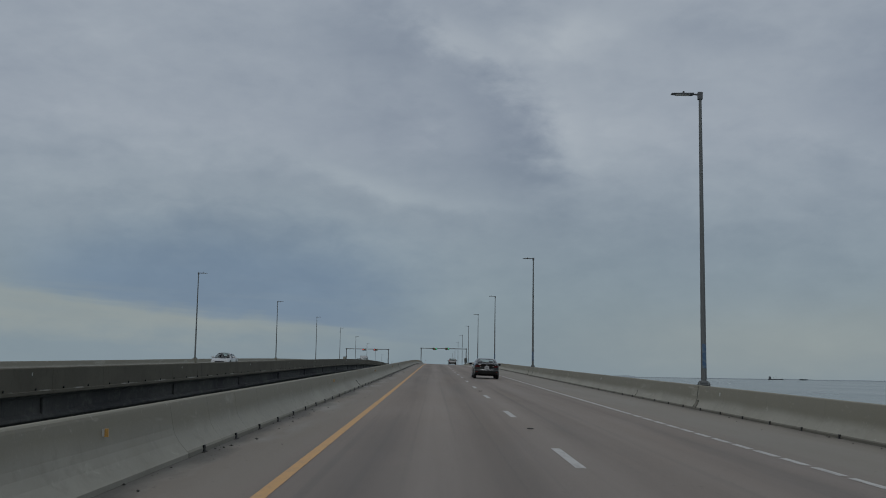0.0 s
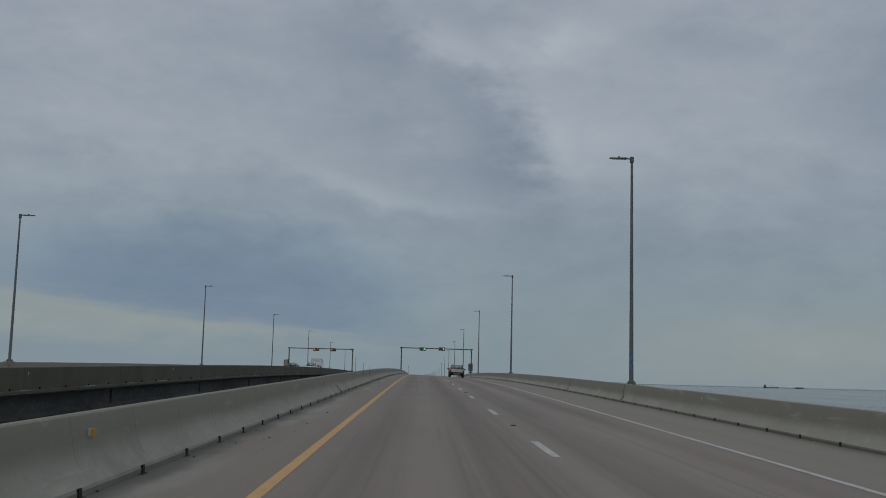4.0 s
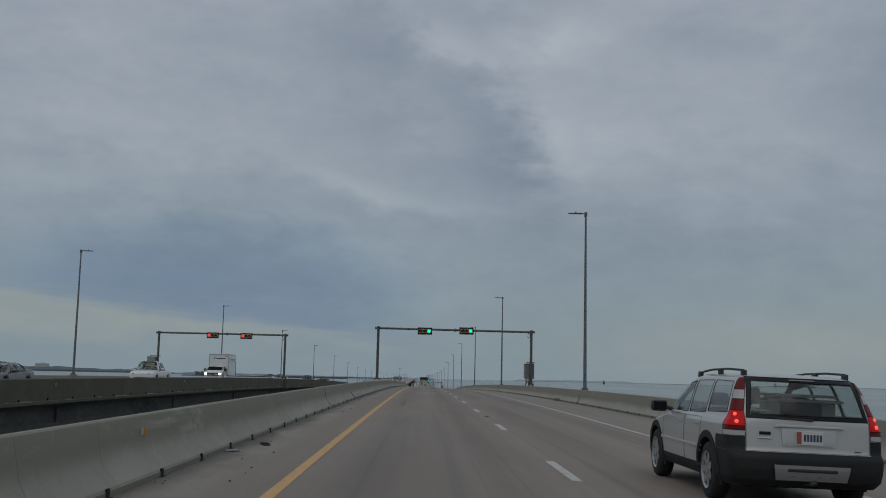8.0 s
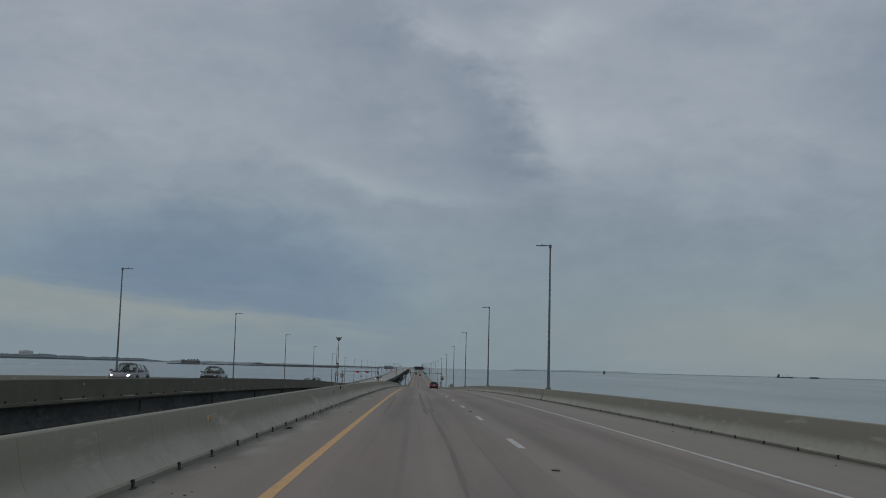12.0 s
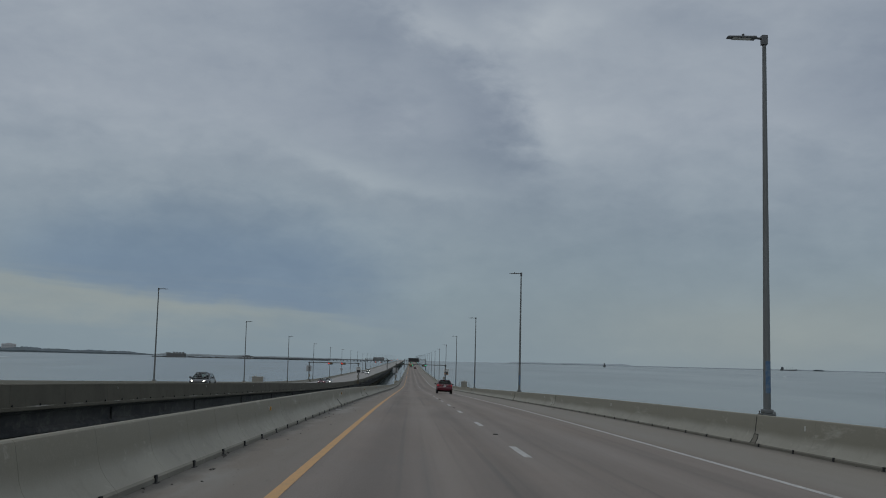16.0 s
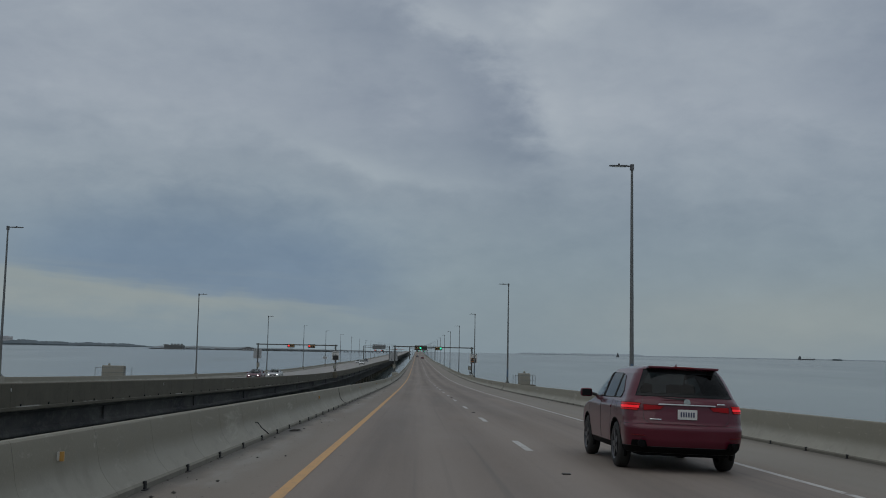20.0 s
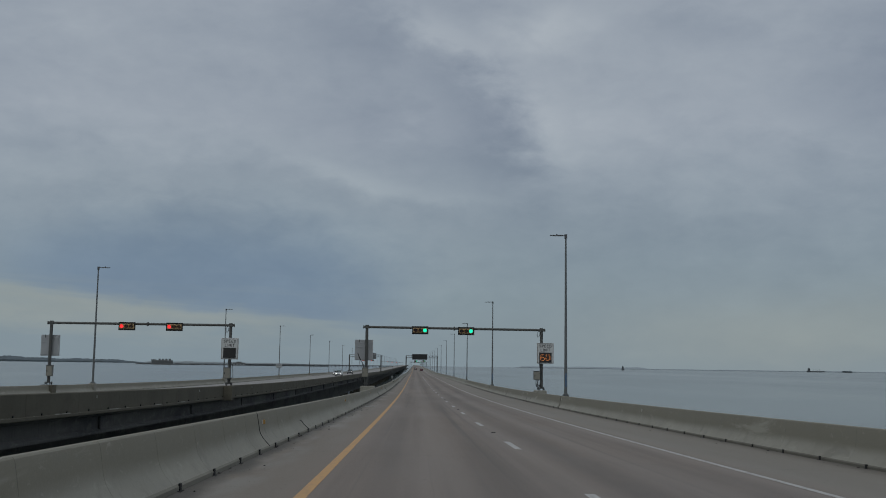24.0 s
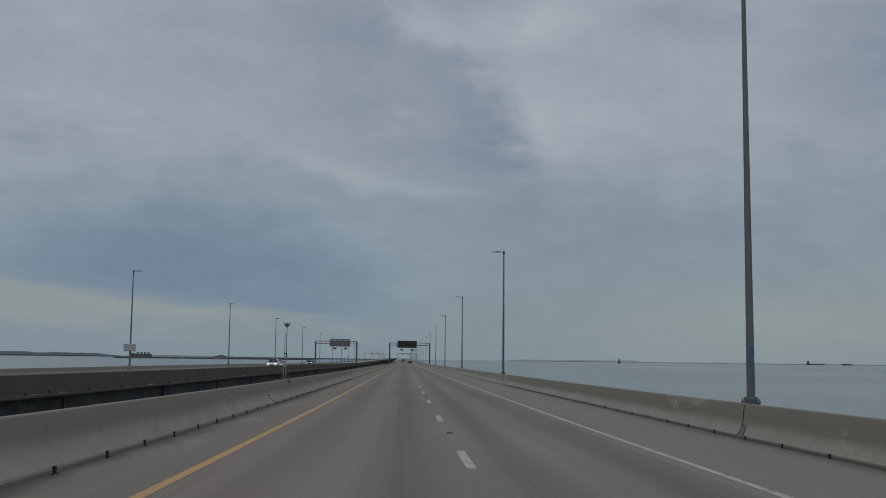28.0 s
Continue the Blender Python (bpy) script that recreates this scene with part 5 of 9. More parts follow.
def sign_back(x, y, z0, z1, w, group="sign backs"):
    h = z1 - z0
    ob = thing("sign_back", "bare aluminium back of a road sign with rails", "road sign", group, m=pose(x, y, grade(y) + z0))
    bm = bmesh.new()
    box(bm, -w / 2, w / 2, 0.0, 0.14, 0, h, 0.02)
    part("panel", bm, M_SIGNBACK, ob)
    for z in (0.10, h * 0.62, h * 0.82):
        bm = bmesh.new()
        box(bm, -w / 2, w / 2, -0.045, -0.002, z, z + 0.07, 0.006)
        part("rail", bm, M_SIGNBACK, ob)
    bm = bmesh.new()
    box(bm, -w * 0.28, -w * 0.24, -0.03, -0.002, h * 0.83, h * 1.0)
    part("lifting_lug", bm, M_BLACK, ob)
    return ob


sign_back(-2.89, 747.20, 2.97, 4.66, 1.48)
sign_back(-28.1, 746.0, 2.97, 4.66, 1.48)
sign_back(-27.9, 886.8, 2.26, 3.07, 1.3, "lamp signs")


# ---- message-sign gantries ----
def message_gantry(y, xl, xr, facing):
    g = grade(y)
    ob = thing("message_gantry", "steel truss gantry carrying a large message board", "gantry", "message gantries", m=pose(0, y, g))
    for x in (xl, xr):
        bm = bmesh.new()
        box(bm, x - 0.25, x + 0.25, -0.25, 0.25, 0.7, 8.0, 0.03)
        part("post", bm, M_GANTRY, ob)
    for z in (7.25, 8.1):
        for yy in (-0.5, 0.5):
            bm = bmesh.new()
            tube(bm, (xl, yy, z), (xr, yy, z), 0.10, seg=8)
            part("chord", bm, M_POLE, ob)
    n = 12
    for k in range(n + 1):
        x = xl + (xr - xl) * k / n
        bm = bmesh.new()
        tube(bm, (x, -0.5, 7.25), (x, -0.5, 8.1), 0.06, seg=6)
        part("strut", bm, M_POLE, ob)
    bd = thing("message_board", "dark electronic message board seen %s" % ("from the front, unlit" if facing else "from behind"), "message board", "message boards", m=pose((xl + xr) / 2 + (-0.95 if facing else 1.35), y - 0.9, g))
    bm = bmesh.new()
    box(bm, -3.55, 3.55, -0.45, 0.30, 6.3, 8.9, 0.06)
    part("cabinet", bm, M_BLACK if facing else M_POLE, bd)
    bm = bmesh.new()
    for a in ((-3.55, 3.55, 8.78, 8.9), (-3.55, 3.55, 6.3, 6.42), (-3.55, -3.43, 6.42, 8.78), (3.43, 3.55, 6.42, 8.78)):
        box(bm, a[0], a[1], -0.49, -0.452, a[2], a[3])
    part("rim", bm, M_POLE, bd)
    if not facing:
        for k in range(6):
            bm = bmesh.new()
            box(bm, -3.4 + k * 1.2, -2.6 + k * 1.2, -0.50, -0.455, 8.2, 8.7, 0.01)
            part("service_hatch", bm, M_SIGNBACK, bd)
    for x in (-1.9, 1.9):
        signal_head(2 if facing else 0, pose((xl + xr) / 2 + x + (-0.85 if facing else 1.35), y - 0.6, g + 5.65), "lane signals")


message_gantry(1151.0, -2.7, 11.9, True)
message_gantry(1131.0, -28.0, -13.8, False)

# ---- small posts, cabinets beside the deck ----
def watch_post(x, y, base, top):
    ob = thing("camera_post", "slender post with diamond plates and whip aerial on the barrier", "camera post", "camera posts", m=pose(x, y, grade(y)))
    h = top - base
    for sx in (-0.055, 0.05):
        bm = bmesh.new()
        tube(bm, (sx, 0, base), (sx, 0, base + h * 0.27), 0.017, seg=10)
        part("leg", bm, M_CABINET, ob, smooth=True)
    bm = bmesh.new()
    tube(bm, (0.03, 0, base + h * 0.1), (0.045, 0, top - 0.10), 0.016, 0.013, seg=10)
    part("mast", bm, M_POLE, ob, smooth=True)
    bm = bmesh.new()
    tube(bm, (-0.04, 0, base), (-0.02, 0, base + h * 0.80), 0.012, 0.009, seg=8)
    part("whip_aerial", bm, M_POLE, ob, smooth=True)
    bm = bmesh.new()
    box(bm, -0.05, 0.07, -0.025, 0.025, base + h * 0.455, base + h * 0.475, 0.006)
    box(bm, 0.03, 0.075, -0.05, 0.02, base + h * 0.41, base + h * 0.45, 0.01)
    part("bracket", bm, M_BLACK, ob)
    for z, r, mat in ((base + h * 0.27, 0.105, M_SIGNBACK), (top - 0.07, 0.10, M_LAMP)):
        bm = bmesh.new()
        box(bm, -r * 0.72, r * 0.72, -0.012, 0.012, -r * 0.72, r * 0.72, 0.008)
        part("diamond_plate", bm, mat, ob, "square plate set on its corner", pose(0.045 if z > base + 1 else 0.0, -0.03, z, 0, 45, 0))
    for sx in (-1, 1):
        bm = bmesh.new()
        tube(bm, (0.045 + sx * 0.05, 0, top - 0.05), (0.045 + sx * 0.11, -0.02, top + 0.01), 0.022, seg=8)
        part("camera", bm, M_BLACK, ob, "small dark camera", smooth=True)
    bm = bmesh.new()
    box(bm, -0.42, 0.10, -0.05, 0.05, base, base + 0.03, 0.006)
    part("base_rail", bm, M_POLE, ob)
    for sx in (0.08, 0.17):
        bm = bmesh.new()
        box(bm, sx, sx + 0.05, -0.10, -0.02, base - 0.11, base + 0.02, 0.01)
        part("clamp", bm, M_BLACK, ob)


watch_post(-1.85, 371.3, 0.76, 2.82)
watch_post(-1.85, 809.45, 0.76, 2.90)


def side_platform(x0, x1, y):
    g = grade(y)
    ob = thing("equipment_cabinet", "grey equipment cabinet on a railed side platform", "cabinet", "side platforms", m=pose(0, y, g))
    bm = bmesh.new()
    box(bm, min(x0, x1) - 0.5, max(x0, x1) + 0.5, -1.3, 1.3, 0.25, 0.38, 0.02)
    part("platform", bm, M_BARRIER2, ob)
    bm = bmesh.new()
    box(bm, x0, x1, -0.5, 0.5, 0.38, 1.60, 0.04)
    part("body", bm, M_CABINET, ob)
    bm = bmesh.new()
    box(bm, x0 + 0.55, x0 + 0.75, -0.1, 0.1, 1.60, 1.82, 0.03)
    part("vent_hood", bm, M_CABINET, ob)
    for i, (px, py) in enumerate(((x0 - 0.45, -1.25), (x1 + 0.45, -1.25), (x0 - 0.45, 1.25), (x1 + 0.45, 1.25))):
        bm = bmesh.new()
        tube(bm, (px, py, 0.38), (px, py, 1.40), 0.025, seg=6)
        part("rail_post", bm, M_POLE, ob)
    for z in (0.9, 1.38):
        bm = bmesh.new()
        tube(bm, (x0 - 0.45, -1.25, z), (x1 + 0.45, -1.25, z), 0.02, seg=6)
        part("handrail", bm, M_POLE, ob)
    bm = bmesh.new()
    tube(bm, ((x0 + x1) / 2, 0, 0.3), ((x0 + x1) / 2, 0, SEA - g - 1), 0.5, seg=10)
    part("pile", bm, M_BARRIER2, ob)


side_platform(12.5, 13.75, 664.8)
side_platform(-32.2, -29.9, 664.8)


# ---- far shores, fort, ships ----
# Distance haze is painted into the far base colours, which are paler and bluer.
FOLIAGE = Mat("haze_tinted_woods", (0.112, 0.140, 0.160), 0.95)
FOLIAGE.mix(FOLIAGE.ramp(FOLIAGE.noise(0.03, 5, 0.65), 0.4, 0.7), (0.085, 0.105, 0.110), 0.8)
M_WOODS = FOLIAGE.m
M_HAZE = Mat("haze_tinted_shore", (0.225, 0.255, 0.268), 0.95).m
M_MIST = Mat("mist_tinted_shore", (0.275, 0.318, 0.342), 0.95).m
M_HILL = Mat("haze_tinted_hills", (0.30, 0.345, 0.372), 0.95).m
M_FARWIN = Mat("haze_tinted_window", (0.30, 0.305, 0.315), 0.8).m
ROCK = Mat("haze_tinted_rock", (0.11, 0.118, 0.12), 0.95)
ROCK.mix(ROCK.ramp(ROCK.noise(0.4, 4), 0.4, 0.7), (0.075, 0.08, 0.082), 0.8)
M_ROCK = ROCK.m
M_FARBUILD = Mat("pale_plaster", (0.42, 0.42, 0.43), 0.9).m
M_FARDARK = Mat("haze_tinted_hull", (0.085, 0.095, 0.105), 0.8).m


def clumps(name, label, category, x0, y0, x1, y1, count, height, depth, mat, seed, flat=1.0):
    """A far bank of many small irregular clumps, one object."""
    rng = random.Random(seed)
    verts, faces = [], []
    for i in range(count):
        t = rng.random()
        tall = height * (0.45 + 0.55 * noise.noise(Vector((t * 40, seed, 0))) + 0.35 * rng.random())
        tall = max(height * 0.22, tall)
        cx, cy = x0 + (x1 - x0) * t + rng.uniform(-3, 3), y0 + (y1 - y0) * t + rng.uniform(-depth, depth)
        w = tall * rng.uniform(0.5, 1.1) * flat
        b = len(verts)
        cz = SEA + tall * rng.uniform(0.35, 0.75)
        for k in range(6):
            a = k * 1.047 + rng.uniform(-0.3, 0.3)
            verts.append((cx + w * math.cos(a) * rng.uniform(0.6, 1.1), cy + w * math.sin(a) * rng.uniform(0.6, 1.1), cz + rng.uniform(-0.15, 0.15) * tall))
        verts.append((cx + rng.uniform(-0.2, 0.2) * w, cy, SEA + tall))
        verts.append((cx, cy, SEA - 0.5))
        for k in range(6):
            faces.append((b + k, b + (k + 1) % 6, b + 6))
            faces.append((b + (k + 1) % 6, b + k, b + 7))
    me = bpy.data.meshes.new(name)
    me.from_pydata(verts, [], faces)
    me.materials.append(mat)
    return tagged(new(name, me), label, category, kind="stuff")


def ridge(name, label, category, x0, y0, x1, y1, h0, h1, rough, depth, mat, seed, step=5.0):
    """Far land: an unbroken bank whose uneven crest falls from h0 to h1 along its length."""
    rng = random.Random(seed)
    ln = math.hypot(x1 - x0, y1 - y0)
    nx, ny = -(y1 - y0) / ln, (x1 - x0) / ln
    n = int(ln / step)
    verts, faces = [], []
    for i in range(n + 1):
        t = i / n
        h = h0 + (h1 - h0) * t
        u = t * ln
        h *= 1.0 + rough * (0.55 * noise.noise(Vector((u / 210, seed, 0))) + 0.40 * noise.noise(Vector((u / 60, seed, 3))) + 0.25 * rng.uniform(-1, 1))
        h = max(0.4, h * min(1.0, 12 * t + 0.1, 12 * (1 - t) + 0.1))
        cx, cy = x0 + (x1 - x0) * t, y0 + (y1 - y0) * t
        w = 10 * noise.noise(Vector((u / 90, seed, 7)))
        for d, z in ((-w, -0.5), (-w, 0.35 * h), (depth * 0.35, h), (depth, 0.8 * h), (depth * 1.3, -0.5)):
            verts.append((cx + nx * d, cy + ny * d, SEA + z))
    for i in range(n):
        for k in range(4):
            a = i * 5 + k
            faces.append((a, a + 5, a + 6, a + 1))
    me = bpy.data.meshes.new(name)
    me.from_pydata(verts, [], faces)
    me.materials.append(mat)
    return tagged(new(name, me), label, category, kind="stuff")


def polar(az, dist, x0=2.7, y0=769.3):
    return x0 + dist * math.sin(radians(az)), y0 + dist * math.cos(radians(az))


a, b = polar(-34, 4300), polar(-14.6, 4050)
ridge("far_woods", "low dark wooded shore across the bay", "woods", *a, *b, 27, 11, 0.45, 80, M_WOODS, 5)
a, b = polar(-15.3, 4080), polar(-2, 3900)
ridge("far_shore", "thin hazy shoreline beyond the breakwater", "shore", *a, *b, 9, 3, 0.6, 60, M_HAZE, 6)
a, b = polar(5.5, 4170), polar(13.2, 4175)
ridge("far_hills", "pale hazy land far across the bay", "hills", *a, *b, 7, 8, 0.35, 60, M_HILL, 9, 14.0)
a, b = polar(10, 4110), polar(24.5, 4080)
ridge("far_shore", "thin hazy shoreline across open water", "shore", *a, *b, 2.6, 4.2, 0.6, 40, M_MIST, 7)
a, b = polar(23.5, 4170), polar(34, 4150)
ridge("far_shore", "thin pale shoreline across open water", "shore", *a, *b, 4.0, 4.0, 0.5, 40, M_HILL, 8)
a, b = polar(-15.4, 2830), polar(-5.0, 2840)
clumps("breakwater", "long dark rock breakwater", "breakwater", *a, *b, 2600, 4.4, 8, M_ROCK, 8, 0.8)


def trestle():
    """The low trestle that runs on from the breakwater to the bridge."""
    ob = thing("trestle", "long low dark trestle over the water", "trestle", kind="structure")
    (xa, ya), (xb, yb) = polar(-9.5, 2800), polar(-1.2, 2760)
    n = 40
    ang = math.degrees(math.atan2(yb - ya, xb - xa))
    ln = math.hypot(xb - xa, yb - ya)
    bm = bmesh.new()
    box(bm, 0, ln, -4, 4, 3.2, 5.2, 0.1)
    part("deck", bm, M_FARDARK, ob, m=pose(xa, ya, SEA, 0, 0, ang))
    for k in range(n):
        bm = bmesh.new()
        box(bm, ln * k / n, ln * k / n + 2.2, -3, 3, -1, 3.2)
        part("bent", bm, M_FARDARK, ob, m=pose(xa, ya, SEA, 0, 0, ang))


trestle()


M_FORT = Mat("dark_masonry", (0.12, 0.125, 0.125), 0.9).m


def fort():
    x, y = polar(-14.05, 2800)
    ob = thing("waterside_fort", "low dark masonry building with four low roof tanks", "building", m=pose(x, y, SEA))
    bm = bmesh.new()
    box(bm, -26, 26, -12, 12, 0, 11.5, 0.5)
    part("wall", bm, M_FORT, ob)
    bm = bmesh.new()
    box(bm, -28, -18, -12, 12, 11.5, 13.5, 0.3)
    part("parapet", bm, M_FORT, ob)
    for k in range(4):
        bm = bmesh.new()
        tube(bm, (-7 + k * 9, 0, 11.5), (-7 + k * 9, 0, 15.6), 3.0, 2.8, seg=10)
        part("roof_tank", bm, M_FORT, ob)
    for k in range(9):
        bm = bmesh.new()
        box(bm, -24 + k * 5.7, -21.6 + k * 5.7, -12.3, -11.9, 5.5, 8.5)
        part("window", bm, M_FARDARK, ob)


fort()


def block(name, label, category, az, dist, w, d, h, mat, rows=3, cols=5, base=0.0):
    x, y = polar(az, dist)
    ob = thing(name, label, category, "far buildings", m=pose(x, y, SEA + base, 0, 0, -az))
    bm = bmesh.new()
    box(bm, -w / 2, w / 2, -d / 2, d / 2, 0, h, 0.3)
    part("wall", bm, mat, ob)
    bm = bmesh.new()
    box(bm, -w * 0.2, w * 0.2, -d * 0.3, d * 0.3, h, h + 2.5, 0.2)
    part("roof_plant", bm, mat, ob)
    for r in range(rows):
        for c in range(cols):
            bm = bmesh.new()
            cx, cz = -w / 2 + w * (c + 0.5) / cols, h * (r + 0.6) / (rows + 0.4)
            box(bm, cx - w / cols * 0.28, cx + w / cols * 0.28, -d / 2 - 0.15, -d / 2 + 0.1, cz - h / rows * 0.2, cz + h / rows * 0.2)
            part("window", bm, M_FARWIN, ob)


block("waterfront_block", "pale multi-storey building above the wooded shore", "building", -22.5, 4120, 53, 18, 31, M_FARBUILD)
block("waterfront_block", "pale multi-storey building above the wooded shore", "building", -26.2, 3980, 60, 16, 18, M_FARBUILD)
block("breakwater_house", "low grey building on the breakwater", "building", -9.9, 2790, 34, 10, 8, M_FORT, 1, 4)


def ship():
    x, y = polar(21.75, 3900)
    ob = thing("cargo_ship", "distant dark ship with masts lying at anchor", "ship", m=pose(x, y, SEA, 0, 0, -21.75))
    bm = bmesh.new()
    sec = [(-31, 0), (-29, 5.5), (-20, 4.2), (20, 4.2), (32, 6.5), (29, 0)]
    vs = [[bm.verts.new((px, py, pz)) for px, pz in sec] for py in (-5, 5)]
    bm.faces.new(vs[0])
    bm.faces.new(list(reversed(vs[1])))
    for k in range(6):
        bm.faces.new((vs[0][k], vs[1][k], vs[1][(k + 1) % 6], vs[0][(k + 1) % 6]))
    bmesh.ops.recalc_face_normals(bm, faces=bm.faces)
    part("hull", bm, M_FARDARK, ob)
    bm = bmesh.new()
    box(bm, -27, -18, -4, 4, 4.2, 12, 0.4)
    box(bm, -25.5, -19.5, -3, 3, 12, 14.5, 0.3)
    part("deckhouse", bm, M_FARDARK, ob)
    for px, h in ((-8, 13), (2, 15), (6, 12), (14, 13)):
        bm = bmesh.new()
        tube(bm, (px, 0, 4), (px, 0, h), 0.55, 0.3, seg=6)
        part("mast", bm, M_FARDARK, ob)


ship()
x, y = polar(23.3, 4000)
clumps("sand_islet", "small low mound on the water", "islet", x - 14, y, x + 14, y, 60, 7, 5, M_WOODS, 12, 1.6)


def beacon(az, dist, h):
    x, y = polar(az, dist)
    ob = thing("channel_beacon", "dark channel beacon standing in open water", "beacon", m=pose(x, y, SEA))
    bm = bmesh.new()
    tube(bm, (0, 0, -1), (0, 0, h * 0.45), 4.2, 3.6, seg=10)
    part("caisson", bm, M_FARDARK, ob)
    bm = bmesh.new()
    tube(bm, (0, 0, h * 0.45), (0, 0, h * 0.85), 2.8, 1.8, seg=10)
    part("tower", bm, M_FARDARK, ob)
    bm = bmesh.new()
    tube(bm, (0, 0, h * 0.85), (0, 0, h), 0.9, 0.3, seg=8)
    part("lantern", bm, M_FARDARK, ob)


beacon(11.71, 3030, 14)

# ---- vehicles ----
def curve(pts):
    """Smooth interpolation through (s, value) pairs."""
    def at(s):
        if s <= pts[0][0]:
            return pts[0][1]
        for (a, va), (b, vb) in zip(pts, pts[1:]):
            if s <= b:
                t = (s - a) / (b - a)
                t = t * t * (3 - 2 * t) * 0.6 + t * 0.4
                return va + (vb - va) * t
        return pts[-1][1]
    return at


def car_paint(name, base, metal=0.0, rough=0.35, coat=0.75):
    k = Mat(name, base, rough, metal)
    k.b.inputs["Specular IOR Level"].default_value = 0.15
    k.coat(coat, 0.05)
    k.mix(k.ramp(k.noise(1.3, 4, 0.6, (1, 1, 1), False), 0.5, 0.85), tuple(c * 0.78 + 0.004 for c in base), 0.4)
    return k.m


M_GLOSS = Mat("black_gloss_trim", (0.008, 0.009, 0.010), 0.15, 0, 0.2).m


def tinted_glass(name, tint, gloss=0.055):
    m = bpy.data.materials.new(name)
    m.use_nodes = True
    t = m.node_tree
    t.nodes.clear()
    out, mix, fr = t.nodes.new("ShaderNodeOutputMaterial"), t.nodes.new("ShaderNodeMixShader"), t.nodes.new("ShaderNodeLayerWeight")
    tr, gl = t.nodes.new("ShaderNodeBsdfTransparent"), t.nodes.new("ShaderNodeBsdfGlossy")
    fr.inputs["Blend"].default_value = 0.5
    power, gain = t.nodes.new("ShaderNodeMath"), t.nodes.new("ShaderNodeMath")
    power.operation, gain.operation = "POWER", "MULTIPLY_ADD"
    power.inputs[1].default_value = 4.0
    gain.inputs[1].default_value, gain.inputs[2].default_value = 0.80, gloss
    t.links.new(fr.outputs["Facing"], power.inputs[0])
    t.links.new(power.outputs[0], gain.inputs[0])
    tr.inputs["Color"].default_value = (*tint, 1)
    gl.inputs["Roughness"].default_value = 0.02
    t.links.new(gain.outputs[0], mix.inputs[0])
    t.links.new(tr.outputs[0], mix.inputs[1])
    t.links.new(gl.outputs[0], mix.inputs[2])
    t.links.new(mix.outputs[0], out.inputs["Surface"])
    return m


M_GLASS = tinted_glass("clear_tinted_glass", (0.74, 0.79, 0.77))
M_PRIVACY = tinted_glass("privacy_glass", (0.045, 0.05, 0.052), 0.02)
M_SEAT = Mat("dark_seat_cloth", (0.016, 0.017, 0.018), 0.9).m
M_CARGO = Mat("pale_cargo", (0.30, 0.32, 0.31), 0.7).m
M_TYRE = Mat("tyre_rubber", (0.018, 0.018, 0.018), 0.85).m
M_RIM = Mat("alloy_rim", (0.42, 0.43, 0.44), 0.35, 0.8).m
M_RIMDARK = Mat("dark_alloy_rim", (0.08, 0.08, 0.085), 0.4, 0.6).m
M_PLASTIC = Mat("black_trim_plastic", (0.025, 0.026, 0.027), 0.6)
M_PLASTIC.mix(M_PLASTIC.ramp(M_PLASTIC.noise(3, 4), 0.45, 0.8), (0.05, 0.048, 0.045), 0.5)
M_PLASTIC = M_PLASTIC.m
M_CLAD = Mat("grey_cladding", (0.018, 0.019, 0.020), 0.65, 0, 0.2)
M_CLAD.mix(M_CLAD.ramp(M_CLAD.noise(2.0, 5, 0.6, (1, 1, 2), False), 0.45, 0.8), (0.036, 0.035, 0.033), 0.6)
M_CLAD = M_CLAD.m
M_SATIN = Mat("satin_silver_plastic", (0.20, 0.20, 0.20), 0.5, 0, 0.3).m
M_UNDER = Mat("black_bumper_plastic", (0.006, 0.006, 0.0065), 0.7, 0, 0.06).m
M_CHROME = Mat("chrome_trim", (0.55, 0.55, 0.55), 0.12, 1.0).m
M_TAIL = Mat("red_tail_lens", (0.125, 0.004, 0.006), 0.3, 0, 0.15).coat(0.12, 0.05).m
M_TAILDARK = Mat("smoked_tail_lens", (0.060, 0.003, 0.005), 0.25, 0, 0.3).coat(0.5, 0.05).m
M_TAILLIT = Mat("lit_tail_lens", (0.20, 0.004, 0.006), 0.3, 0, 0.15).emit((1.0, 0.012, 0.016), 0.16).m
M_BRAKE = Mat("bright_brake_lens", (0.25, 0.006, 0.010), 0.3, 0, 0.15).emit((1.0, 0.025, 0.035), 0.55).m
M_BULB = Mat("lit_bulb", (0.5, 0.05, 0.04), 0.3).emit((1.0, 0.10, 0.07), 1.1).m
M_TAILGLOW = Mat("tail_lens_glow", (0.14, 0.004, 0.007), 0.3, 0, 0.15).emit((0.9, 0.02, 0.025), 0.05).m
M_CLEAR = Mat("clear_lens", (0.36, 0.35, 0.35), 0.25).coat(0.4, 0.05).m
M_HEADLIT = Mat("lit_headlamp", (0.8, 0.8, 0.75), 0.2).emit((1.0, 0.96, 0.86), 3.5).m
M_PLATE = Mat("number_plate_white", (0.55, 0.55, 0.54), 0.45).m
M_PLATEINK = Mat("plate_ink", (0.04, 0.05, 0.10), 0.6).m
M_PLATERED = Mat("plate_red_band", (0.28, 0.07, 0.06), 0.5).m
P_BLACK = car_paint("black_car_paint", (0.006, 0.0072, 0.0072), 0.0, 0.3, 0.85)
P_SILVER = car_paint("silver_car_paint", (0.43, 0.43, 0.42), 0.2, 0.42)
P_RED = car_paint("dark_red_car_paint", (0.080, 0.006, 0.017), 0.0, 0.35, 0.75)
P_WHITE = car_paint("white_car_paint", (0.62, 0.63, 0.63))
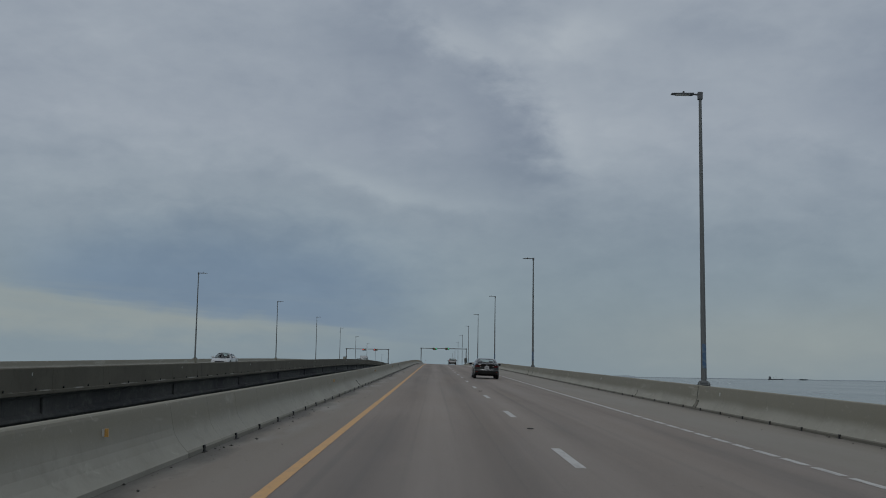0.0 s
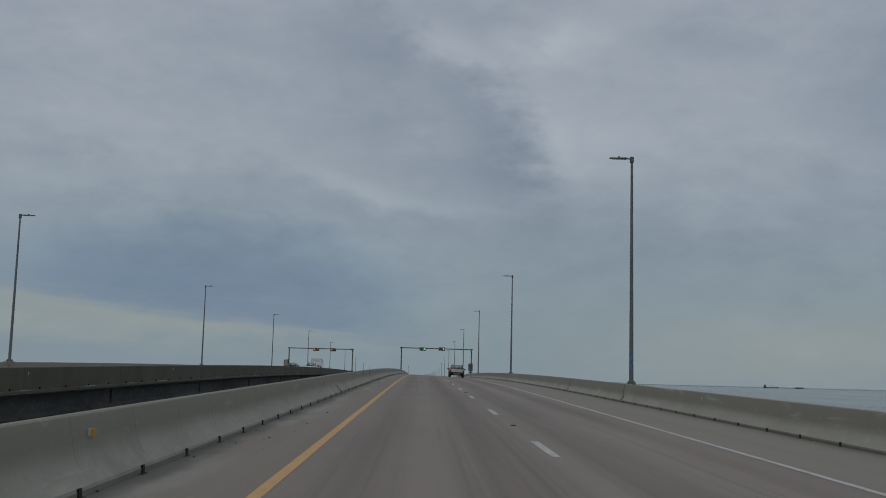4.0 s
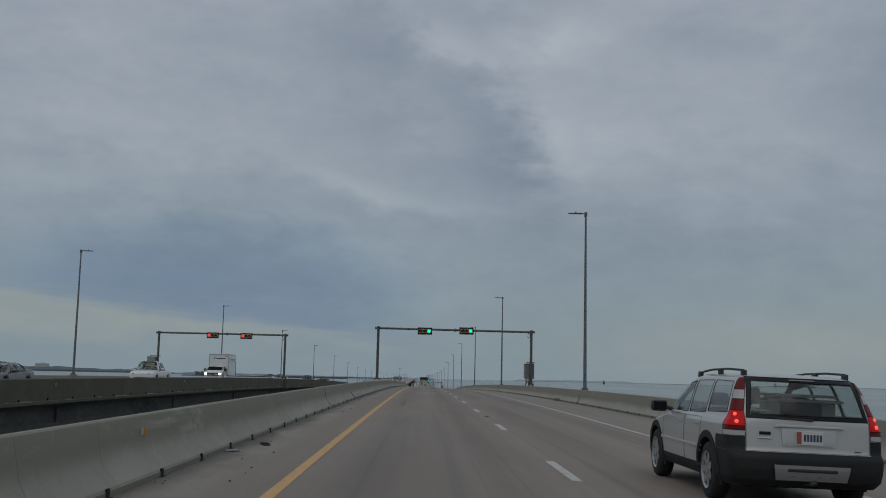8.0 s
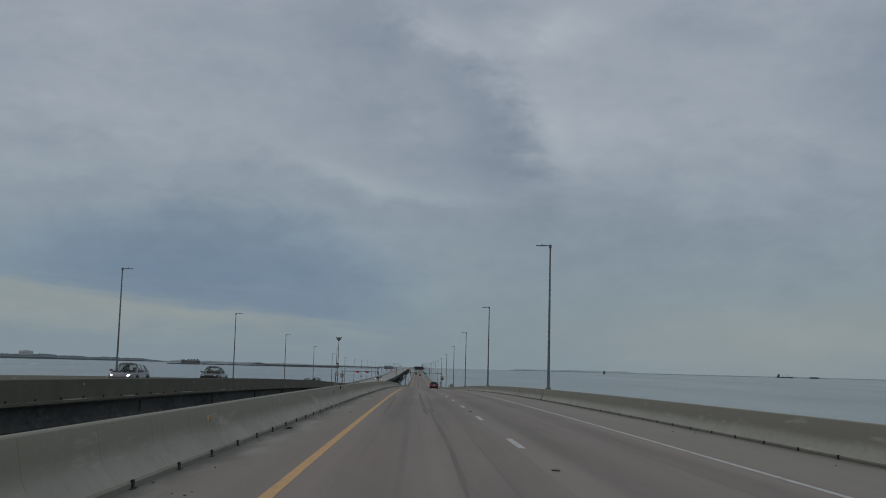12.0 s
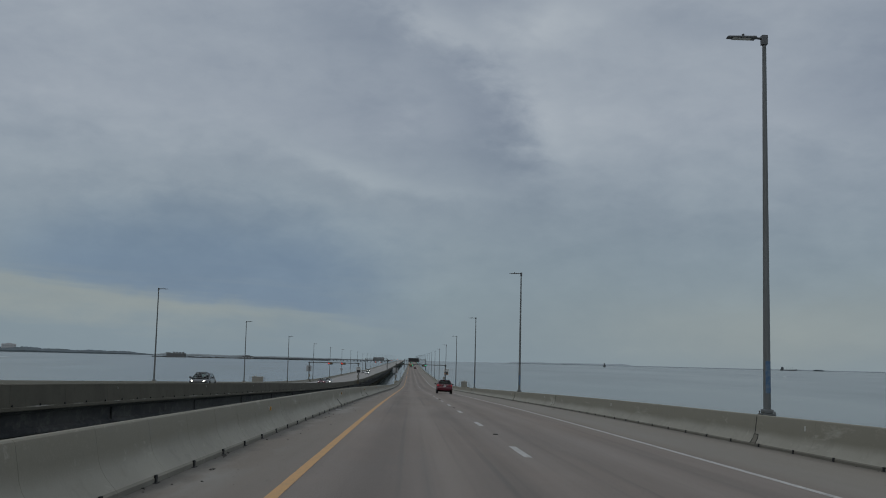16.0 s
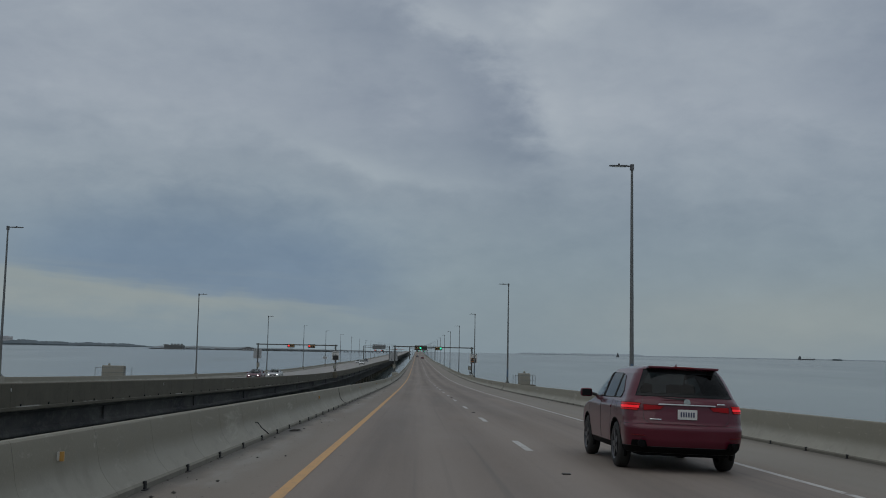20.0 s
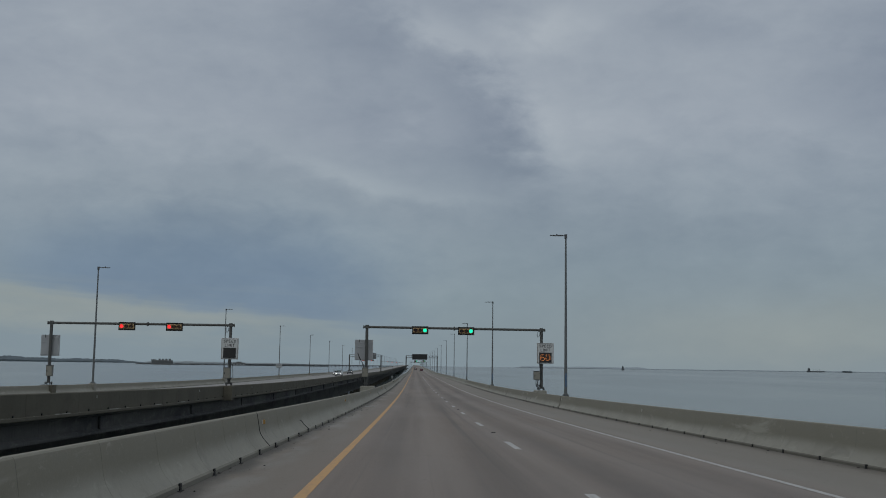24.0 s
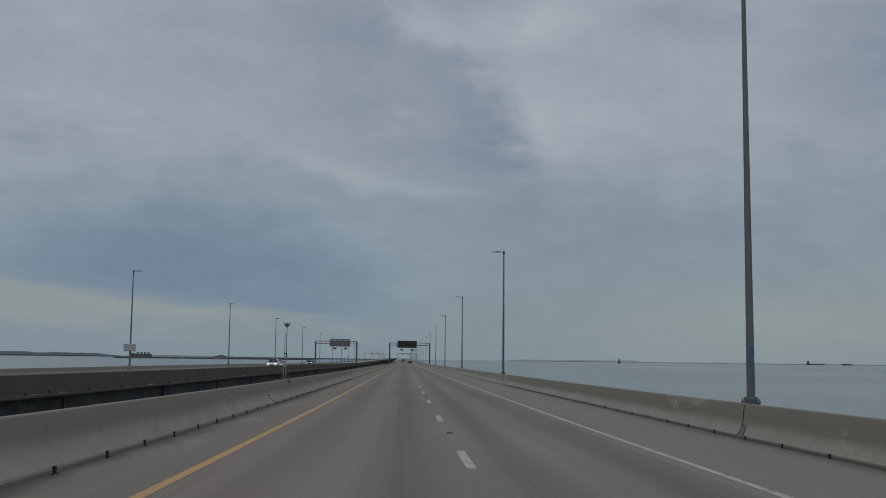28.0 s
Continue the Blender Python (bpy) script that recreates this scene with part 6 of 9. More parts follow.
P_GREY = car_paint("grey_car_paint", (0.10, 0.105, 0.11), 0.3)
P_LIGHT = car_paint("light_silver_paint", (0.45, 0.46, 0.46), 0.3)

ROWS = [(0.84, 0.0), (0.93, 0.035), (0.975, 0.13), (0.995, 0.28), (1.0, 0.46), (0.995, 0.62), (0.975, 0.78), (0.945, 0.89), (0.90, 0.955), (0.82, 0.99), (0.50, 1.008), (0.0, 1.014)]


class Car:
    def __init__(self, name, label, category, spec, paint, m, group=""):
        self.s = spec
        self.paint = paint
        self.ob = thing(name, label, category, group, m=m)
        s = spec
        self.L, self.W = s["L"], s["W"]
        self.R = s["R"]
        self.yr = -self.L / 2 + s["rear"]
        self.yf = self.yr + s["base"]
        self.low0, self.top, self.hw0 = curve(s["low"]), curve(s["top"]), curve(s["hw"])
        self.inset = curve(s["inset"])
        self.ahead = curve(s["nose"])
        self.build()

    # --- surfaces
    def low(self, y):
        z = self.low0(y)
        for c in (self.yr, self.yf):
            d = abs(y - c)
            r = self.R + 0.065
            if d < r:
                z = max(z, self.R + math.sqrt(r * r - d * d) - 0.01)
        return z

    def hw(self, y):
        return self.hw0(y) * self.W / 2

    def skin(self, y, fx, fz, out=0.0):
        """A point of the right-hand side of the lower body."""
        lo, hi = self.low(y), self.top(y)
        z = lo + fz * (hi - lo)
        x = fx * self.hw(y) + out
        d0, d1 = y + self.L / 2, self.L / 2 - y
        if d0 < 0.6:
            y = y + self.inset(z) * (1 - d0 / 0.6)
        if d1 < 0.9:
            y = y - self.ahead(z) * (1 - d1 / 0.9)
        return x, y, z

    def ys(self):
        h = self.L / 2
        ys = [-h, -h + 0.012, -h + 0.035, -h + 0.075, -h + 0.13, -h + 0.20, -h + 0.30]
        y = -h + 0.38
        while y < h - 0.40:
            ys.append(y)
            y += 0.055
        return ys + [h - 0.36, h - 0.28, h - 0.20, h - 0.13, h - 0.075, h - 0.035, h - 0.012, h]

    def corner(self, y):
        """Rounding of the plan at both ends."""
        d0, d1 = y + self.L / 2, self.L / 2 - y
        k = 1.0
        if d0 < 0.22:
            k -= self.s.get("round", 0.10) * (1 - math.sqrt(max(0, 1 - (1 - d0 / 0.22) ** 2)))
        if d1 < 0.40:
            k -= 0.26 * (1 - math.sqrt(max(0, 1 - (1 - d1 / 0.40) ** 2)))
        return k

    def strip(self, rows, out=0.0, caps=True, ys=None):
        bm = bmesh.new()
        ys = ys or self.ys()
        grid = []
        for y in ys:
            k = self.corner(y)
            line = []
            for fx, fz in rows:
                x, yy, z = self.skin(y, fx, fz)
                x *= k
                if out and y < -self.L / 2 + 0.1:
                    yy -= out
                if out and y > self.L / 2 - 0.1:
                    yy += out
                line.append((x + (out if fx > 0 else 0), yy, z))
            grid.append(line)
        right = [[bm.verts.new(p) for p in line] for line in grid]
        left = [[(right[i][j] if rows[j][0] == 0 else bm.verts.new((-p[0], p[1], p[2]))) for j, p in enumerate(line)] for i, line in enumerate(grid)]
        n = len(rows)
        for i in range(len(ys) - 1):
            for j in range(n - 1):
                fs = [bm.faces.new((right[i][j], right[i + 1][j], right[i + 1][j + 1], right[i][j + 1])), bm.faces.new((left[i][j], left[i][j + 1], left[i + 1][j + 1], left[i + 1][j]))]
                if rows[j][0] <= 0.90 and rows[j][1] > 0.9 and self.s["cab"][0] + 0.05 < ys[i] < self.s["cab"][3] - 0.12:
                    for f in fs:
                        f.material_index = 1
        if caps:
            for i, flip in ((0, False), (len(ys) - 1, True)):
                for j in range(n - 1):
                    q = [right[i][j], right[i][j + 1], left[i][j + 1], left[i][j]]
                    q = list(dict.fromkeys(q))
                    if len(q) > 2:
                        bm.faces.new(q if not flip else list(reversed(q)))
        bmesh.ops.recalc_face_normals(bm, faces=bm.faces)
        return bm

    # --- cabin
    def cab(self, y):
        """Base half width, base height, top half width, top height at y."""
        s = self.s
        r0, r1, f1, f0 = s["cab"]
        zb = self.top(y) - 0.015
        hb = self.hw(y) * 0.925
        zr = s["roof"](y)
        if y < r1:
            t = max(0.0, (y - r0) / (r1 - r0))
            t = 1 - (1 - t) ** s.get("rake", 1.35)
        elif y > f1:
            t = max(0.0, (f0 - y) / (f0 - f1))
            t = 1 - (1 - t) ** 1.25
        else:
            t = 1.0
        h = (zr - zb) * t
        ht = hb + (s["roofhw"] * self.W / 2 - hb) * t
        return hb, zb, ht, zb + h, h

    def cab_side(self, y, v):
        hb, zb, ht, zt, h = self.cab(y)
        ze = zt - 0.07 * min(1, h / 0.15)
        return hb + (ht - hb) * (v ** 1.25), zb + (ze - zb) * v

    def cab_top(self, y, u):
        """u from -1 to 1 across the top."""
        hb, zb, ht, zt, h = self.cab(y)
        z = zt + 0.02 * min(1, h / 0.3) - (0.085 * min(1, h / 0.15)) * abs(u) ** 3.2
        return u * ht, z

    def cabin(self):
        r0, r1, f1, f0 = self.s["cab"]
        ys = [r0 + (r1 - r0) * i / 20 for i in range(20)] + [r1 + (f1 - r1) * i / 34 for i in range(34)] + [f1 + (f0 - f1) * i / 20 for i in range(21)]
        bm = bmesh.new()
        vs = (0, 0.09, 0.3, 0.6, 0.80, 0.91, 0.97)
        us = [0.97, 0.93, 0.88, 0.82, 0.7, 0.5, 0.25, 0.0]
        ra, rb, ka, kb = self.s["rearglass"]
        rings, marks = [], []
        for y in ys:
            pts = [self.cab_side(y, v) for v in vs] + [self.cab_top(y, u) for u in us[1:]]
            row = [bm.verts.new((x, y, z)) for x, z in pts]
            row += [bm.verts.new((-x, y, z)) for x, z in reversed(pts[:-1])]
            rings.append(row)
        n = len(rings[0])
        ns, nt = len(vs), len(us) - 1

        def opening(ym, k):
            k = min(k, n - 2 - k)
            if k < ns - 1:
                v = (vs[k] + vs[k + 1]) / 2
                return 0.08 < v < 0.92 and any(ya + l0 * v + 0.03 < ym < yb + l1 * v - 0.03 for ya, yb, l0, l1 in self.s["windows"])
            j = k - (ns - 1)
            if j == 0:
                return False
            u = (us[j] + us[j + 1]) / 2
            if ra + 0.02 < ym < rb - 0.02:
                return u < ka + (kb - ka) * (ym - ra) / (rb - ra) - 0.02
            if f1 + 0.06 < ym < f0 - 0.07:
                return u < 0.86
            return False

        for i, (a, b) in enumerate(zip(rings, rings[1:])):
            ym = (ys[i] + ys[i + 1]) / 2
            for k in range(n - 1):
                if not opening(ym, k):
                    bm.faces.new((a[k], b[k], b[k + 1], a[k + 1]))
        bmesh.ops.recalc_face_normals(bm, faces=bm.faces)
        return bm

    def seats(self):
        zb = self.top(-0.2)
        for y in (0.05, -0.95):
            for x in (-0.37, 0.37):
                bm = bmesh.new()
                box(bm, x - 0.23, x + 0.23, y - 0.10, y + 0.10, zb - 0.25, zb + 0.10, 0.06)
                st = part("seat_back", bm, M_SEAT, self.ob, smooth=True)
                bm = bmesh.new()
                box(bm, x - 0.13, x + 0.13, y - 0.07, y + 0.05, zb + 0.13, zb + 0.30, 0.05)
                part("headrest", bm, M_SEAT, st, smooth=True)

    def seal(self, grid):
        """A thin black rim round a pane, from its grid of points."""
        rim = [p for p in grid[0]] + [r[-1] for r in grid[1:]] + [p for p in reversed(grid[-1][:-1])] + [r[0] for r in reversed(grid[1:-1])]
        bm = bmesh.new()
        sweep(bm, rim + [rim[0]], 0.011, 5)
        return bm

    def side_glass(self, ya, yb, v0, v1, side, lean0=0.0, lean1=0.0):
        bm = bmesh.new()
        n, grid = 8, []
        for i in range(n + 1):
            row = []
            for j in range(5):
                v = v0 + (v1 - v0) * j / 4
                t = i / n
                y = (ya + lean0 * v) * (1 - t) + (yb + lean1 * v) * t
                x, z = self.cab_side(y, v)
                row.append(bm.verts.new((side * (x + 0.006), y, z + 0.003)))
            grid.append(row)
        self.rim = self.seal([[v.co.copy() for v in row] for row in grid])
        for a, b in zip(grid, grid[1:]):
            for j in range(4):
                bm.faces.new((a[j], b[j], b[j + 1], a[j + 1]) if side > 0 else (a[j], a[j + 1], b[j + 1], b[j]))
        return bm

    def end_glass(self, ya, yb, ua, ub, rear, out=0.008):
        bm = bmesh.new()
        grid, n = [], 10
        for i in range(n + 1):
            y = ya + (yb - ya) * i / n
            k = ua + (ub - ua) * i / n
            row = []
            dz = self.cab(y + 0.02)[3] - self.cab(y - 0.02)[3]
            nv = Vector((0, -dz, 0.04)).normalized() * out
            for j in range(13):
                x, z = self.cab_top(y, k * (j / 6 - 1))
                row.append(bm.verts.new((x, y + nv.y, z + nv.z)))
            grid.append(row)
        self.rim = self.seal([[v.co.copy() for v in row] for row in grid])
        self.border = bmesh.new()
        keep = {}
        for i in range(n):
            for j in range(12):
                if i in (0, n - 1) or j in (0, 11):
                    quad = []
                    for p, q in ((i, j), (i, j + 1), (i + 1, j + 1), (i + 1, j)):
                        if (p, q) not in keep:
                            keep[p, q] = self.border.verts.new(grid[p][q].co + Vector((0, -0.003 if rear else 0.003, 0.002)))
                        quad.append(keep[p, q])
                    self.border.faces.new(quad)
        for a, b in zip(grid, grid[1:]):
            for j in range(12):
                bm.faces.new((a[j], a[j + 1], b[j + 1], b[j]))
        bmesh.ops.recalc_face_normals(bm, faces=bm.faces)
        return bm

    # --- rear and front fittings
    def half(self, z, front=False):
        y = self.L / 2 if front else -self.L / 2
        lo, hi = self.low(y), self.top(y)
        f = min(1.0, max(0.0, (z - lo) / (hi - lo)))
        fx = ROWS[-1][0]
        for (xa, za), (xb, zb) in zip(ROWS, ROWS[1:]):
            if za <= f <= zb:
                fx = xa + (xb - xa) * (f - za) / (zb - za)
                break
        return max(fx, 0.8) * self.hw(y)

    def end_point(self, x, z, out, front=False):
        """A point on the rear (or front) face; past the corner, x runs on along the side."""
        h, sg = self.half(z, front), (1 if x >= 0 else -1)
        r, reach, fade = (0.26, 0.40, 0.9) if front else (self.s.get("round", 0.10), 0.22, 0.6)
        x = abs(x)
        if x > h:
            px, d, ang = h, reach + (x - h), math.pi / 2
        else:
            c = min(1.0, (1 - x / h) / r)
            d = reach * (1 - math.sqrt(max(0.0, 1 - (1 - c) ** 2)))
            px, ang = x, (1 - c) ** 1.2 * math.pi / 2 * 0.8
        pull = (self.ahead if front else self.inset)(z) * max(0.0, 1 - d / fade)
        yy = (self.L / 2 - d - pull) if front else (-self.L / 2 + d + pull)
        ye = self.L / 2 if front else -self.L / 2
        px *= self.hw(ye - d if front else ye + d) / self.hw(ye)
        px += out * math.sin(ang)
        yy += out * math.cos(ang) * (1 if front else -1)
        return sg * px, yy, z

    def tail(self, pts, depth=0.02, out=0.012, front=False):
        """A raised panel on the rear (or front) skin from (x, z) corners, bottom edge first."""
        if len(pts) == 5:
            pts = [pts[0], pts[1], pts[3], pts[4]]
        elif len(pts) == 6:
            pts = [pts[0], pts[1], pts[3], pts[4]]
        bm = bmesh.new()
        nv = 4
        (x0, z0), (x1, z1), (x2, z2), (x3, z3) = pts
        # extra columns where the skin turns the corner
        cols = {i / 14 for i in range(15)}
        h = self.half((z0 + z2) / 2, front)
        r = 0.26 if front else self.s.get("round", 0.10)
        for k in range(9):
            xk = h * (1 - r * (1 - math.sin(radians(11.25 * k))))
            for xx in (-xk, xk):
                u = (xx - x0) / (x1 - x0) if abs(x1 - x0) > 1e-6 else -1
                if 0 < u < 1:
                    cols.add(u)
        cols = sorted(cols)
        nu = len(cols) - 1
        a, b = [], []
        for i in range(nu + 1):
            u = cols[i]
            ra, rb = [], []
            for j in range(nv + 1):
                v = j / nv
                x = (x0 * (1 - u) + x1 * u) * (1 - v) + (x3 * (1 - u) + x2 * u) * v
                z = (z0 * (1 - u) + z1 * u) * (1 - v) + (z3 * (1 - u) + z2 * u) * v
                edge = i in (0, nu) or j in (0, nv)
                ra.append(bm.verts.new(self.end_point(x, z, out - (0.004 if edge else 0.0), front)))
                rb.append(bm.verts.new(self.end_point(x, z, out - depth, front)) if edge else None)
            a.append(ra)
            b.append(rb)
        for i in range(nu):
            for j in range(nv):
                bm.faces.new((a[i][j], a[i + 1][j], a[i + 1][j + 1], a[i][j + 1]))
        for i in range(nu):
            for j in (0, nv):
                bm.faces.new((a[i][j], a[i + 1][j], b[i + 1][j], b[i][j]))
        for j in range(nv):
            for i in (0, nu):
                bm.faces.new((a[i][j], a[i][j + 1], b[i][j + 1], b[i][j]))
        bmesh.ops.recalc_face_normals(bm, faces=bm.faces)
        return bm

    def wheel(self, y, side, rim_mat):
        R, w = self.R, 0.225
        x0 = side * (self.W / 2 - 0.125)
        bm = bmesh.new()
        prof = [(R * 0.64, -w / 2 + 0.01), (R * 0.80, -w / 2), (R * 0.95, -w / 2 + 0.02), (R, -w / 2 + 0.055), (R, w / 2 - 0.055), (R * 0.95, w / 2 - 0.02), (R * 0.80, w / 2), (R * 0.64, w / 2 - 0.01)]
        seg, rings = 28, []
        for k in range(seg):
            a = 6.28319 * k / seg
            rings.append([bm.verts.new((px, r * math.cos(a), r * math.sin(a))) for r, px in prof])
        for k in range(seg):
            a, b = rings[k], rings[(k + 1) % seg]
            for j in range(len(prof) - 1):
                bm.faces.new((a[j], a[j + 1], b[j + 1], b[j]))
        bmesh.ops.recalc_face_normals(bm, faces=bm.faces)
        wh = part("wheel", bm, M_TYRE, self.ob, "black rubber tyre on an alloy rim", pose(x0, y, R), True, 50)
        bm = bmesh.new()
        tube(bm, (-0.05 * side, 0, 0), (0.02 * side, 0, 0), R * 0.60, seg=24)
        part("wheel_back", bm, M_BLACK, wh)
        bm = bmesh.new()
        rr = R * 0.655
        ring_a = [bm.verts.new((side * 0.112, rr * math.cos(0.2244 * k), rr * math.sin(0.2244 * k))) for k in range(28)]
        ring_b = [bm.verts.new((side * 0.095, rr * 0.88 * math.cos(0.2244 * k), rr * 0.88 * math.sin(0.2244 * k))) for k in range(28)]
        ring_c = [bm.verts.new((side * 0.02, rr * 0.86 * math.cos(0.2244 * k), rr * 0.86 * math.sin(0.2244 * k))) for k in range(28)]
        for k in range(28):
            j = (k + 1) % 28
            bm.faces.new((ring_a[k], ring_a[j], ring_b[j], ring_b[k]))
            bm.faces.new((ring_b[k], ring_b[j], ring_c[j], ring_c[k]))
        for k in range(self.s.get("spokes", 5)):
            a = 6.28319 * k / self.s.get("spokes", 5)
            c, sn = math.cos(a), math.sin(a)
            q = []
            for rad, half in ((0.03, 0.05), (rr * 0.92, 0.032)):
                for sg in (-1, 1):
                    for dx in (0.06, 0.10):
                        q.append(bm.verts.new((side * dx, rad * c - sg * half * sn, rad * sn + sg * half * c)))
            for f in ((1, 3, 7, 5), (0, 1, 5, 4), (2, 6, 7, 3)):
                bm.faces.new([q[i] for i in f])
        tube(bm, (side * 0.05, 0, 0), (side * 0.108, 0, 0), 0.055, seg=12)
        bmesh.ops.recalc_face_normals(bm, faces=bm.faces)
        part("rim", bm, rim_mat, wh, "alloy rim", None, True, 30)

    def mirror(self, y, z, side, mat):
        x = side * (self.hw(y) * 0.93)
        bm = bmesh.new()
        tube(bm, (x, y, z - 0.02), (x + side * 0.12, y, z + 0.01), 0.03, 0.025, seg=8)
        part("mirror_arm", bm, M_PLASTIC, self.ob)
        bm = bmesh.new()
        box(bm, -0.11, 0.11, -0.06, 0.075, -0.078, 0.078, 0.045)
        mr = part("wing_mirror", bm, mat, self.ob, "door mirror housing", pose(x + side * 0.19, y, z + 0.02), True, 60)
        bm = bmesh.new()
        box(bm, -0.088, 0.088, -0.066, -0.058, -0.058, 0.058, 0.003)
        part("mirror_glass", bm, M_GLOSS, mr)

    def handle(self, y, side, z):
        hwz = self.hw(y) * 0.985
        bm = bmesh.new()
        box(bm, -0.012, 0.018, -0.10, 0.10, -0.018, 0.018, 0.008)
        part("door_handle", bm, self.s.get("handle", self.paint), self.ob, m=pose(side * (hwz + 0.008), y, z))

    def plate(self, z, w=0.31, h=0.155, red=False, front=False, y=None):
        y = (-self.L / 2 + self.inset(z) - 0.022) if y is None else y
        sg = -1
        if front:
            y, sg = self.L / 2 - self.ahead(z) + 0.022, 1
        bm = bmesh.new()
        box(bm, -w / 2, w / 2, -0.008, 0.008, -h / 2, h / 2, 0.004)
        pl = part("number_plate", bm, M_PLATE, self.ob, "white number plate with a plain bar", pose(0, y, z))
        bm = bmesh.new()
        for k in range(6):
            cx = (-0.10 if not red else -0.055) + k * (0.040 if not red else 0.036)
            box(bm, cx - 0.012, cx + 0.012, sg * 0.010 - 0.002, sg * 0.010 + 0.002, -0.038, 0.038)
        part("ink_bar", bm, M_PLATEINK, pl)
        if red:
            bm = bmesh.new()
            box(bm, -w / 2 + 0.005, -w / 2 + 0.06, -0.012, -0.009, -h / 2 + 0.01, h / 2 - 0.01)
            part("red_band", bm, M_PLATERED, pl)

    def build(self):
        s = self.s
        part("body", self.strip(ROWS), [self.paint, M_SEAT], self.ob, smooth=True, angle=38)
        part("cabin", self.cabin(), s.get("cabmat", self.paint), self.ob, smooth=True, angle=42)
        # floor pan, hung low and near-black to deepen the shade below; wheel housings
        bm = bmesh.new()
        box(bm, -self.W / 2 + 0.26, self.W / 2 - 0.26, -self.L / 2 + 0.26, self.L / 2 - 0.45, self.R * 0.66, 0.62, 0.04)
        part("floor_pan", bm, M_UNDER, self.ob)
        for y in (self.yr, self.yf):
            bm = bmesh.new()
            tube(bm, (-self.W / 2 + 0.10, y, self.R + 0.02), (self.W / 2 - 0.10, y, self.R + 0.02), self.R + 0.075, seg=20)
            bmesh.ops.delete(bm, geom=[v for v in bm.verts if v.co.z < self.R * 0.8], context="VERTS")
            part("wheel_housing", bm, M_BLACK, self.ob)
        if "clad" in s:
            rows = [r for r in ROWS if r[1] <= s["clad"]]
            part("cladding", self.strip(rows, 0.014, True), s.get("cladmat", M_PLASTIC), self.ob, "dark lower cladding", smooth=True, angle=38)
        for side in (-1, 1):
            for y in (self.yr, self.yf):
                self.wheel(y, side, s.get("rim", M_RIM))
            for (ya, yb, l0, l1) in s["windows"]:
                pane = part("side_window", self.side_glass(ya, yb, 0.07, 0.93, side, l0, l1), s.get("sideglass", M_GLASS) if ya < -0.35 else M_GLASS, self.ob, "tinted side window glass", smooth=True)
                part("window_seal", self.rim, M_GLOSS, pane, "black window seal", smooth=True)
            self.mirror(s["mirror"][0], s["mirror"][1], side, s.get("mirrormat", self.paint))
            for y, z in s["handles"]:
                self.handle(y, side, z)
        r0, r1, f1, f0 = s["cab"]
        ra, rb, ka, kb = s["rearglass"]
        pane = part("rear_window", self.end_glass(ra, rb, ka, kb, True), s.get("backglass", M_GLASS), self.ob, "tinted rear window glass", smooth=True)
        part("glass_border", self.border, M_GLOSS, pane, "black printed border", smooth=True)
        part("window_seal", self.rim, M_GLOSS, pane, "black window seal", smooth=True)
        pane = part("windscreen", self.end_glass(f1 + 0.04, f0 - 0.05, 0.90, 0.93, False), M_GLASS, self.ob, "windscreen glass", smooth=True)
        part("window_seal", self.rim, M_GLOSS, pane, "black window seal", smooth=True)
        self.seats()
        part("grille", self.tail([(-0.42, 0.42), (0.42, 0.42), (0.48, 0.66), (-0.48, 0.66)], front=True), M_BLACK, self.ob, "black front grille")
        zf = s.get("lampz", 0.68)
        for side in (-1, 1):
            lamp = self.tail([(side * 0.50, zf - 0.05), (side * 0.76, zf - 0.01), (side * 0.80, zf + 0.09), (side * 0.52, zf + 0.06)], front=True)
            part("headlamp", lamp, M_HEADLIT if s.get("lit") else M_CLEAR, self.ob, "lit headlamp" if s.get("lit") else "clear headlamp lens")
        part("lower_intake", self.tail([(-0.62, 0.27), (0.62, 0.27), (0.58, 0.37), (-0.58, 0.37)], front=True), M_PLASTIC, self.ob)
        if s.get("lit") is not None:
            self.plate(0.42, front=True)


def spec_sedan(**kw):
    L = 4.90
    s = dict(L=L, W=1.85, R=0.335, rear=1.08, base=2.82,
             low=[(-2.45, 0.36), (-2.2, 0.27), (-1.9, 0.22), (1.9, 0.20), (2.3, 0.22), (2.45, 0.28)],
             top=[(-2.45, 1.045), (-2.30, 1.065), (-1.9, 1.06), (-1.2, 1.02), (0.3, 0.955), (1.1, 0.93), (1.9, 0.86), (2.3, 0.76), (2.45, 0.66)],
             hw=[(-2.45, 0.955), (-2.0, 0.985), (-1.0, 1.0), (1.2, 0.995), (2.0, 0.97), (2.45, 0.93)],
             inset=[(0.2, 0.14), (0.33, 0.03), (0.42, 0.0), (0.60, 0.0), (0.66, 0.045), (0.80, 0.06), (0.95, 0.05), (1.05, 0.0)],
             nose=[(0.2, 0.10), (0.35, 0.0), (0.60, 0.02), (0.76, 0.16)],
             cab=(-1.98, -0.92, 0.28, 1.22), roofhw=0.63, roof=lambda y: 1.425 - 0.045 * (y + 0.25) ** 2, rake=1.25,
             windows=[(-1.22, -1.02, 0.02, 0.02), (-0.98, -0.13, 0.12, 0.02), (-0.07, 0.92, 0.02, -0.62)],
             rearglass=(-1.90, -1.0, 0.90, 0.84), mirror=(0.62, 1.0), handles=[(-0.80, 0.86), (0.12, 0.84)], round=0.12, lampz=0.64)
    s.update(kw)
    return s


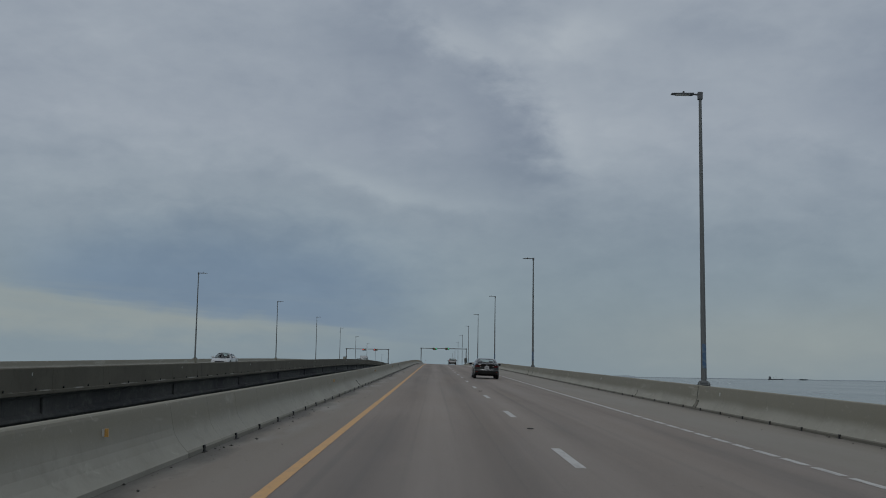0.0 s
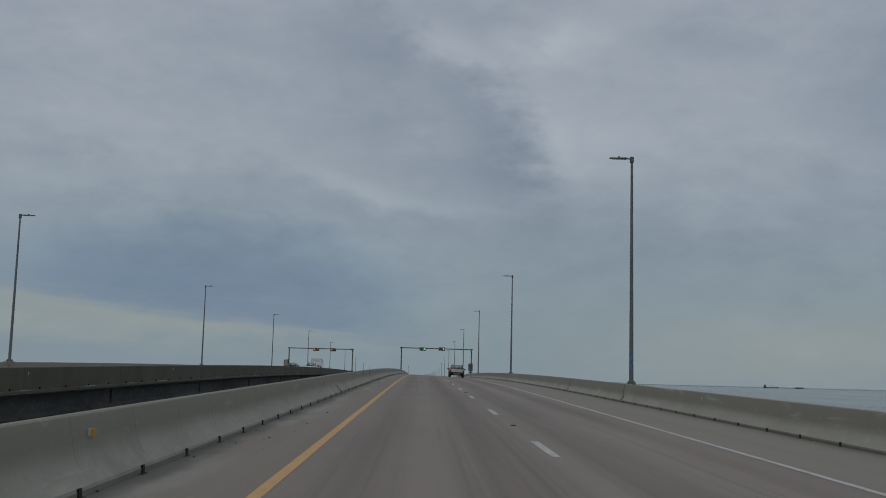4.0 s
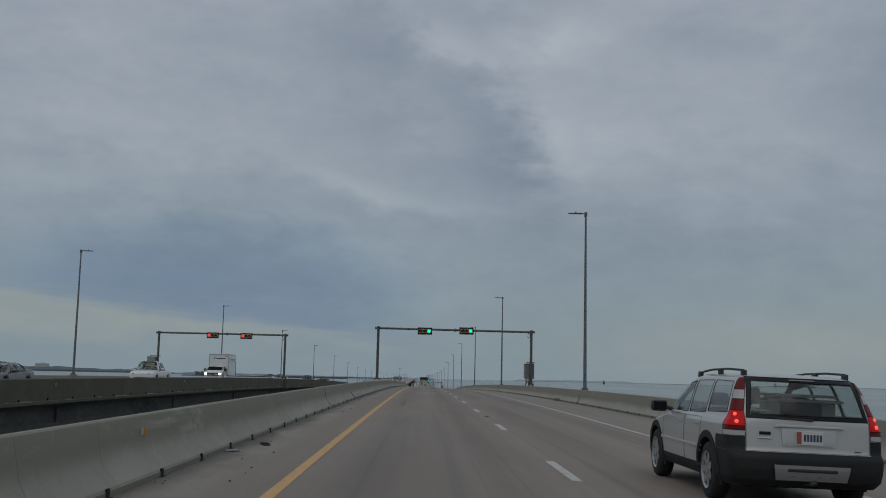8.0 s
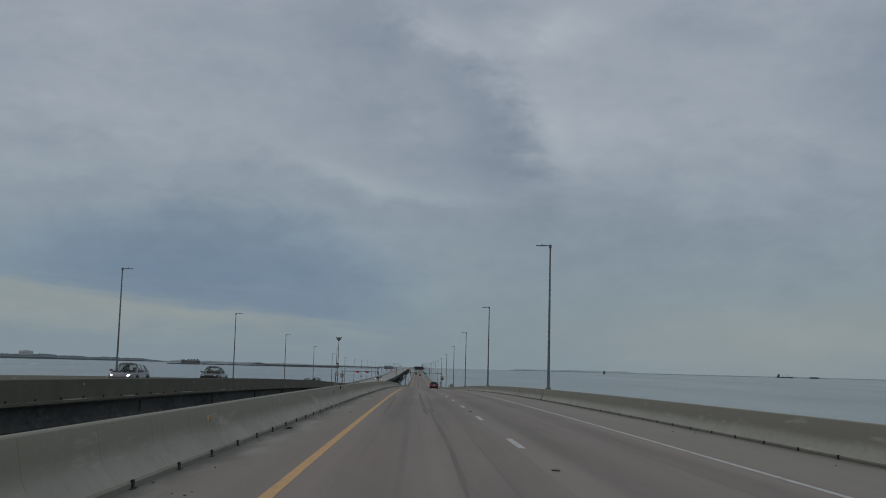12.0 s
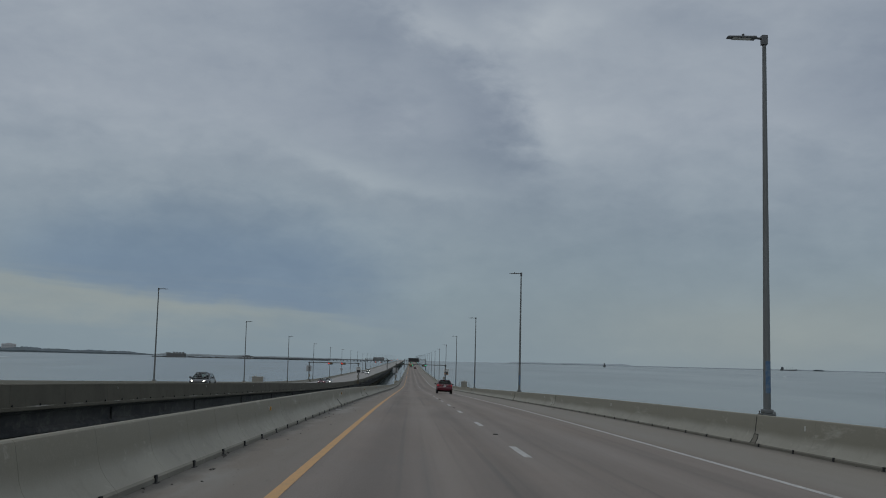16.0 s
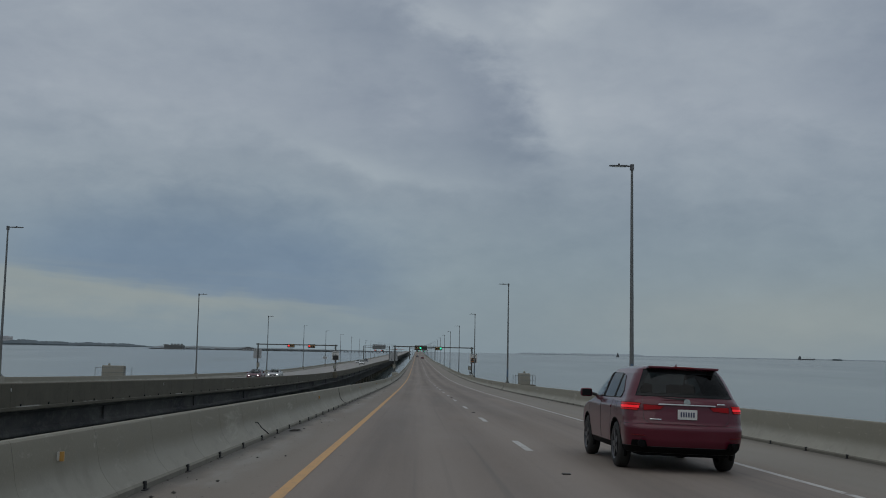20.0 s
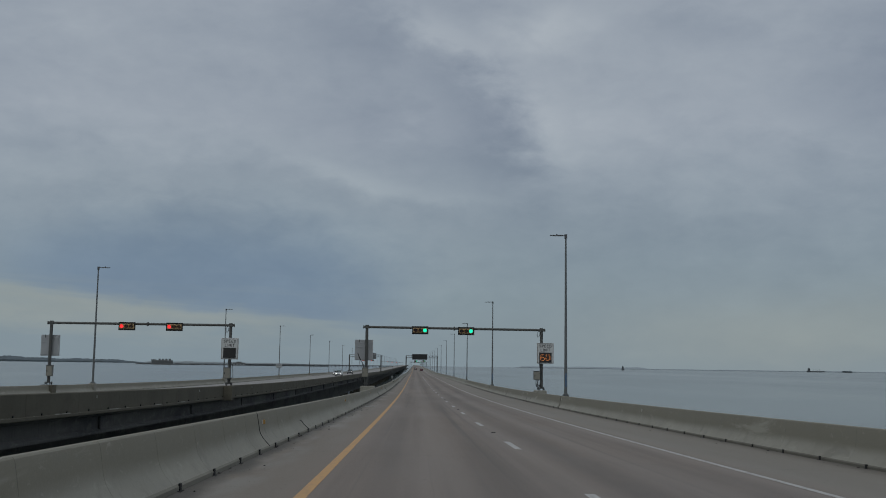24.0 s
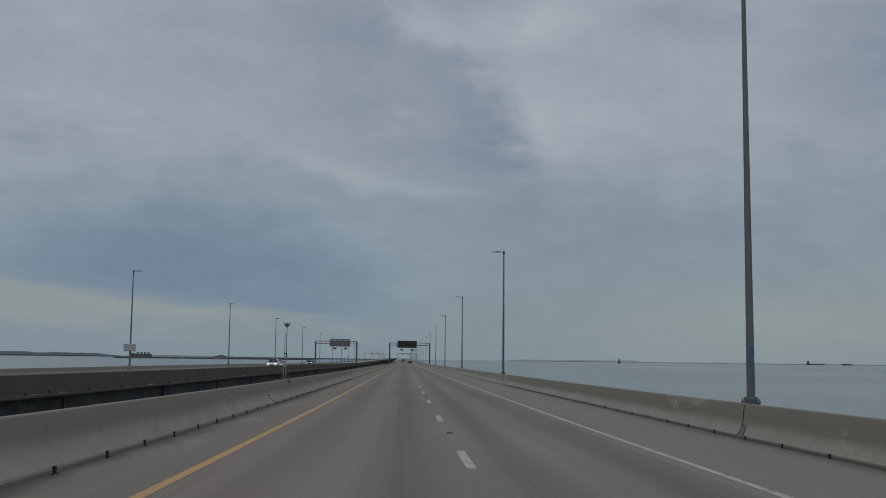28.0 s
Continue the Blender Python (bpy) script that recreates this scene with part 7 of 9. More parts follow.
def spec_suv(**kw):
    s = dict(L=4.98, W=1.96, R=0.375, rear=1.02, base=2.82,
             low=[(-2.49, 0.42), (-2.25, 0.33), (-1.9, 0.29), (1.9, 0.28), (2.49, 0.34)],
             top=[(-2.49, 1.13), (-2.2, 1.135), (-1.0, 1.11), (0.5, 1.07), (1.05, 1.06), (1.9, 0.98), (2.35, 0.88), (2.49, 0.78)],
             hw=[(-2.49, 0.95), (-2.0, 0.985), (-1.0, 1.0), (1.2, 0.995), (2.0, 0.97), (2.49, 0.93)],
             inset=[(0.3, 0.12), (0.42, 0.02), (0.52, 0.0), (0.70, 0.0), (0.76, 0.05), (1.13, 0.10)],
             nose=[(0.3, 0.08), (0.45, 0.0), (0.75, 0.02), (0.9, 0.14)],
             cab=(-2.37, -1.92, 0.32, 1.28), roofhw=0.665, roof=lambda y: 1.69 - 0.03 * (y + 0.4) ** 2, rake=1.15,
             windows=[(-1.56, -1.22, 0.20, 0.0), (-1.14, -0.22, 0.0, 0.0), (-0.14, 0.98, 0.0, -0.66)],
             rearglass=(-2.325, -1.965, 0.94, 0.90), mirror=(0.72, 1.16), handles=[(-0.98, 0.98), (0.0, 0.96)], round=0.11, lampz=0.80, clad=0.05)
    s.update(kw)
    return s


def spec_wagon(**kw):
    s = dict(L=4.73, W=1.86, R=0.345, rear=0.98, base=2.76,
             low=[(-2.365, 0.30), (-2.1, 0.27), (-1.8, 0.27), (1.8, 0.25), (2.365, 0.32)],
             top=[(-2.365, 0.99), (-2.0, 0.99), (-0.5, 0.97), (0.8, 0.95), (1.8, 0.90), (2.2, 0.82), (2.365, 0.72)],
             hw=[(-2.365, 0.965), (-2.0, 0.985), (-1.0, 1.0), (1.2, 0.995), (2.0, 0.965), (2.365, 0.92)],
             inset=[(0.25, 0.10), (0.34, 0.02), (0.42, 0.0), (0.60, 0.0), (0.64, 0.07), (0.99, 0.09)],
             nose=[(0.3, 0.08), (0.40, 0.0), (0.70, 0.02), (0.84, 0.14)],
             cab=(-2.28, -2.00, 0.12, 1.02), roofhw=0.715, roof=lambda y: 1.535 - 0.016 * (y + 0.7) ** 2, rake=1.0,
             windows=[(-1.98, -1.16, 0.06, 0.03), (-1.08, -0.36, 0.04, 0.02), (-0.29, 0.78, 0.02, -0.60)],
             rearglass=(-2.265, -2.03, 0.90, 0.88), mirror=(0.62, 1.02), handles=[(-0.92, 0.88), (-0.10, 0.87)], round=0.09, lampz=0.70, rim=M_RIM)
    s.update(kw)
    return s


def spec_pickup(**kw):
    s = spec_suv(L=5.5, W=2.0, R=0.39, rear=1.2, base=3.3,
                 low=[(-2.75, 0.50), (2.75, 0.40)],
                 top=[(-2.75, 1.22), (-0.9, 1.22), (0.8, 1.18), (1.3, 1.16), (2.3, 1.10), (2.75, 0.95)],
                 cab=(-0.85, -0.55, 0.55, 1.25), roof=lambda y: 1.86 - 0.03 * y * y,
                 windows=[(-0.55, 0.15, 0.0, 0.0), (0.22, 1.05, 0.0, -0.5)], rearglass=(-0.80, -0.60, 0.85, 0.8), mirror=(0.85, 1.28),
                 handles=[(0.2, 1.05)], inset=[(0.4, 0.02), (1.2, 0.0)], nose=[(0.3, 0.05), (0.9, 0.0), (1.1, 0.06)], lampz=0.90)
    s.update(kw)
    return s


def on_deck(x, y, turn=0.0):
    return pose(x, y, deck(x, y), slope(y), math.degrees(math.atan(-CROSS)), turn)


def on_deck2(x, y):
    return pose(x, y, deck2(x, y), -slope(y), 0, 180)


def badge(car, x, z, w, h, mat, name="badge"):
    part(name, car.tail([(x - w / 2, z - h / 2), (x + w / 2, z - h / 2), (x + w / 2, z + h / 2), (x - w / 2, z + h / 2)], 0.006, 0.016), mat, car.ob)


def round_badge(car, z, r):
    bm = bmesh.new()
    y = -car.L / 2 + car.inset(z) - 0.014
    tube(bm, (0, y + 0.01, z), (0, y - 0.006, z), r, seg=20)
    part("badge", bm, M_CHROME, car.ob, "plain round chrome badge", smooth=True)


def fin_mesh(bm, k=1.0):
    """A shark-fin aerial: wide foot, thin raked crest."""
    rows = [(-0.11, 0.0, 0.0), (-0.10, 0.075, 0.004), (-0.04, 0.062, 0.006), (0.04, 0.03, 0.008), (0.12, 0.0, 0.004)]
    top = [bm.verts.new((0, y * k, z * k)) for y, z, w in rows]
    foot = [[bm.verts.new((s * 0.032 * k * (1.0 if abs(y) < 0.1 else 0.5), y * k, -0.005)) for y, z, w in rows] for s in (-1, 1)]
    for f in foot:
        for i in range(4):
            bm.faces.new((top[i], top[i + 1], f[i + 1], f[i]))
    bm.faces.new((top[0], foot[0][0], foot[1][0]))
    bmesh.ops.recalc_face_normals(bm, faces=bm.faces)


def exhaust(car, x, z):
    bm = bmesh.new()
    y = -car.L / 2
    tube(bm, (x, y + 0.25, z), (x, y + 0.03, z), 0.035, seg=12)
    part("exhaust_pipe", bm, M_UNDER, car.ob, smooth=True)


class ShellCar(Car):
    """A car whose skin is one smooth shell of level outlines, cut into glass, doors, lamps and bumpers."""

    def column(self, k, z):
        """Column k of the outline table at height z."""
        rows = self.s["rows"]
        z = min(max(z, rows[0][0]), rows[-1][0])
        for i in range(len(rows) - 1):
            a, b = rows[i], rows[i + 1]
            if z <= b[0]:
                w = (z - a[0]) / (b[0] - a[0])
                p, q = rows[max(i - 1, 0)], rows[min(i + 2, len(rows) - 1)]
                span = b[0] - a[0]
                ma = (b[k] - p[k]) / max(b[0] - p[0], 1e-6) * span
                mb = (q[k] - a[k]) / max(q[0] - a[0], 1e-6) * span
                d = b[k] - a[k]
                # keep the curve from overshooting
                ma = 0.0 if ma * d <= 0 else math.copysign(min(abs(ma), 3 * abs(d)), d)
                mb = 0.0 if mb * d <= 0 else math.copysign(min(abs(mb), 3 * abs(d)), d)
                return a[k] + w * (ma + w * (3 * d - 2 * ma - mb + w * (ma + mb - 2 * d)))
        return rows[-1][k]

    def outline(self, z):
        return [self.column(k, z) for k in range(1, 8)]

    def taper(self, y):
        t = y / (self.L / 2)
        return 1.0 - self.s.get("tuck", 0.035) * max(0.0, -t) ** 2 - 0.05 * max(0.0, t) ** 2

    def rear_y(self, x, z):
        yr, _, w, dr, nr, _, _ = self.outline(z)
        f = min(1.0, abs(x) / max(w * (1 - self.s.get("tuck", 0.035)), 1e-3))
        return yr + dr * (1 - (1 - f ** nr) ** (1 / nr))

    def front_y(self, x, z):
        _, yf, w, _, _, df, nf = self.outline(z)
        f = min(1.0, abs(x) / max(w * 0.95, 1e-3))
        return yf - df * (1 - (1 - f ** nf) ** (1 / nf))

    def half(self, z, front=False):
        return self.outline(z)[2] * (0.95 if front else 1 - self.s.get("tuck", 0.035))

    def end_point(self, x, z, out, front=False):
        h, sg = self.half(z, front), (1 if x >= 0 else -1)
        x = min(abs(x), h * 0.995)
        fy = self.front_y if front else self.rear_y
        e = 0.01
        y = fy(x, z)
        slope_x = (fy(min(x + e, h), z) - fy(x - e, z)) / (2 * e)
        n = Vector((-slope_x, 1, 0)) if front else Vector((slope_x, -1, 0))
        n.normalize()
        return sg * (x + out * n.x), y + out * n.y, z

    def shell(self):
        bm = bmesh.new()
        rows = self.s["rows"]
        zs = []
        for a, b in zip(rows, rows[1:]):
            n = max(1, math.ceil(max((b[0] - a[0]) / 0.045, abs(b[1] - a[1]) / 0.09, abs(b[2] - a[2]) / 0.12, abs(b[3] - a[3]) / 0.06)))
            zs += [a[0] + (b[0] - a[0]) * i / n for i in range(n)]
        zs.append(rows[-1][0])
        ths = [0.0, 0.12, 0.25, 0.38, 0.50, 0.61, 0.72, 0.82, 0.91, 0.96, 1.0]
        grid = []
        for z in zs:
            yr, yf, w, dr, nr, df, nf = self.outline(z)
            line = []
            for t in ths:
                a = t * math.pi / 2
                line.append((w * math.sin(a) ** (2 / nr) if t else 0.0, yr + dr * (1 - math.cos(a) ** (2 / nr))))
            ya, yb = yr + dr, yf - df
            m = 58
            line += [(w, ya + (yb - ya) * i / m) for i in range(1, m)]
            for t in reversed(ths):
                a = t * math.pi / 2
                line.append((w * math.sin(a) ** (2 / nf) if t else 0.0, yf - df * (1 - math.cos(a) ** (2 / nf))))
            grid.append([(x * self.taper(y), y, z) for x, y in line])
        for side in (-1, 1):
            vs = [[bm.verts.new((side * x, y, z)) for x, y, z in line] for line in grid]
            for a, b in zip(vs, vs[1:]):
                for k in range(len(a) - 1):
                    q = (a[k], a[k + 1], b[k + 1], b[k])
                    bm.faces.new(q if side > 0 else tuple(reversed(q)))
        bmesh.ops.remove_doubles(bm, verts=bm.verts[:], dist=1e-4)
        # wheel arches: draw near points onto the circle, then open it
        for yc in (self.yr, self.yf):
            rad = self.R + self.s.get("arch", 0.055)
            for v in bm.verts:
                d = Vector((v.co.y - yc, v.co.z - self.R))
                if abs(v.co.x) > 0.5 and abs(d.length - rad) < 0.030:
                    d = d.normalized() * rad
                    v.co.y, v.co.z = yc + d.x, self.R + d.y
            dead = [f for f in bm.faces if abs(f.calc_center_median().x) > 0.5 and math.hypot(f.calc_center_median().y - yc, f.calc_center_median().z - self.R) < rad - 0.004]
            bmesh.ops.delete(bm, geom=dead, context="FACES")
        bmesh.ops.recalc_face_normals(bm, faces=bm.faces[:])
        return bm

    def cut(self, name, poly, view, test, mat, label="", rim=None, rim_name="seal", out=0.0, parent=None):
        """Cut a convex patch out of the shell along its exact edges; view 0: from behind or ahead (x, z), 1: from the side (y, z)."""
        bm = self.bm
        lo = [min(p[i] for p in poly) - 0.2 for i in (0, 1)]
        hi = [max(p[i] for p in poly) + 0.2 for i in (0, 1)]
        area = sum(a[0] * b[1] - b[0] * a[1] for a, b in zip(poly, poly[1:] + poly[:1]))
        sg = 1 if area > 0 else -1

        def near():
            got = []
            for f in bm.faces:
                c = f.calc_center_median()
                if lo[0] < c[view] < hi[0] and lo[1] < c.z < hi[1] and test(c, f.normal):
                    got.append(f)
            return got

        for (ax, az), (bx, bz) in zip(poly, poly[1:] + poly[:1]):
            fs = near()
            geom = list({v for f in fs for v in f.verts} | {e for f in fs for e in f.edges}) + fs
            co = Vector((ax, 0, az)) if view == 0 else Vector((0, ax, az))
            no = Vector((bz - az, 0, ax - bx)) if view == 0 else Vector((0, bz - az, ax - bx))
            if geom:
                bmesh.ops.bisect_plane(bm, geom=geom, dist=1e-5, plane_co=co, plane_no=no)
        bm.normal_update()
        keep = []
        for f in near():
            c = f.calc_center_median()
            if all(sg * ((bx - ax) * (c.z - az) - (bz - az) * (c[view] - ax)) > 0 for (ax, az), (bx, bz) in zip(poly, poly[1:] + poly[:1])):
                keep.append(f)
        piece, made = bmesh.new(), {}
        for f in keep:
            for v in f.verts:
                if v not in made:
                    made[v] = piece.verts.new(v.co + v.normal * out)
            piece.faces.new([made[v] for v in f.verts])
        bmesh.ops.delete(bm, geom=keep, context="FACES")
        edge = None
        if rim is not None and keep:
            edge = self.edging(piece, self.s.get("rim_r", 0.006) if rim[1] is None else rim[1])
        ob = part(name, piece, mat, parent or self.ob, label, smooth=True, angle=50)
        if edge is not None:
            part(rim_name, edge, rim[0], ob if parent is None else parent)
        return ob

    def edging(self, piece, r):
        """A thin tube along the open edge of a patch."""
        nxt = {}
        for e in piece.edges:
            if len(e.link_faces) == 1:
                for a, b in ((e.verts[0], e.verts[1]), (e.verts[1], e.verts[0])):
                    nxt.setdefault(a, []).append(b)
        bm, seen = bmesh.new(), set()
        for start in list(nxt):
            if start in seen:
                continue
            path, at, last = [start], start, None
            seen.add(start)
            while True:
                step = [v for v in nxt[at] if v is not last and v not in seen]
                if not step:
                    break
                last, at = at, step[0]
                seen.add(at)
                path.append(at)
            pts = [path[0].co]
            for v in path[1:]:
                if (v.co - pts[-1]).length > 0.012:
                    pts.append(v.co)
            if len(pts) > 2:
                sweep(bm, pts + [pts[0]], r, 5)
        return bm

    def build(self):
        s = self.s
        self.inset = lambda z: self.rear_y(0.0, z) + self.L / 2
        self.ahead = lambda z: self.L / 2 - self.front_y(0.0, z)
        self.bm = self.shell()
        gap = (M_BLACK, 0.003)
        seal = (M_GLOSS, 0.011)
        sideways = lambda sd: (lambda c, n: c.x * sd > 0.3 and n.x * sd > 0.35)
        behind = lambda c, n: c.y < s["behind"] and n.y < -0.12
        ahead = lambda c, n: c.y > 0.0 and n.y > 0.12
        for sd in (-1, 1):
            for i, poly in enumerate(s["side_glass"]):
                self.cut("side_window", poly, 1, sideways(sd), s.get("sideglass", M_GLASS) if i else M_GLASS, "tinted side window glass", s.get("sideseal", seal), "window_seal")
            for poly in s["door_panels"]:
                self.cut("door", poly, 1, sideways(sd), self.paint, "", gap, "door_gap")
            if "fuel_flap" in s and sd == s["fuel_flap"][0]:
                self.cut("fuel_flap", s["fuel_flap"][1], 1, sideways(sd), self.paint, "", gap, "flap_gap")
            if "clad_side" in s:
                for poly in s["clad_side"]:
                    self.cut("side_cladding", poly, 1, sideways(sd), s["cladmat"], "dark lower cladding")
            # the lamps end on the flank along this line
            front = curve([(z, y) for y, z in s["lamp_front"]])
            for (ya, za), (yb, zb) in zip(s["lamp_front"], s["lamp_front"][1:]):
                fs = [f for f in self.bm.faces if f.calc_center_median().x * sd > 0.4 and za - 0.05 < f.calc_center_median().z < zb + 0.05 and abs(f.calc_center_median().y - ya) < 0.5]
                geom = list({v for f in fs for v in f.verts} | {e for f in fs for e in f.edges}) + fs
                bmesh.ops.bisect_plane(self.bm, geom=geom, dist=1e-5, plane_co=(0, ya, za), plane_no=(0, zb - za, ya - yb))
            self.bm.normal_update()
            for poly, mat, lab in s["lamps"]:
                side_poly = [(sd * x, z) for x, z in poly]
                self.cut("tail_lamp", side_poly, 0, lambda c, n: c.y < front(c.z) and abs(n.z) < 0.8, mat, lab, (M_GLOSS, 0.0035), "lamp_edge", 0.006)
        edge = s["border"]
        zm = sum(z for _, z in s["rear_glass"]) / 4
        inner = [(x - math.copysign(edge, x), z + (edge if z < zm else -edge)) for x, z in s["rear_glass"]]
        self.cut("rear_window", inner, 0, behind, s.get("backglass", M_GLASS), "tinted rear window glass")
        self.cut("window_border", s["rear_glass"], 0, behind, M_GLOSS, "black printed edge of the rear window", (M_GLOSS, 0.006), "window_seal")
        self.cut("windscreen", s["screen"], 0, ahead, M_GLASS, "windscreen glass", seal, "window_seal")
        self.cut("tailgate", s["tailgate"], 0, behind, self.paint, "", gap, "tailgate_gap")
        for z0, z1, mat, lab in s["bumpers"]:
            reach = s["bumper_from"] if z0 > 0.1 else s["bumper_from"] + 0.25
            self.cut("bumper", [(-1.3, z0), (1.3, z0), (1.3, z1), (-1.3, z1)], 0, lambda c, n: c.y < reach, mat, lab, gap, "bumper_gap")
            self.cut("front_bumper", [(-1.3, z0), (1.3, z0), (1.3, z1), (-1.3, z1)], 0, lambda c, n: c.y > -reach, mat, lab)
        for sd in (-1, 1) if "bumper_corner" in s else ():
            x0, z0, z1 = s["bumper_corner"]
            self.cut("bumper_corner", [(sd * x0, z0), (sd * 1.3, z0), (sd * 1.3, z1), (sd * x0, z1)], 0, lambda c, n: c.y < s["bumper_from"], s["cladmat"], "dark plastic bumper corner")
        part("body", self.bm, self.paint, self.ob, smooth=True, angle=50)
        # low, near-black pan that also deepens the shade under the car
        bm = bmesh.new()
        box(bm, -self.W / 2 + 0.26, self.W / 2 - 0.26, -self.L / 2 + 0.30, self.L / 2 - 0.45, self.R * 0.66, 0.66, 0.04)
        part("floor_pan", bm, M_UNDER, self.ob)
        bm = bmesh.new()
        box(bm, -self.W / 2 + 0.14, self.W / 2 - 0.14, -self.L / 2 + 0.40, 1.05, 0.60, s["belt"] - 0.10, 0.04)
        part("trim_lining", bm, M_SEAT, self.ob)
        for y in (self.yr, self.yf):
            bm = bmesh.new()
            tube(bm, (-self.W / 2 + 0.06, y, self.R + 0.02), (self.W / 2 - 0.06, y, self.R + 0.02), self.R + 0.062, seg=24)
            bmesh.ops.delete(bm, geom=[v for v in bm.verts if v.co.z < self.R * 0.8], context="VERTS")
            part("wheel_housing", bm, M_BLACK, self.ob)
        for side in (-1, 1):
            for y in (self.yr, self.yf):
                self.wheel(y, side, s.get("rim", M_RIM))
                bm, rows = bmesh.new(), []
                wide, proud, rad = s.get("lip", (0.020, 0.004, 0.055))
                for k in range(31):
                    a = radians(-24 + 228 * k / 30)
                    ca, sa = math.cos(a), math.sin(a)
                    row = []
                    for dr, dx in ((-0.012, -0.05), (-0.012, proud), (wide * 0.5, proud + 0.006), (wide, proud), (wide + 0.006, -0.03)):
                        rr = self.R + rad + dr
                        yy, zz = y + ca * rr, max(self.R + sa * rr, 0.2)
                        row.append(bm.verts.new((side * (self.outline(zz)[2] * self.taper(yy) + dx), yy, zz)))
                    rows.append(row)
                for a, b in zip(rows, rows[1:]):
                    for j in range(4):
                        bm.faces.new((a[j], b[j], b[j + 1], a[j + 1]))
                bmesh.ops.recalc_face_normals(bm, faces=bm.faces)
                part("arch_lip", bm, s.get("lipmat", self.paint), self.ob, smooth=True)
            self.mirror(s["mirror"][0], s["mirror"][1], side, s.get("mirrormat", self.paint))
            for y, z in s["handles"]:
                self.handle(y, side, z)
        self.seats()
        part("grille", self.tail([(-0.42, 0.42), (0.42, 0.42), (0.48, 0.66), (-0.48, 0.66)], front=True), M_BLACK, self.ob, "black front grille")
        for side in (-1, 1):
            zf = s["lampz"]
            lamp = self.tail([(side * 0.50, zf - 0.05), (side * 0.76, zf - 0.01), (side * 0.80, zf + 0.07), (side * 0.52, zf + 0.05)], front=True)
            part("headlamp", lamp, M_CLEAR, self.ob, "clear headlamp lens")


def outline_rows(rear, front, width, low=(0.42, 3.4, 0.62, 2.6), high=(0.26, 2.4, 0.36, 2.3), belt=1.0):
    """Join (height, value) lists for the rear end, the nose and the half width into one table of outlines."""
    zs = sorted({z for z, _ in rear} | {z for z, _ in front} | {z for z, _ in width})

    def at(pts, z):
        if z <= pts[0][0]:
            return pts[0][1]
        for (a, va), (b, vb) in zip(pts, pts[1:]):
            if z <= b:
                return va + (vb - va) * (z - a) / (b - a)
        return pts[-1][1]

    rows = []
    for z in zs:
        t = min(1.0, max(0.0, (z - belt + 0.04) / 0.14))
        w = at(width, z)
        corner = [a + (b - a) * t for a, b in zip(low, high)]
        yr, yf = at(rear, z), at(front, z)
        room = max(0.0, (yf - yr) * 0.46)
        rows.append((z, yr, yf, w, min(corner[0], room), corner[1], min(corner[2], room), corner[3]))
    return rows


def sedan_shell():
    base = spec_sedan()
    base.update(
        rows=outline_rows(
            [(0.22, -2.24), (0.30, -2.36), (0.40, -2.42), (0.55, -2.45), (0.60, -2.44), (0.64, -2.385), (0.80, -2.37), (0.93, -2.385), (1.035, -2.435), (1.055, -2.42), (1.070, -2.30), (1.082, -2.12), (1.095, -1.95), (1.15, -1.80), (1.28, -1.44), (1.38, -1.10), (1.425, -0.85), (1.448, -0.55), (1.458, -0.35)],
            [(0.22, 2.20), (0.30, 2.36), (0.45, 2.44), (0.58, 2.45), (0.68, 2.42), (0.75, 2.28), (0.82, 1.95), (0.88, 1.60), (0.93, 1.28), (0.96, 1.12), (1.04, 0.98), (1.20, 0.70), (1.34, 0.42), (1.42, 0.20), (1.448, 0.02), (1.458, -0.10)],
            [(0.22, 0.850), (0.32, 0.893), (0.50, 0.912), (0.72, 0.925), (0.88, 0.918), (0.95, 0.900), (0.995, 0.868), (1.08, 0.828), (1.20, 0.765), (1.32, 0.695), (1.39, 0.635), (1.43, 0.545), (1.45, 0.36), (1.458, 0.0)], belt=1.0),
        belt=0.99, behind=-1.0, bumper_from=-1.78, tuck=0.085, border=0.022, lamp_front=[(-2.02, 0.80), (-2.02, 1.00)], sideseal=(M_CHROME, 0.009),
        side_glass=[[(0.90, 1.005), (0.34, 1.325), (-0.02, 1.372), (-0.06, 1.000)], [(-0.14, 1.000), (-0.10, 1.375), (-0.62, 1.345), (-0.96, 1.010)], [(-1.00, 1.020), (-0.70, 1.330), (-0.80, 1.305), (-1.24, 1.100)]],
        door_panels=[[(1.00, 0.30), (1.00, 0.965), (-0.09, 0.965), (-0.09, 0.30)], [(-0.10, 0.30), (-0.10, 0.965), (-1.00, 0.965), (-0.86, 0.55), (-0.70, 0.30)]],
        fuel_flap=(-1, [(-1.50, 0.76), (-1.66, 0.76), (-1.66, 0.92), (-1.50, 0.92)]),
        lamps=[([(0.645, 0.825), (1.25, 0.845), (1.25, 0.965), (0.625, 0.945)], M_TAILDARK, "dark red tail lamp"), ([(0.47, 0.838), (0.64, 0.826), (0.62, 0.944), (0.40, 0.905)], M_TAILDARK, "dark red tail lamp")],
        rear_glass=[(-0.66, 1.120), (0.66, 1.120), (0.50, 1.388), (-0.50, 1.388)],
        screen=[(-0.74, 1.0), (0.74, 1.0), (0.54, 1.39), (-0.54, 1.39)],
        tailgate=[(-0.56, 0.628), (0.56, 0.628), (0.66, 0.78), (0.66, 1.05), (-0.66, 1.05), (-0.66, 0.78)],
        bumpers=[(0.0, 0.345, M_UNDER, "dark lower bumper"), (0.347, 0.618, P_BLACK, "")], handle=M_CHROME, spokes=5, lip=(0.012, 0.002, 0.055))
    return base


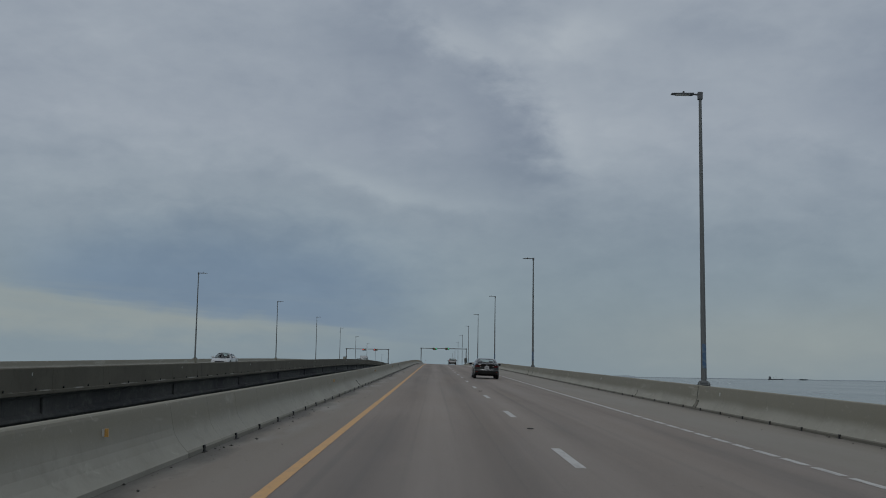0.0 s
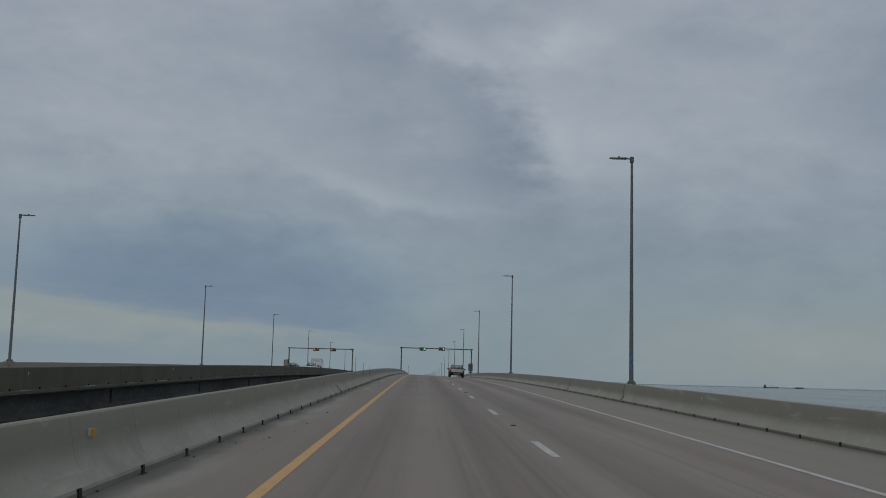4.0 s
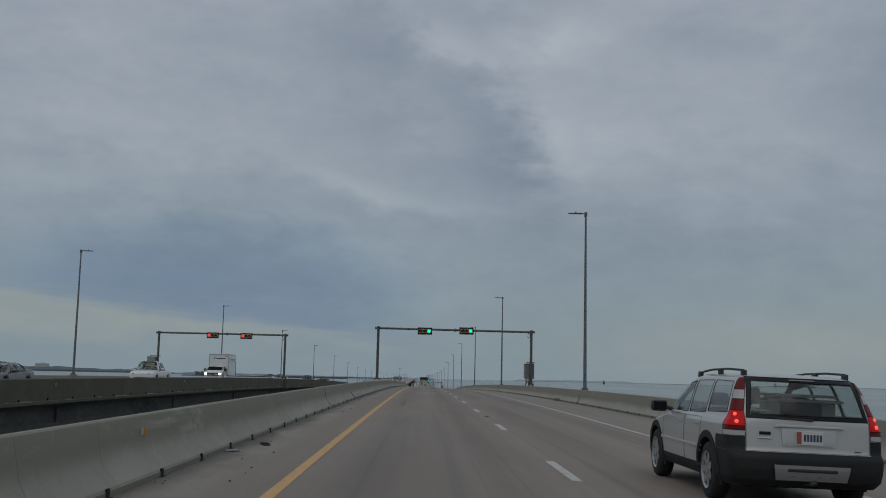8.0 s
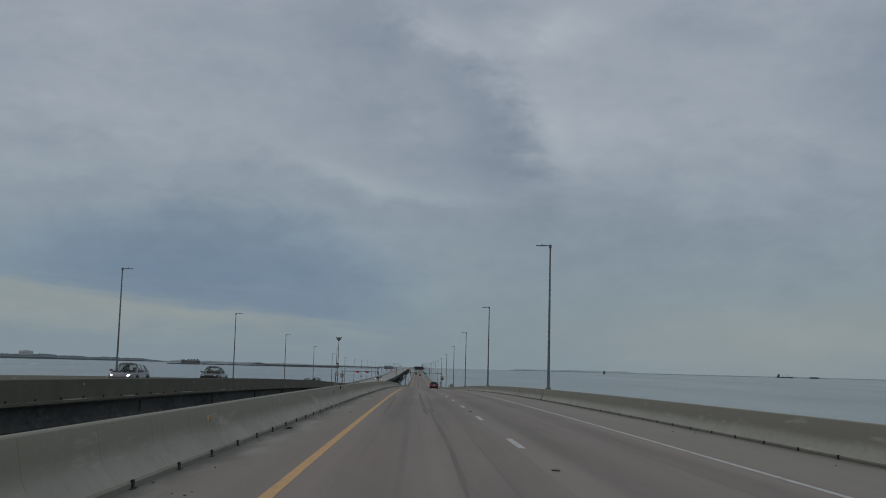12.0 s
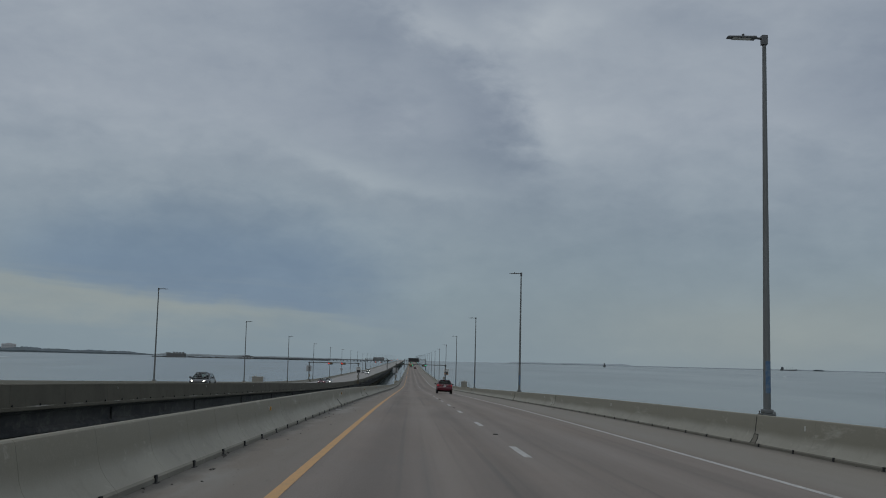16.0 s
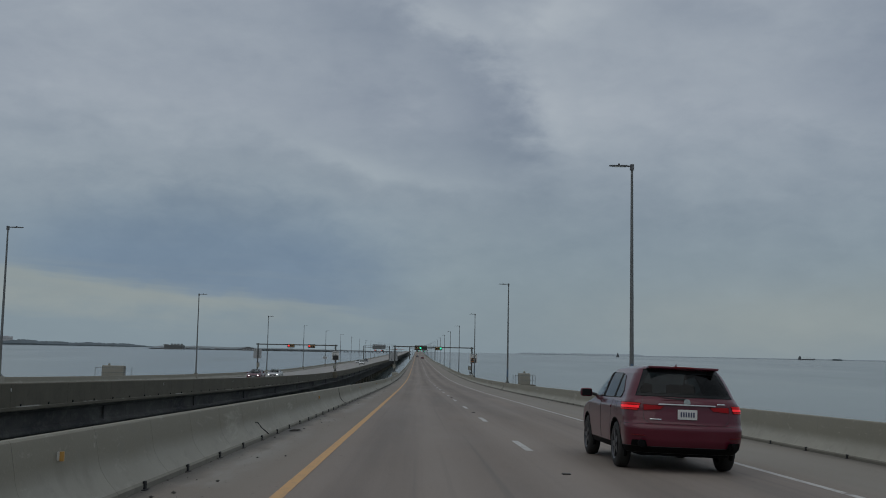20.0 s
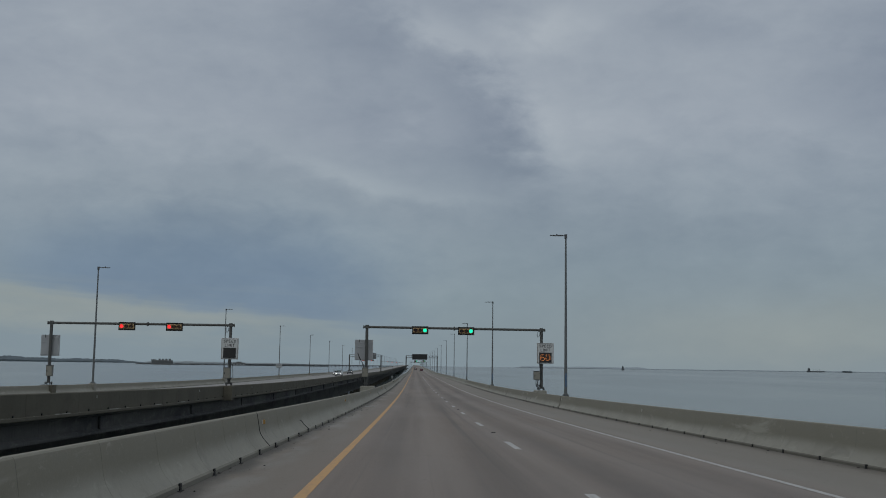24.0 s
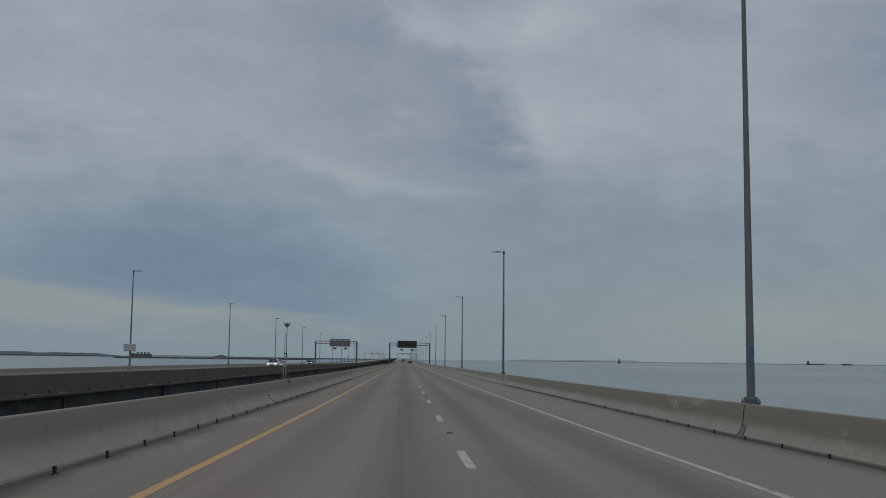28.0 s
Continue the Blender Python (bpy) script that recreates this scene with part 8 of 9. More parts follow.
def wagon_shell():
    base = spec_wagon()
    base.update(
        rows=outline_rows(
            [(0.26, -2.24), (0.33, -2.34), (0.45, -2.375), (0.58, -2.375), (0.63, -2.33), (0.66, -2.295), (0.80, -2.285), (0.99, -2.27), (1.10, -2.24), (1.30, -2.15), (1.44, -2.06), (1.495, -1.99), (1.515, -1.80), (1.530, -1.45), (1.537, -1.2)],
            [(0.26, 2.12), (0.33, 2.30), (0.45, 2.36), (0.58, 2.365), (0.70, 2.33), (0.78, 2.15), (0.85, 1.80), (0.90, 1.45), (0.94, 1.18), (0.97, 1.05), (1.06, 0.91), (1.25, 0.58), (1.42, 0.24), (1.50, 0.0), (1.53, -0.25), (1.537, -0.5)],
            [(0.26, 0.865), (0.34, 0.905), (0.50, 0.922), (0.75, 0.932), (0.92, 0.925), (0.97, 0.905), (1.01, 0.878), (1.20, 0.818), (1.38, 0.752), (1.46, 0.705), (1.505, 0.625), (1.525, 0.50), (1.533, 0.30), (1.537, 0.0)],
            low=(0.30, 4.2, 0.62, 2.6), high=(0.26, 3.2, 0.36, 2.3), belt=1.0),
        belt=0.98, behind=-1.85, bumper_from=-1.72, border=0.045, bumper_corner=(0.712, 0.64, 0.800), lamp_front=[(-2.00, 0.79), (-2.03, 1.10), (-1.86, 1.50)],
        side_glass=[[(0.82, 1.005), (0.30, 1.335), (-0.24, 1.415), (-0.32, 1.005)], [(-0.40, 1.010), (-0.32, 1.420), (-1.03, 1.430), (-1.12, 1.025)], [(-1.21, 1.040), (-1.11, 1.430), (-1.80, 1.420), (-1.96, 1.060)]],
        door_panels=[[(0.90, 0.40), (0.90, 0.965), (-0.31, 0.965), (-0.31, 0.40)], [(-0.32, 0.40), (-0.32, 0.965), (-1.12, 0.965), (-1.02, 0.60), (-0.92, 0.40)]],
        clad_side=[[(1.0, 0.20), (1.0, 0.398), (-0.98, 0.398), (-0.98, 0.20)]],
        lamps=[([(0.715, 0.805), (1.30, 0.805), (1.30, 0.868), (0.715, 0.868)], M_CLEAR, "clear lower lamp"), ([(0.715, 0.870), (1.30, 0.870), (1.30, 0.915), (0.715, 0.915)], M_TAIL, "red lamp section"),
               ([(0.715, 0.917), (1.30, 0.917), (1.30, 1.085), (0.715, 1.085)], M_TAILLIT, "lit red brake lamp"), ([(0.715, 1.087), (1.30, 1.087), (1.30, 1.215), (0.690, 1.215)], M_TAIL, "red lamp section"),
               ([(0.690, 1.217), (1.30, 1.217), (1.30, 1.325), (0.668, 1.325)], M_CLEAR, "clear lamp section"), ([(0.668, 1.327), (1.30, 1.327), (1.30, 1.492), (0.630, 1.492)], M_TAIL, "red upper lamp")],
        rear_glass=[(-0.700, 1.015), (0.700, 1.015), (0.632, 1.480), (-0.632, 1.480)],
        screen=[(-0.74, 1.0), (0.74, 1.0), (0.60, 1.47), (-0.60, 1.47)],
        tailgate=[(-0.705, 0.648), (0.705, 0.648), (0.706, 1.012), (-0.706, 1.012)],
        bumpers=[(0.0, 0.640, M_CLAD, "dark plastic bumper")], spokes=7, cladmat=M_CLAD, mirrormat=M_PLASTIC, lip=(0.070, 0.010, 0.055), lipmat=M_CLAD, sideseal=(M_GLOSS, 0.006))
    return base


def suv_shell():
    base = spec_suv()
    base.update(
        rows=outline_rows(
            [(0.30, -2.28), (0.38, -2.42), (0.50, -2.475), (0.68, -2.49), (0.73, -2.475), (0.77, -2.42), (0.95, -2.385), (1.06, -2.375), (1.13, -2.355), (1.18, -2.31), (1.40, -2.20), (1.55, -2.10), (1.615, -2.06), (1.655, -2.05), (1.675, -1.90), (1.695, -1.50), (1.705, -1.2)],
            [(0.30, 2.22), (0.38, 2.40), (0.55, 2.48), (0.75, 2.49), (0.86, 2.42), (0.94, 2.20), (1.00, 1.85), (1.05, 1.45), (1.09, 1.18), (1.16, 1.04), (1.35, 0.70), (1.54, 0.34), (1.64, 0.08), (1.685, -0.20), (1.705, -0.5)],
            [(0.30, 0.900), (0.40, 0.948), (0.60, 0.972), (0.85, 0.980), (1.00, 0.975), (1.08, 0.955), (1.14, 0.920), (1.25, 0.872), (1.42, 0.800), (1.55, 0.735), (1.62, 0.680), (1.665, 0.58), (1.693, 0.42), (1.705, 0.0)],
            low=(0.46, 3.2, 0.66, 2.6), high=(0.42, 2.6, 0.40, 2.3), belt=1.12),
        belt=1.11, behind=-1.70, bumper_from=-1.86, border=0.05, lamp_front=[(-1.93, 0.93), (-1.86, 1.10)], cladmat=M_UNDER, clad_side=[[(1.12, 0.20), (1.12, 0.40), (-1.04, 0.40), (-1.04, 0.20)]],
        side_glass=[[(0.98, 1.140), (0.38, 1.470), (-0.06, 1.560), (-0.12, 1.135)], [(-0.20, 1.135), (-0.14, 1.565), (-0.98, 1.545), (-1.10, 1.140)], [(-1.16, 1.140), (-1.04, 1.540), (-1.30, 1.500), (-1.66, 1.240), (-1.62, 1.145)]],
        door_panels=[[(1.06, 0.42), (1.06, 1.095), (-0.15, 1.095), (-0.15, 0.42)], [(-0.16, 0.42), (-0.16, 1.095), (-1.16, 1.095), (-1.04, 0.70), (-0.86, 0.42)]],
        fuel_flap=(-1, [(-1.38, 0.92), (-1.54, 0.92), (-1.54, 1.08), (-1.38, 1.08)]),
        lamps=[([(0.770, 0.960), (1.30, 0.960), (1.30, 0.990), (0.750, 0.990)], M_TAILLIT, "dimly lit red lamp section"), ([(0.750, 0.992), (1.30, 0.992), (1.30, 1.038), (0.735, 1.038)], M_BRAKE, "lit red tail lamp"), ([(0.735, 1.040), (1.30, 1.040), (1.30, 1.085), (0.715, 1.075)], M_TAILLIT, "dimly lit red lamp section"),
               ([(0.42, 0.985), (0.682, 0.965), (0.682, 1.060), (0.36, 1.045)], M_TAILGLOW, "red tail lamp")],
        rear_glass=[(-0.775, 1.190), (0.775, 1.190), (0.600, 1.615), (-0.600, 1.615)],
        screen=[(-0.78, 1.13), (0.78, 1.13), (0.58, 1.63), (-0.58, 1.63)],
        tailgate=[(-0.60, 0.765), (0.60, 0.765), (0.685, 0.84), (0.685, 1.175), (-0.685, 1.175), (-0.685, 0.84)],
        bumpers=[(0.0, 0.405, M_UNDER, "dark lower bumper"), (0.407, 0.752, P_RED, "")],
        spokes=5, rim=M_RIMDARK, lipmat=M_UNDER, backglass=M_PRIVACY, sideglass=M_PRIVACY, lip=(0.012, 0.002, 0.055))
    return base


def black_sedan():
    c = ShellCar("sedan", "glossy black four-door sedan in the next lane", "car", sedan_shell(), P_BLACK, on_deck(5.33, 49.75 + 1.37))
    for s in (-1, 1):
        part("clear_lamp", c.tail([(s * 0.42, 0.862), (s * 0.50, 0.852), (s * 0.46, 0.895), (s * 0.40, 0.892)], 0.01, 0.016), M_CLEAR, c.ob, "clear reversing lamp")
        # bright window line that kicks up at the rear pillar
        bm = bmesh.new()
        line = [(0.92, 0.992), (0.4, 0.988), (-0.2, 0.988), (-0.95, 0.995), (-1.05, 1.012), (-1.28, 1.090)]
        sweep(bm, [(s * (c.outline(z)[2] * c.taper(y) + 0.004), y, z) for y, z in line], 0.010, 6)
        part("window_line", bm, M_CHROME, c.ob, "bright window surround strip", smooth=True)
        part("reflector", c.tail([(s * 0.64, 0.475), (s * 0.78, 0.485), (s * 0.78, 0.512), (s * 0.64, 0.502)], 0.01, 0.010), M_TAIL, c.ob)
        exhaust(c, s * 0.62, 0.30)
    part("trim_bar", c.tail([(-0.44, 0.632), (0.44, 0.632), (0.44, 0.655), (-0.44, 0.655)], 0.02, 0.03), M_CHROME, c.ob, "bright chrome trim bar")
    part("spoiler_lip", c.tail([(-0.70, 1.025), (0.70, 1.025), (0.66, 1.055), (-0.66, 1.055)], 0.10, 0.045), P_BLACK, c.ob)
    badge(c, -0.50, 0.985, 0.20, 0.03, M_CHROME)
    badge(c, 0.60, 0.985, 0.07, 0.03, M_CHROME)
    badge(c, 0.50, 0.72, 0.08, 0.02, M_CHROME)
    round_badge(c, 0.965, 0.045)
    c.plate(0.80, y=-c.L / 2 + 0.02)
    for s in (-1, 1):
        bm = bmesh.new()
        box(bm, s * 0.915 - 0.012, s * 0.915 + 0.012, -0.85, 0.95, 0.235, 0.255, 0.004)
        part("sill_trim", bm, M_CHROME, c.ob, "bright sill strip")
    bm = bmesh.new()
    fin_mesh(bm, 0.7)
    part("aerial_fin", bm, P_BLACK, c.ob, m=pose(0, -0.80, 1.415))


def silver_wagon():
    c = ShellCar("estate_car", "silver estate car with dark cladding and roof rails", "car", wagon_shell(), P_SILVER, on_deck(5.94, 224.1 + 1.39))
    for s in (-1, 1):
        # roof rails
        bm = bmesh.new()
        sweep(bm, [(s * 0.605, -1.84, 1.50), (s * 0.61, -1.80, 1.556), (s * 0.615, -1.2, 1.572), (s * 0.615, -0.5, 1.562), (s * 0.605, -0.05, 1.535), (s * 0.595, 0.24, 1.485)], 0.014, 8)
        part("roof_rail", bm, M_PLASTIC, c.ob, "black roof rail", smooth=True)
        for y, z in ((-1.80, 1.495), (-0.85, 1.505), (0.10, 1.475)):
            bm = bmesh.new()
            box(bm, s * 0.605 - 0.025, s * 0.605 + 0.025, y - 0.06, y + 0.06, z - 0.02, z + 0.066, 0.018)
            part("rail_foot", bm, M_PLASTIC, c.ob)
        bm = bmesh.new()
        box(bm, s * 0.928 - 0.012, s * 0.928 + 0.012, -0.95, 0.95, 0.585, 0.62, 0.006)
        part("side_strip", bm, P_SILVER, c.ob, "body-coloured side strip")
        for z in (0.965, 1.045):
            bm = bmesh.new()
            bmesh.ops.create_uvsphere(bm, u_segments=10, v_segments=6, radius=0.024, matrix=pose(*c.end_point(s * 0.80, z, 0.006)))
            part("bulb", bm, M_BULB, c.ob, "glowing red bulb", smooth=True)
    part("high_brake_lamp", c.tail([(-0.15, 1.455), (0.15, 1.455), (0.14, 1.468), (-0.14, 1.468)], 0.01, 0.012), M_SATIN, c.ob, "unlit high brake lamp")
    part("tailgate_handle", c.tail([(-0.40, 0.925), (0.40, 0.925), (0.38, 0.955), (-0.38, 0.955)], 0.02, 0.03), P_SILVER, c.ob)
    part("plate_recess", c.tail([(-0.30, 0.72), (0.30, 0.72), (0.32, 0.92), (-0.32, 0.92)], 0.01, 0.013), P_LIGHT, c.ob)
    part("skid_plate", c.tail([(-0.40, 0.34), (0.40, 0.34), (0.43, 0.51), (-0.43, 0.51)], 0.03, 0.045), M_SATIN, c.ob, "silver bumper insert")
    part("skid_slot", c.tail([(-0.28, 0.44), (0.28, 0.44), (0.28, 0.475), (-0.28, 0.475)], 0.01, 0.052), M_BLACK, c.ob)
    for k in range(4):
        part("skid_rivet", c.tail([(-0.24 + k * 0.15, 0.385), (-0.20 + k * 0.15, 0.385), (-0.20 + k * 0.15, 0.395), (-0.24 + k * 0.15, 0.395)], 0.01, 0.050), M_CHROME, c.ob)
    badge(c, -0.50, 0.85, 0.13, 0.035, M_GLOSS)
    badge(c, -0.50, 0.795, 0.16, 0.018, M_CHROME)
    badge(c, 0.56, 0.69, 0.08, 0.018, M_CHROME)
    c.plate(0.815, red=True)
    bm = bmesh.new()
    tube(bm, (0.05, -2.275, 1.01), (-0.42, -2.268, 1.03), 0.014, 0.008, seg=6)
    part("rear_wiper", bm, M_BLACK, c.ob)
    bm = bmesh.new()
    sweep(bm, [(-0.10, -c.L / 2 + 0.2, 0.30), (0.0, -c.L / 2 - 0.03, 0.31), (0.05, -c.L / 2 - 0.05, 0.33)], 0.025, 8)
    part("tow_hook", bm, M_PLASTIC, c.ob)
    exhaust(c, 0.05, 0.29)
    for x0, x1, y0, y1, z0, z1 in ((-0.30, 0.62, -1.75, -1.25, 1.21, 1.24), (-0.25, -0.08, -1.55, -1.30, 0.98, 1.205), (0.42, 0.60, -1.55, -1.30, 0.98, 1.205), (-0.62, -0.32, -1.95, -1.65, 1.08, 1.10), (-0.30, 0.50, -1.80, -1.3, 1.27, 1.30)):
        bm = bmesh.new()
        box(bm, x0, x1, y0, y1, z0, z1, 0.015)
        part("load", bm, M_CARGO, c.ob, "pale boxes stacked in the load bay")
    # added dark block: fills in the shade under the shelf, hides the bright windscreen
    bm = bmesh.new()
    box(bm, -0.05, 0.42, -1.60, -1.30, 0.98, 1.205, 0.02)
    part("load", bm, M_SEAT, c.ob, "dark filler block for the shade under the shelf")
    bm = bmesh.new()
    bmesh.ops.create_cone(bm, cap_ends=True, segments=18, radius1=0.10, radius2=0.10, depth=0.05, matrix=pose(-0.47, -1.82, 1.26, 90, 0, 50))
    part("load", bm, M_CARGO, c.ob, "round fan standing in the load bay", smooth=True)


def red_suv():
    c = ShellCar("suv", "dark red family suv with its tail lamps on", "car", suv_shell(), P_RED, on_deck(5.72, 569.2 + 1.47))
    for s in (-1, 1):
        part("reflector", c.tail([(s * 0.66, 0.565), (s * 0.86, 0.57), (s * 0.86, 0.585), (s * 0.66, 0.58)], 0.01, 0.030), M_TAIL, c.ob)
        exhaust(c, s * 0.70, 0.42)
        bm = bmesh.new()
        tube(bm, (s * 0.74, -2.46, 0.455), (s * 0.74, -2.525, 0.455), 0.055, 0.052, seg=16)
        part("exhaust_trim", bm, M_UNDER, c.ob, "dark round exhaust trim", smooth=True)
    part("trim_bar", c.tail([(-0.46, 1.06), (0.46, 1.06), (0.44, 1.08), (-0.44, 1.08)], 0.02, 0.035), M_RIM, c.ob, "chrome tailgate bar")
    for s in (-1, 1):
        part("bumper_vent", c.tail([(s * 0.62, 0.40), (s * 0.84, 0.41), (s * 0.84, 0.50), (s * 0.66, 0.50)], 0.02, 0.030), M_UNDER, c.ob, "dark bumper cut-out")
    badge(c, -0.50, 0.83, 0.18, 0.02, M_CHROME)
    badge(c, 0.55, 1.10, 0.13, 0.02, M_CHROME)
    round_badge(c, 1.11, 0.055)
    c.plate(0.92)
    bm = bmesh.new()
    tube(bm, (0.0, -2.36, 1.155), (-0.40, -2.365, 1.17), 0.014, 0.008, seg=6)
    part("rear_wiper", bm, M_BLACK, c.ob)
    bm = bmesh.new()
    fin_mesh(bm)
    part("aerial_fin", bm, P_RED, c.ob, m=pose(0, -1.55, 1.655))
    bm = bmesh.new()
    box(bm, -0.57, 0.57, -0.10, 0.10, -0.020, 0.014, 0.012)
    sp = part("roof_spoiler", bm, P_RED, c.ob, m=pose(0, -2.03, 1.650, -6, 0, 0))
    bm = bmesh.new()
    box(bm, -0.16, 0.16, -0.112, -0.098, -0.012, 0.012, 0.004)
    part("high_brake_lamp", bm, M_TAIL, sp, "red high brake lamp")


black_sedan()
silver_wagon()
red_suv()


def oncoming():
    for x, y, kind, paint, lit, name, label in (
        (-19.2, 79.1, "sedan", P_LIGHT, False, "sedan", "light silver sedan on the opposite bridge"),
        (-19.2, 263.1, "sedan", P_GREY, False, "sedan", "grey sedan on the opposite bridge"),
        (-19.2, 291.7, "pickup", P_WHITE, False, "pickup_truck", "white pickup truck on the opposite bridge"),
        (-19.2, 365.6, "sedan", P_WHITE, False, "sedan", "white sedan on the opposite bridge"),
        (-19.2, 402.8, "suv", P_GREY, True, "suv", "grey suv with headlamps on, on the opposite bridge"),
        (-19.2, 434.6, "pickup", P_BLACK, False, "pickup_truck", "black pickup truck on the opposite bridge"),
        (-19.2, 545.2, "suv", P_BLACK, True, "suv", "black suv with headlamps on, on the opposite bridge"),
        (-22.9, 563.1, "suv", P_GREY, True, "suv", "grey suv with headlamps on, on the opposite bridge"),
        (-19.2, 687.0, "sedan", P_RED, True, "sedan", "dark red sedan with headlamps on, on the opposite bridge"),
        (-19.2, 705.0, "sedan", P_LIGHT, True, "sedan", "light sedan with headlamps on, on the opposite bridge"),
        (-19.2, 945.5, "suv", P_WHITE, True, "suv", "white suv with headlamps on, on the opposite bridge"),
        (-22.9, 985.0, "sedan", P_LIGHT, True, "sedan", "pale sedan with headlamps on, on the opposite bridge"),
        (-22.9, 1054.9, "suv", P_GREY, True, "suv", "grey suv with headlamps on, on the opposite bridge"),
    ):
        make = {"sedan": spec_sedan, "suv": spec_suv, "pickup": spec_pickup}[kind]
        Car(name, label, "car", make(lit=lit), paint, on_deck2(x, y), "oncoming cars")
    for x, y, paint, label in ((1.9, 1400.0, P_GREY, "dark car far ahead on the roadway"), (5.5, 1290.0, P_RED, "red car far ahead on the roadway")):
        c = Car("suv", label, "car", spec_suv(), paint, on_deck(x, y), "cars far ahead")
        for s in (-1, 1):
            part("tail_lamp", c.tail([(s * 0.62, 0.95), (s * 0.90, 0.95), (s * 0.92, 1.07), (s * 0.62, 1.05)], 0.03, 0.016), M_TAILGLOW, c.ob, "red tail lamp")


oncoming()


def box_truck(x, y):
    ob = thing("box_truck", "white box truck with a tall cargo box, headlamps on", "truck", "oncoming cars", m=on_deck2(x, y))
    # cab: one side profile, drawn in towards the roof
    profile = [(-0.65, 0.62), (0.85, 0.62), (0.95, 1.10), (1.25, 1.24), (1.62, 1.24), (1.92, 1.10), (2.02, 0.62), (2.50, 0.62), (2.62, 0.80), (2.60, 1.30), (2.50, 1.40), (1.42, 1.54), (0.86, 2.06), (0.62, 2.13), (-0.50, 2.14), (-0.65, 2.06)]
    bm = bmesh.new()
    rims = []
    for sx in (-1, 1):
        rims.append([bm.verts.new((sx * (1.0 if z < 1.56 else 1.0 - (z - 1.54) * 0.26), yy, z)) for yy, z in profile])
    n = len(profile)
    for k in range(n):
        bm.faces.new((rims[0][k], rims[0][(k + 1) % n], rims[1][(k + 1) % n], rims[1][k]))
    for r in rims:
        bm.faces.new(r)
    bmesh.ops.triangulate(bm, faces=[f for f in bm.faces if len(f.verts) > 4])
    bmesh.ops.recalc_face_normals(bm, faces=bm.faces[:])
    bmesh.ops.bevel(bm, geom=[e for e in bm.edges if e.calc_face_angle(0) > 0.5], offset=0.035, segments=2, affect="EDGES")
    cab = part("cab", bm, P_WHITE, ob, "white truck cab", smooth=True)
    bm = bmesh.new()
    v = [bm.verts.new(p) for p in ((-0.90, 1.392, 1.585), (0.90, 1.392, 1.585), (0.80, 0.918, 2.025), (-0.80, 0.918, 2.025))]
    bm.faces.new(v)
    bmesh.ops.solidify(bm, geom=bm.faces[:], thickness=-0.012)
    part("windscreen", bm, M_GLOSS, cab, "dark windscreen glass")
    for sx in (-1, 1):
        bm = bmesh.new()
        v = [bm.verts.new((sx * (1.004 - max(0.0, z - 1.54) * 0.26), yy, z)) for yy, z in ((-0.35, 1.56), (1.05, 1.56), (0.74, 1.98), (-0.35, 2.00))]
        bm.faces.new(v)
        bmesh.ops.solidify(bm, geom=bm.faces[:], thickness=0.01)
        part("side_window", bm, M_GLOSS, cab, "dark side window glass")
        bm = bmesh.new()
        box(bm, sx * 1.22 - 0.11, sx * 1.22 + 0.11, 1.02, 1.12, 1.46, 1.80, 0.03)
        box(bm, min(sx * 0.98, sx * 1.14), max(sx * 0.98, sx * 1.14), 1.04, 1.10, 1.52, 1.57, 0.01)
        part("wing_mirror", bm, M_PLASTIC, cab, "large black door mirror")
        bm = bmesh.new()
        box(bm, sx * 0.82 - 0.14, sx * 0.82 + 0.14, 2.57, 2.635, 1.08, 1.26, 0.02)
        part("headlamp", bm, M_HEADLIT, cab, "lit headlamp")
        bm = bmesh.new()
        box(bm, sx * 0.60 - 0.20, sx * 0.60 + 0.20, 2.70, 2.725, 0.62, 0.72, 0.01)
        part("bumper_slot", bm, M_BLACK, cab)
        bm = bmesh.new()
        box(bm, sx * 1.003 - 0.012, sx * 1.003 + 0.012, -0.28, -0.10, 1.30, 1.34, 0.005)
        part("door_handle", bm, M_PLASTIC, cab)
        bm = bmesh.new()
        sweep(bm, [(sx * 1.002, 0.98, 1.20), (sx * 1.002, 1.12, 1.54)], 0.006, 5)
        sweep(bm, [(sx * 1.002, -0.42, 0.64), (sx * 1.002, -0.42, 1.54)], 0.006, 5)
        part("door_gap", bm, M_BLACK, cab)
    bm = bmesh.new()
    box(bm, -0.66, 0.66, 2.58, 2.64, 0.86, 1.32, 0.03)
    grille = part("grille", bm, M_BLACK, cab, "black grille with a pale cross bar")
    for z in (1.10, 1.29, 0.89):
        bm = bmesh.new()
        box(bm, -0.66, 0.66, 2.63, 2.66, z - 0.03, z + 0.03, 0.008)
        part("grille_bar", bm, P_WHITE, grille)
    bm = bmesh.new()
    box(bm, -0.10, 0.10, 2.65, 2.68, 1.06, 1.14, 0.01)
    part("badge", bm, M_PLASTIC, grille)
    bm = bmesh.new()
    box(bm, -1.02, 1.02, 2.45, 2.72, 0.55, 0.80, 0.05)
    part("bumper", bm, P_WHITE, cab, "white front bumper")
    bm = bmesh.new()
    box(bm, -0.16, 0.16, 2.72, 2.735, 0.60, 0.74, 0.004)
    part("number_plate", bm, M_PLATE, cab)
    for k in range(5):
        bm = bmesh.new()
        box(bm, -0.40 + 0.2 * k - 0.04, -0.40 + 0.2 * k + 0.04, 0.42, 0.52, 2.13, 2.17, 0.01)
        part("roof_lamp", bm, M_AMBER, cab, "small amber roof lamp")
    bm = bmesh.new()
    for sx in (-0.4, 0.4):
        box(bm, sx - 0.06, sx + 0.06, -5.6, 2.4, 0.55, 0.75, 0.01)
    part("chassis", bm, M_UNDER, ob)
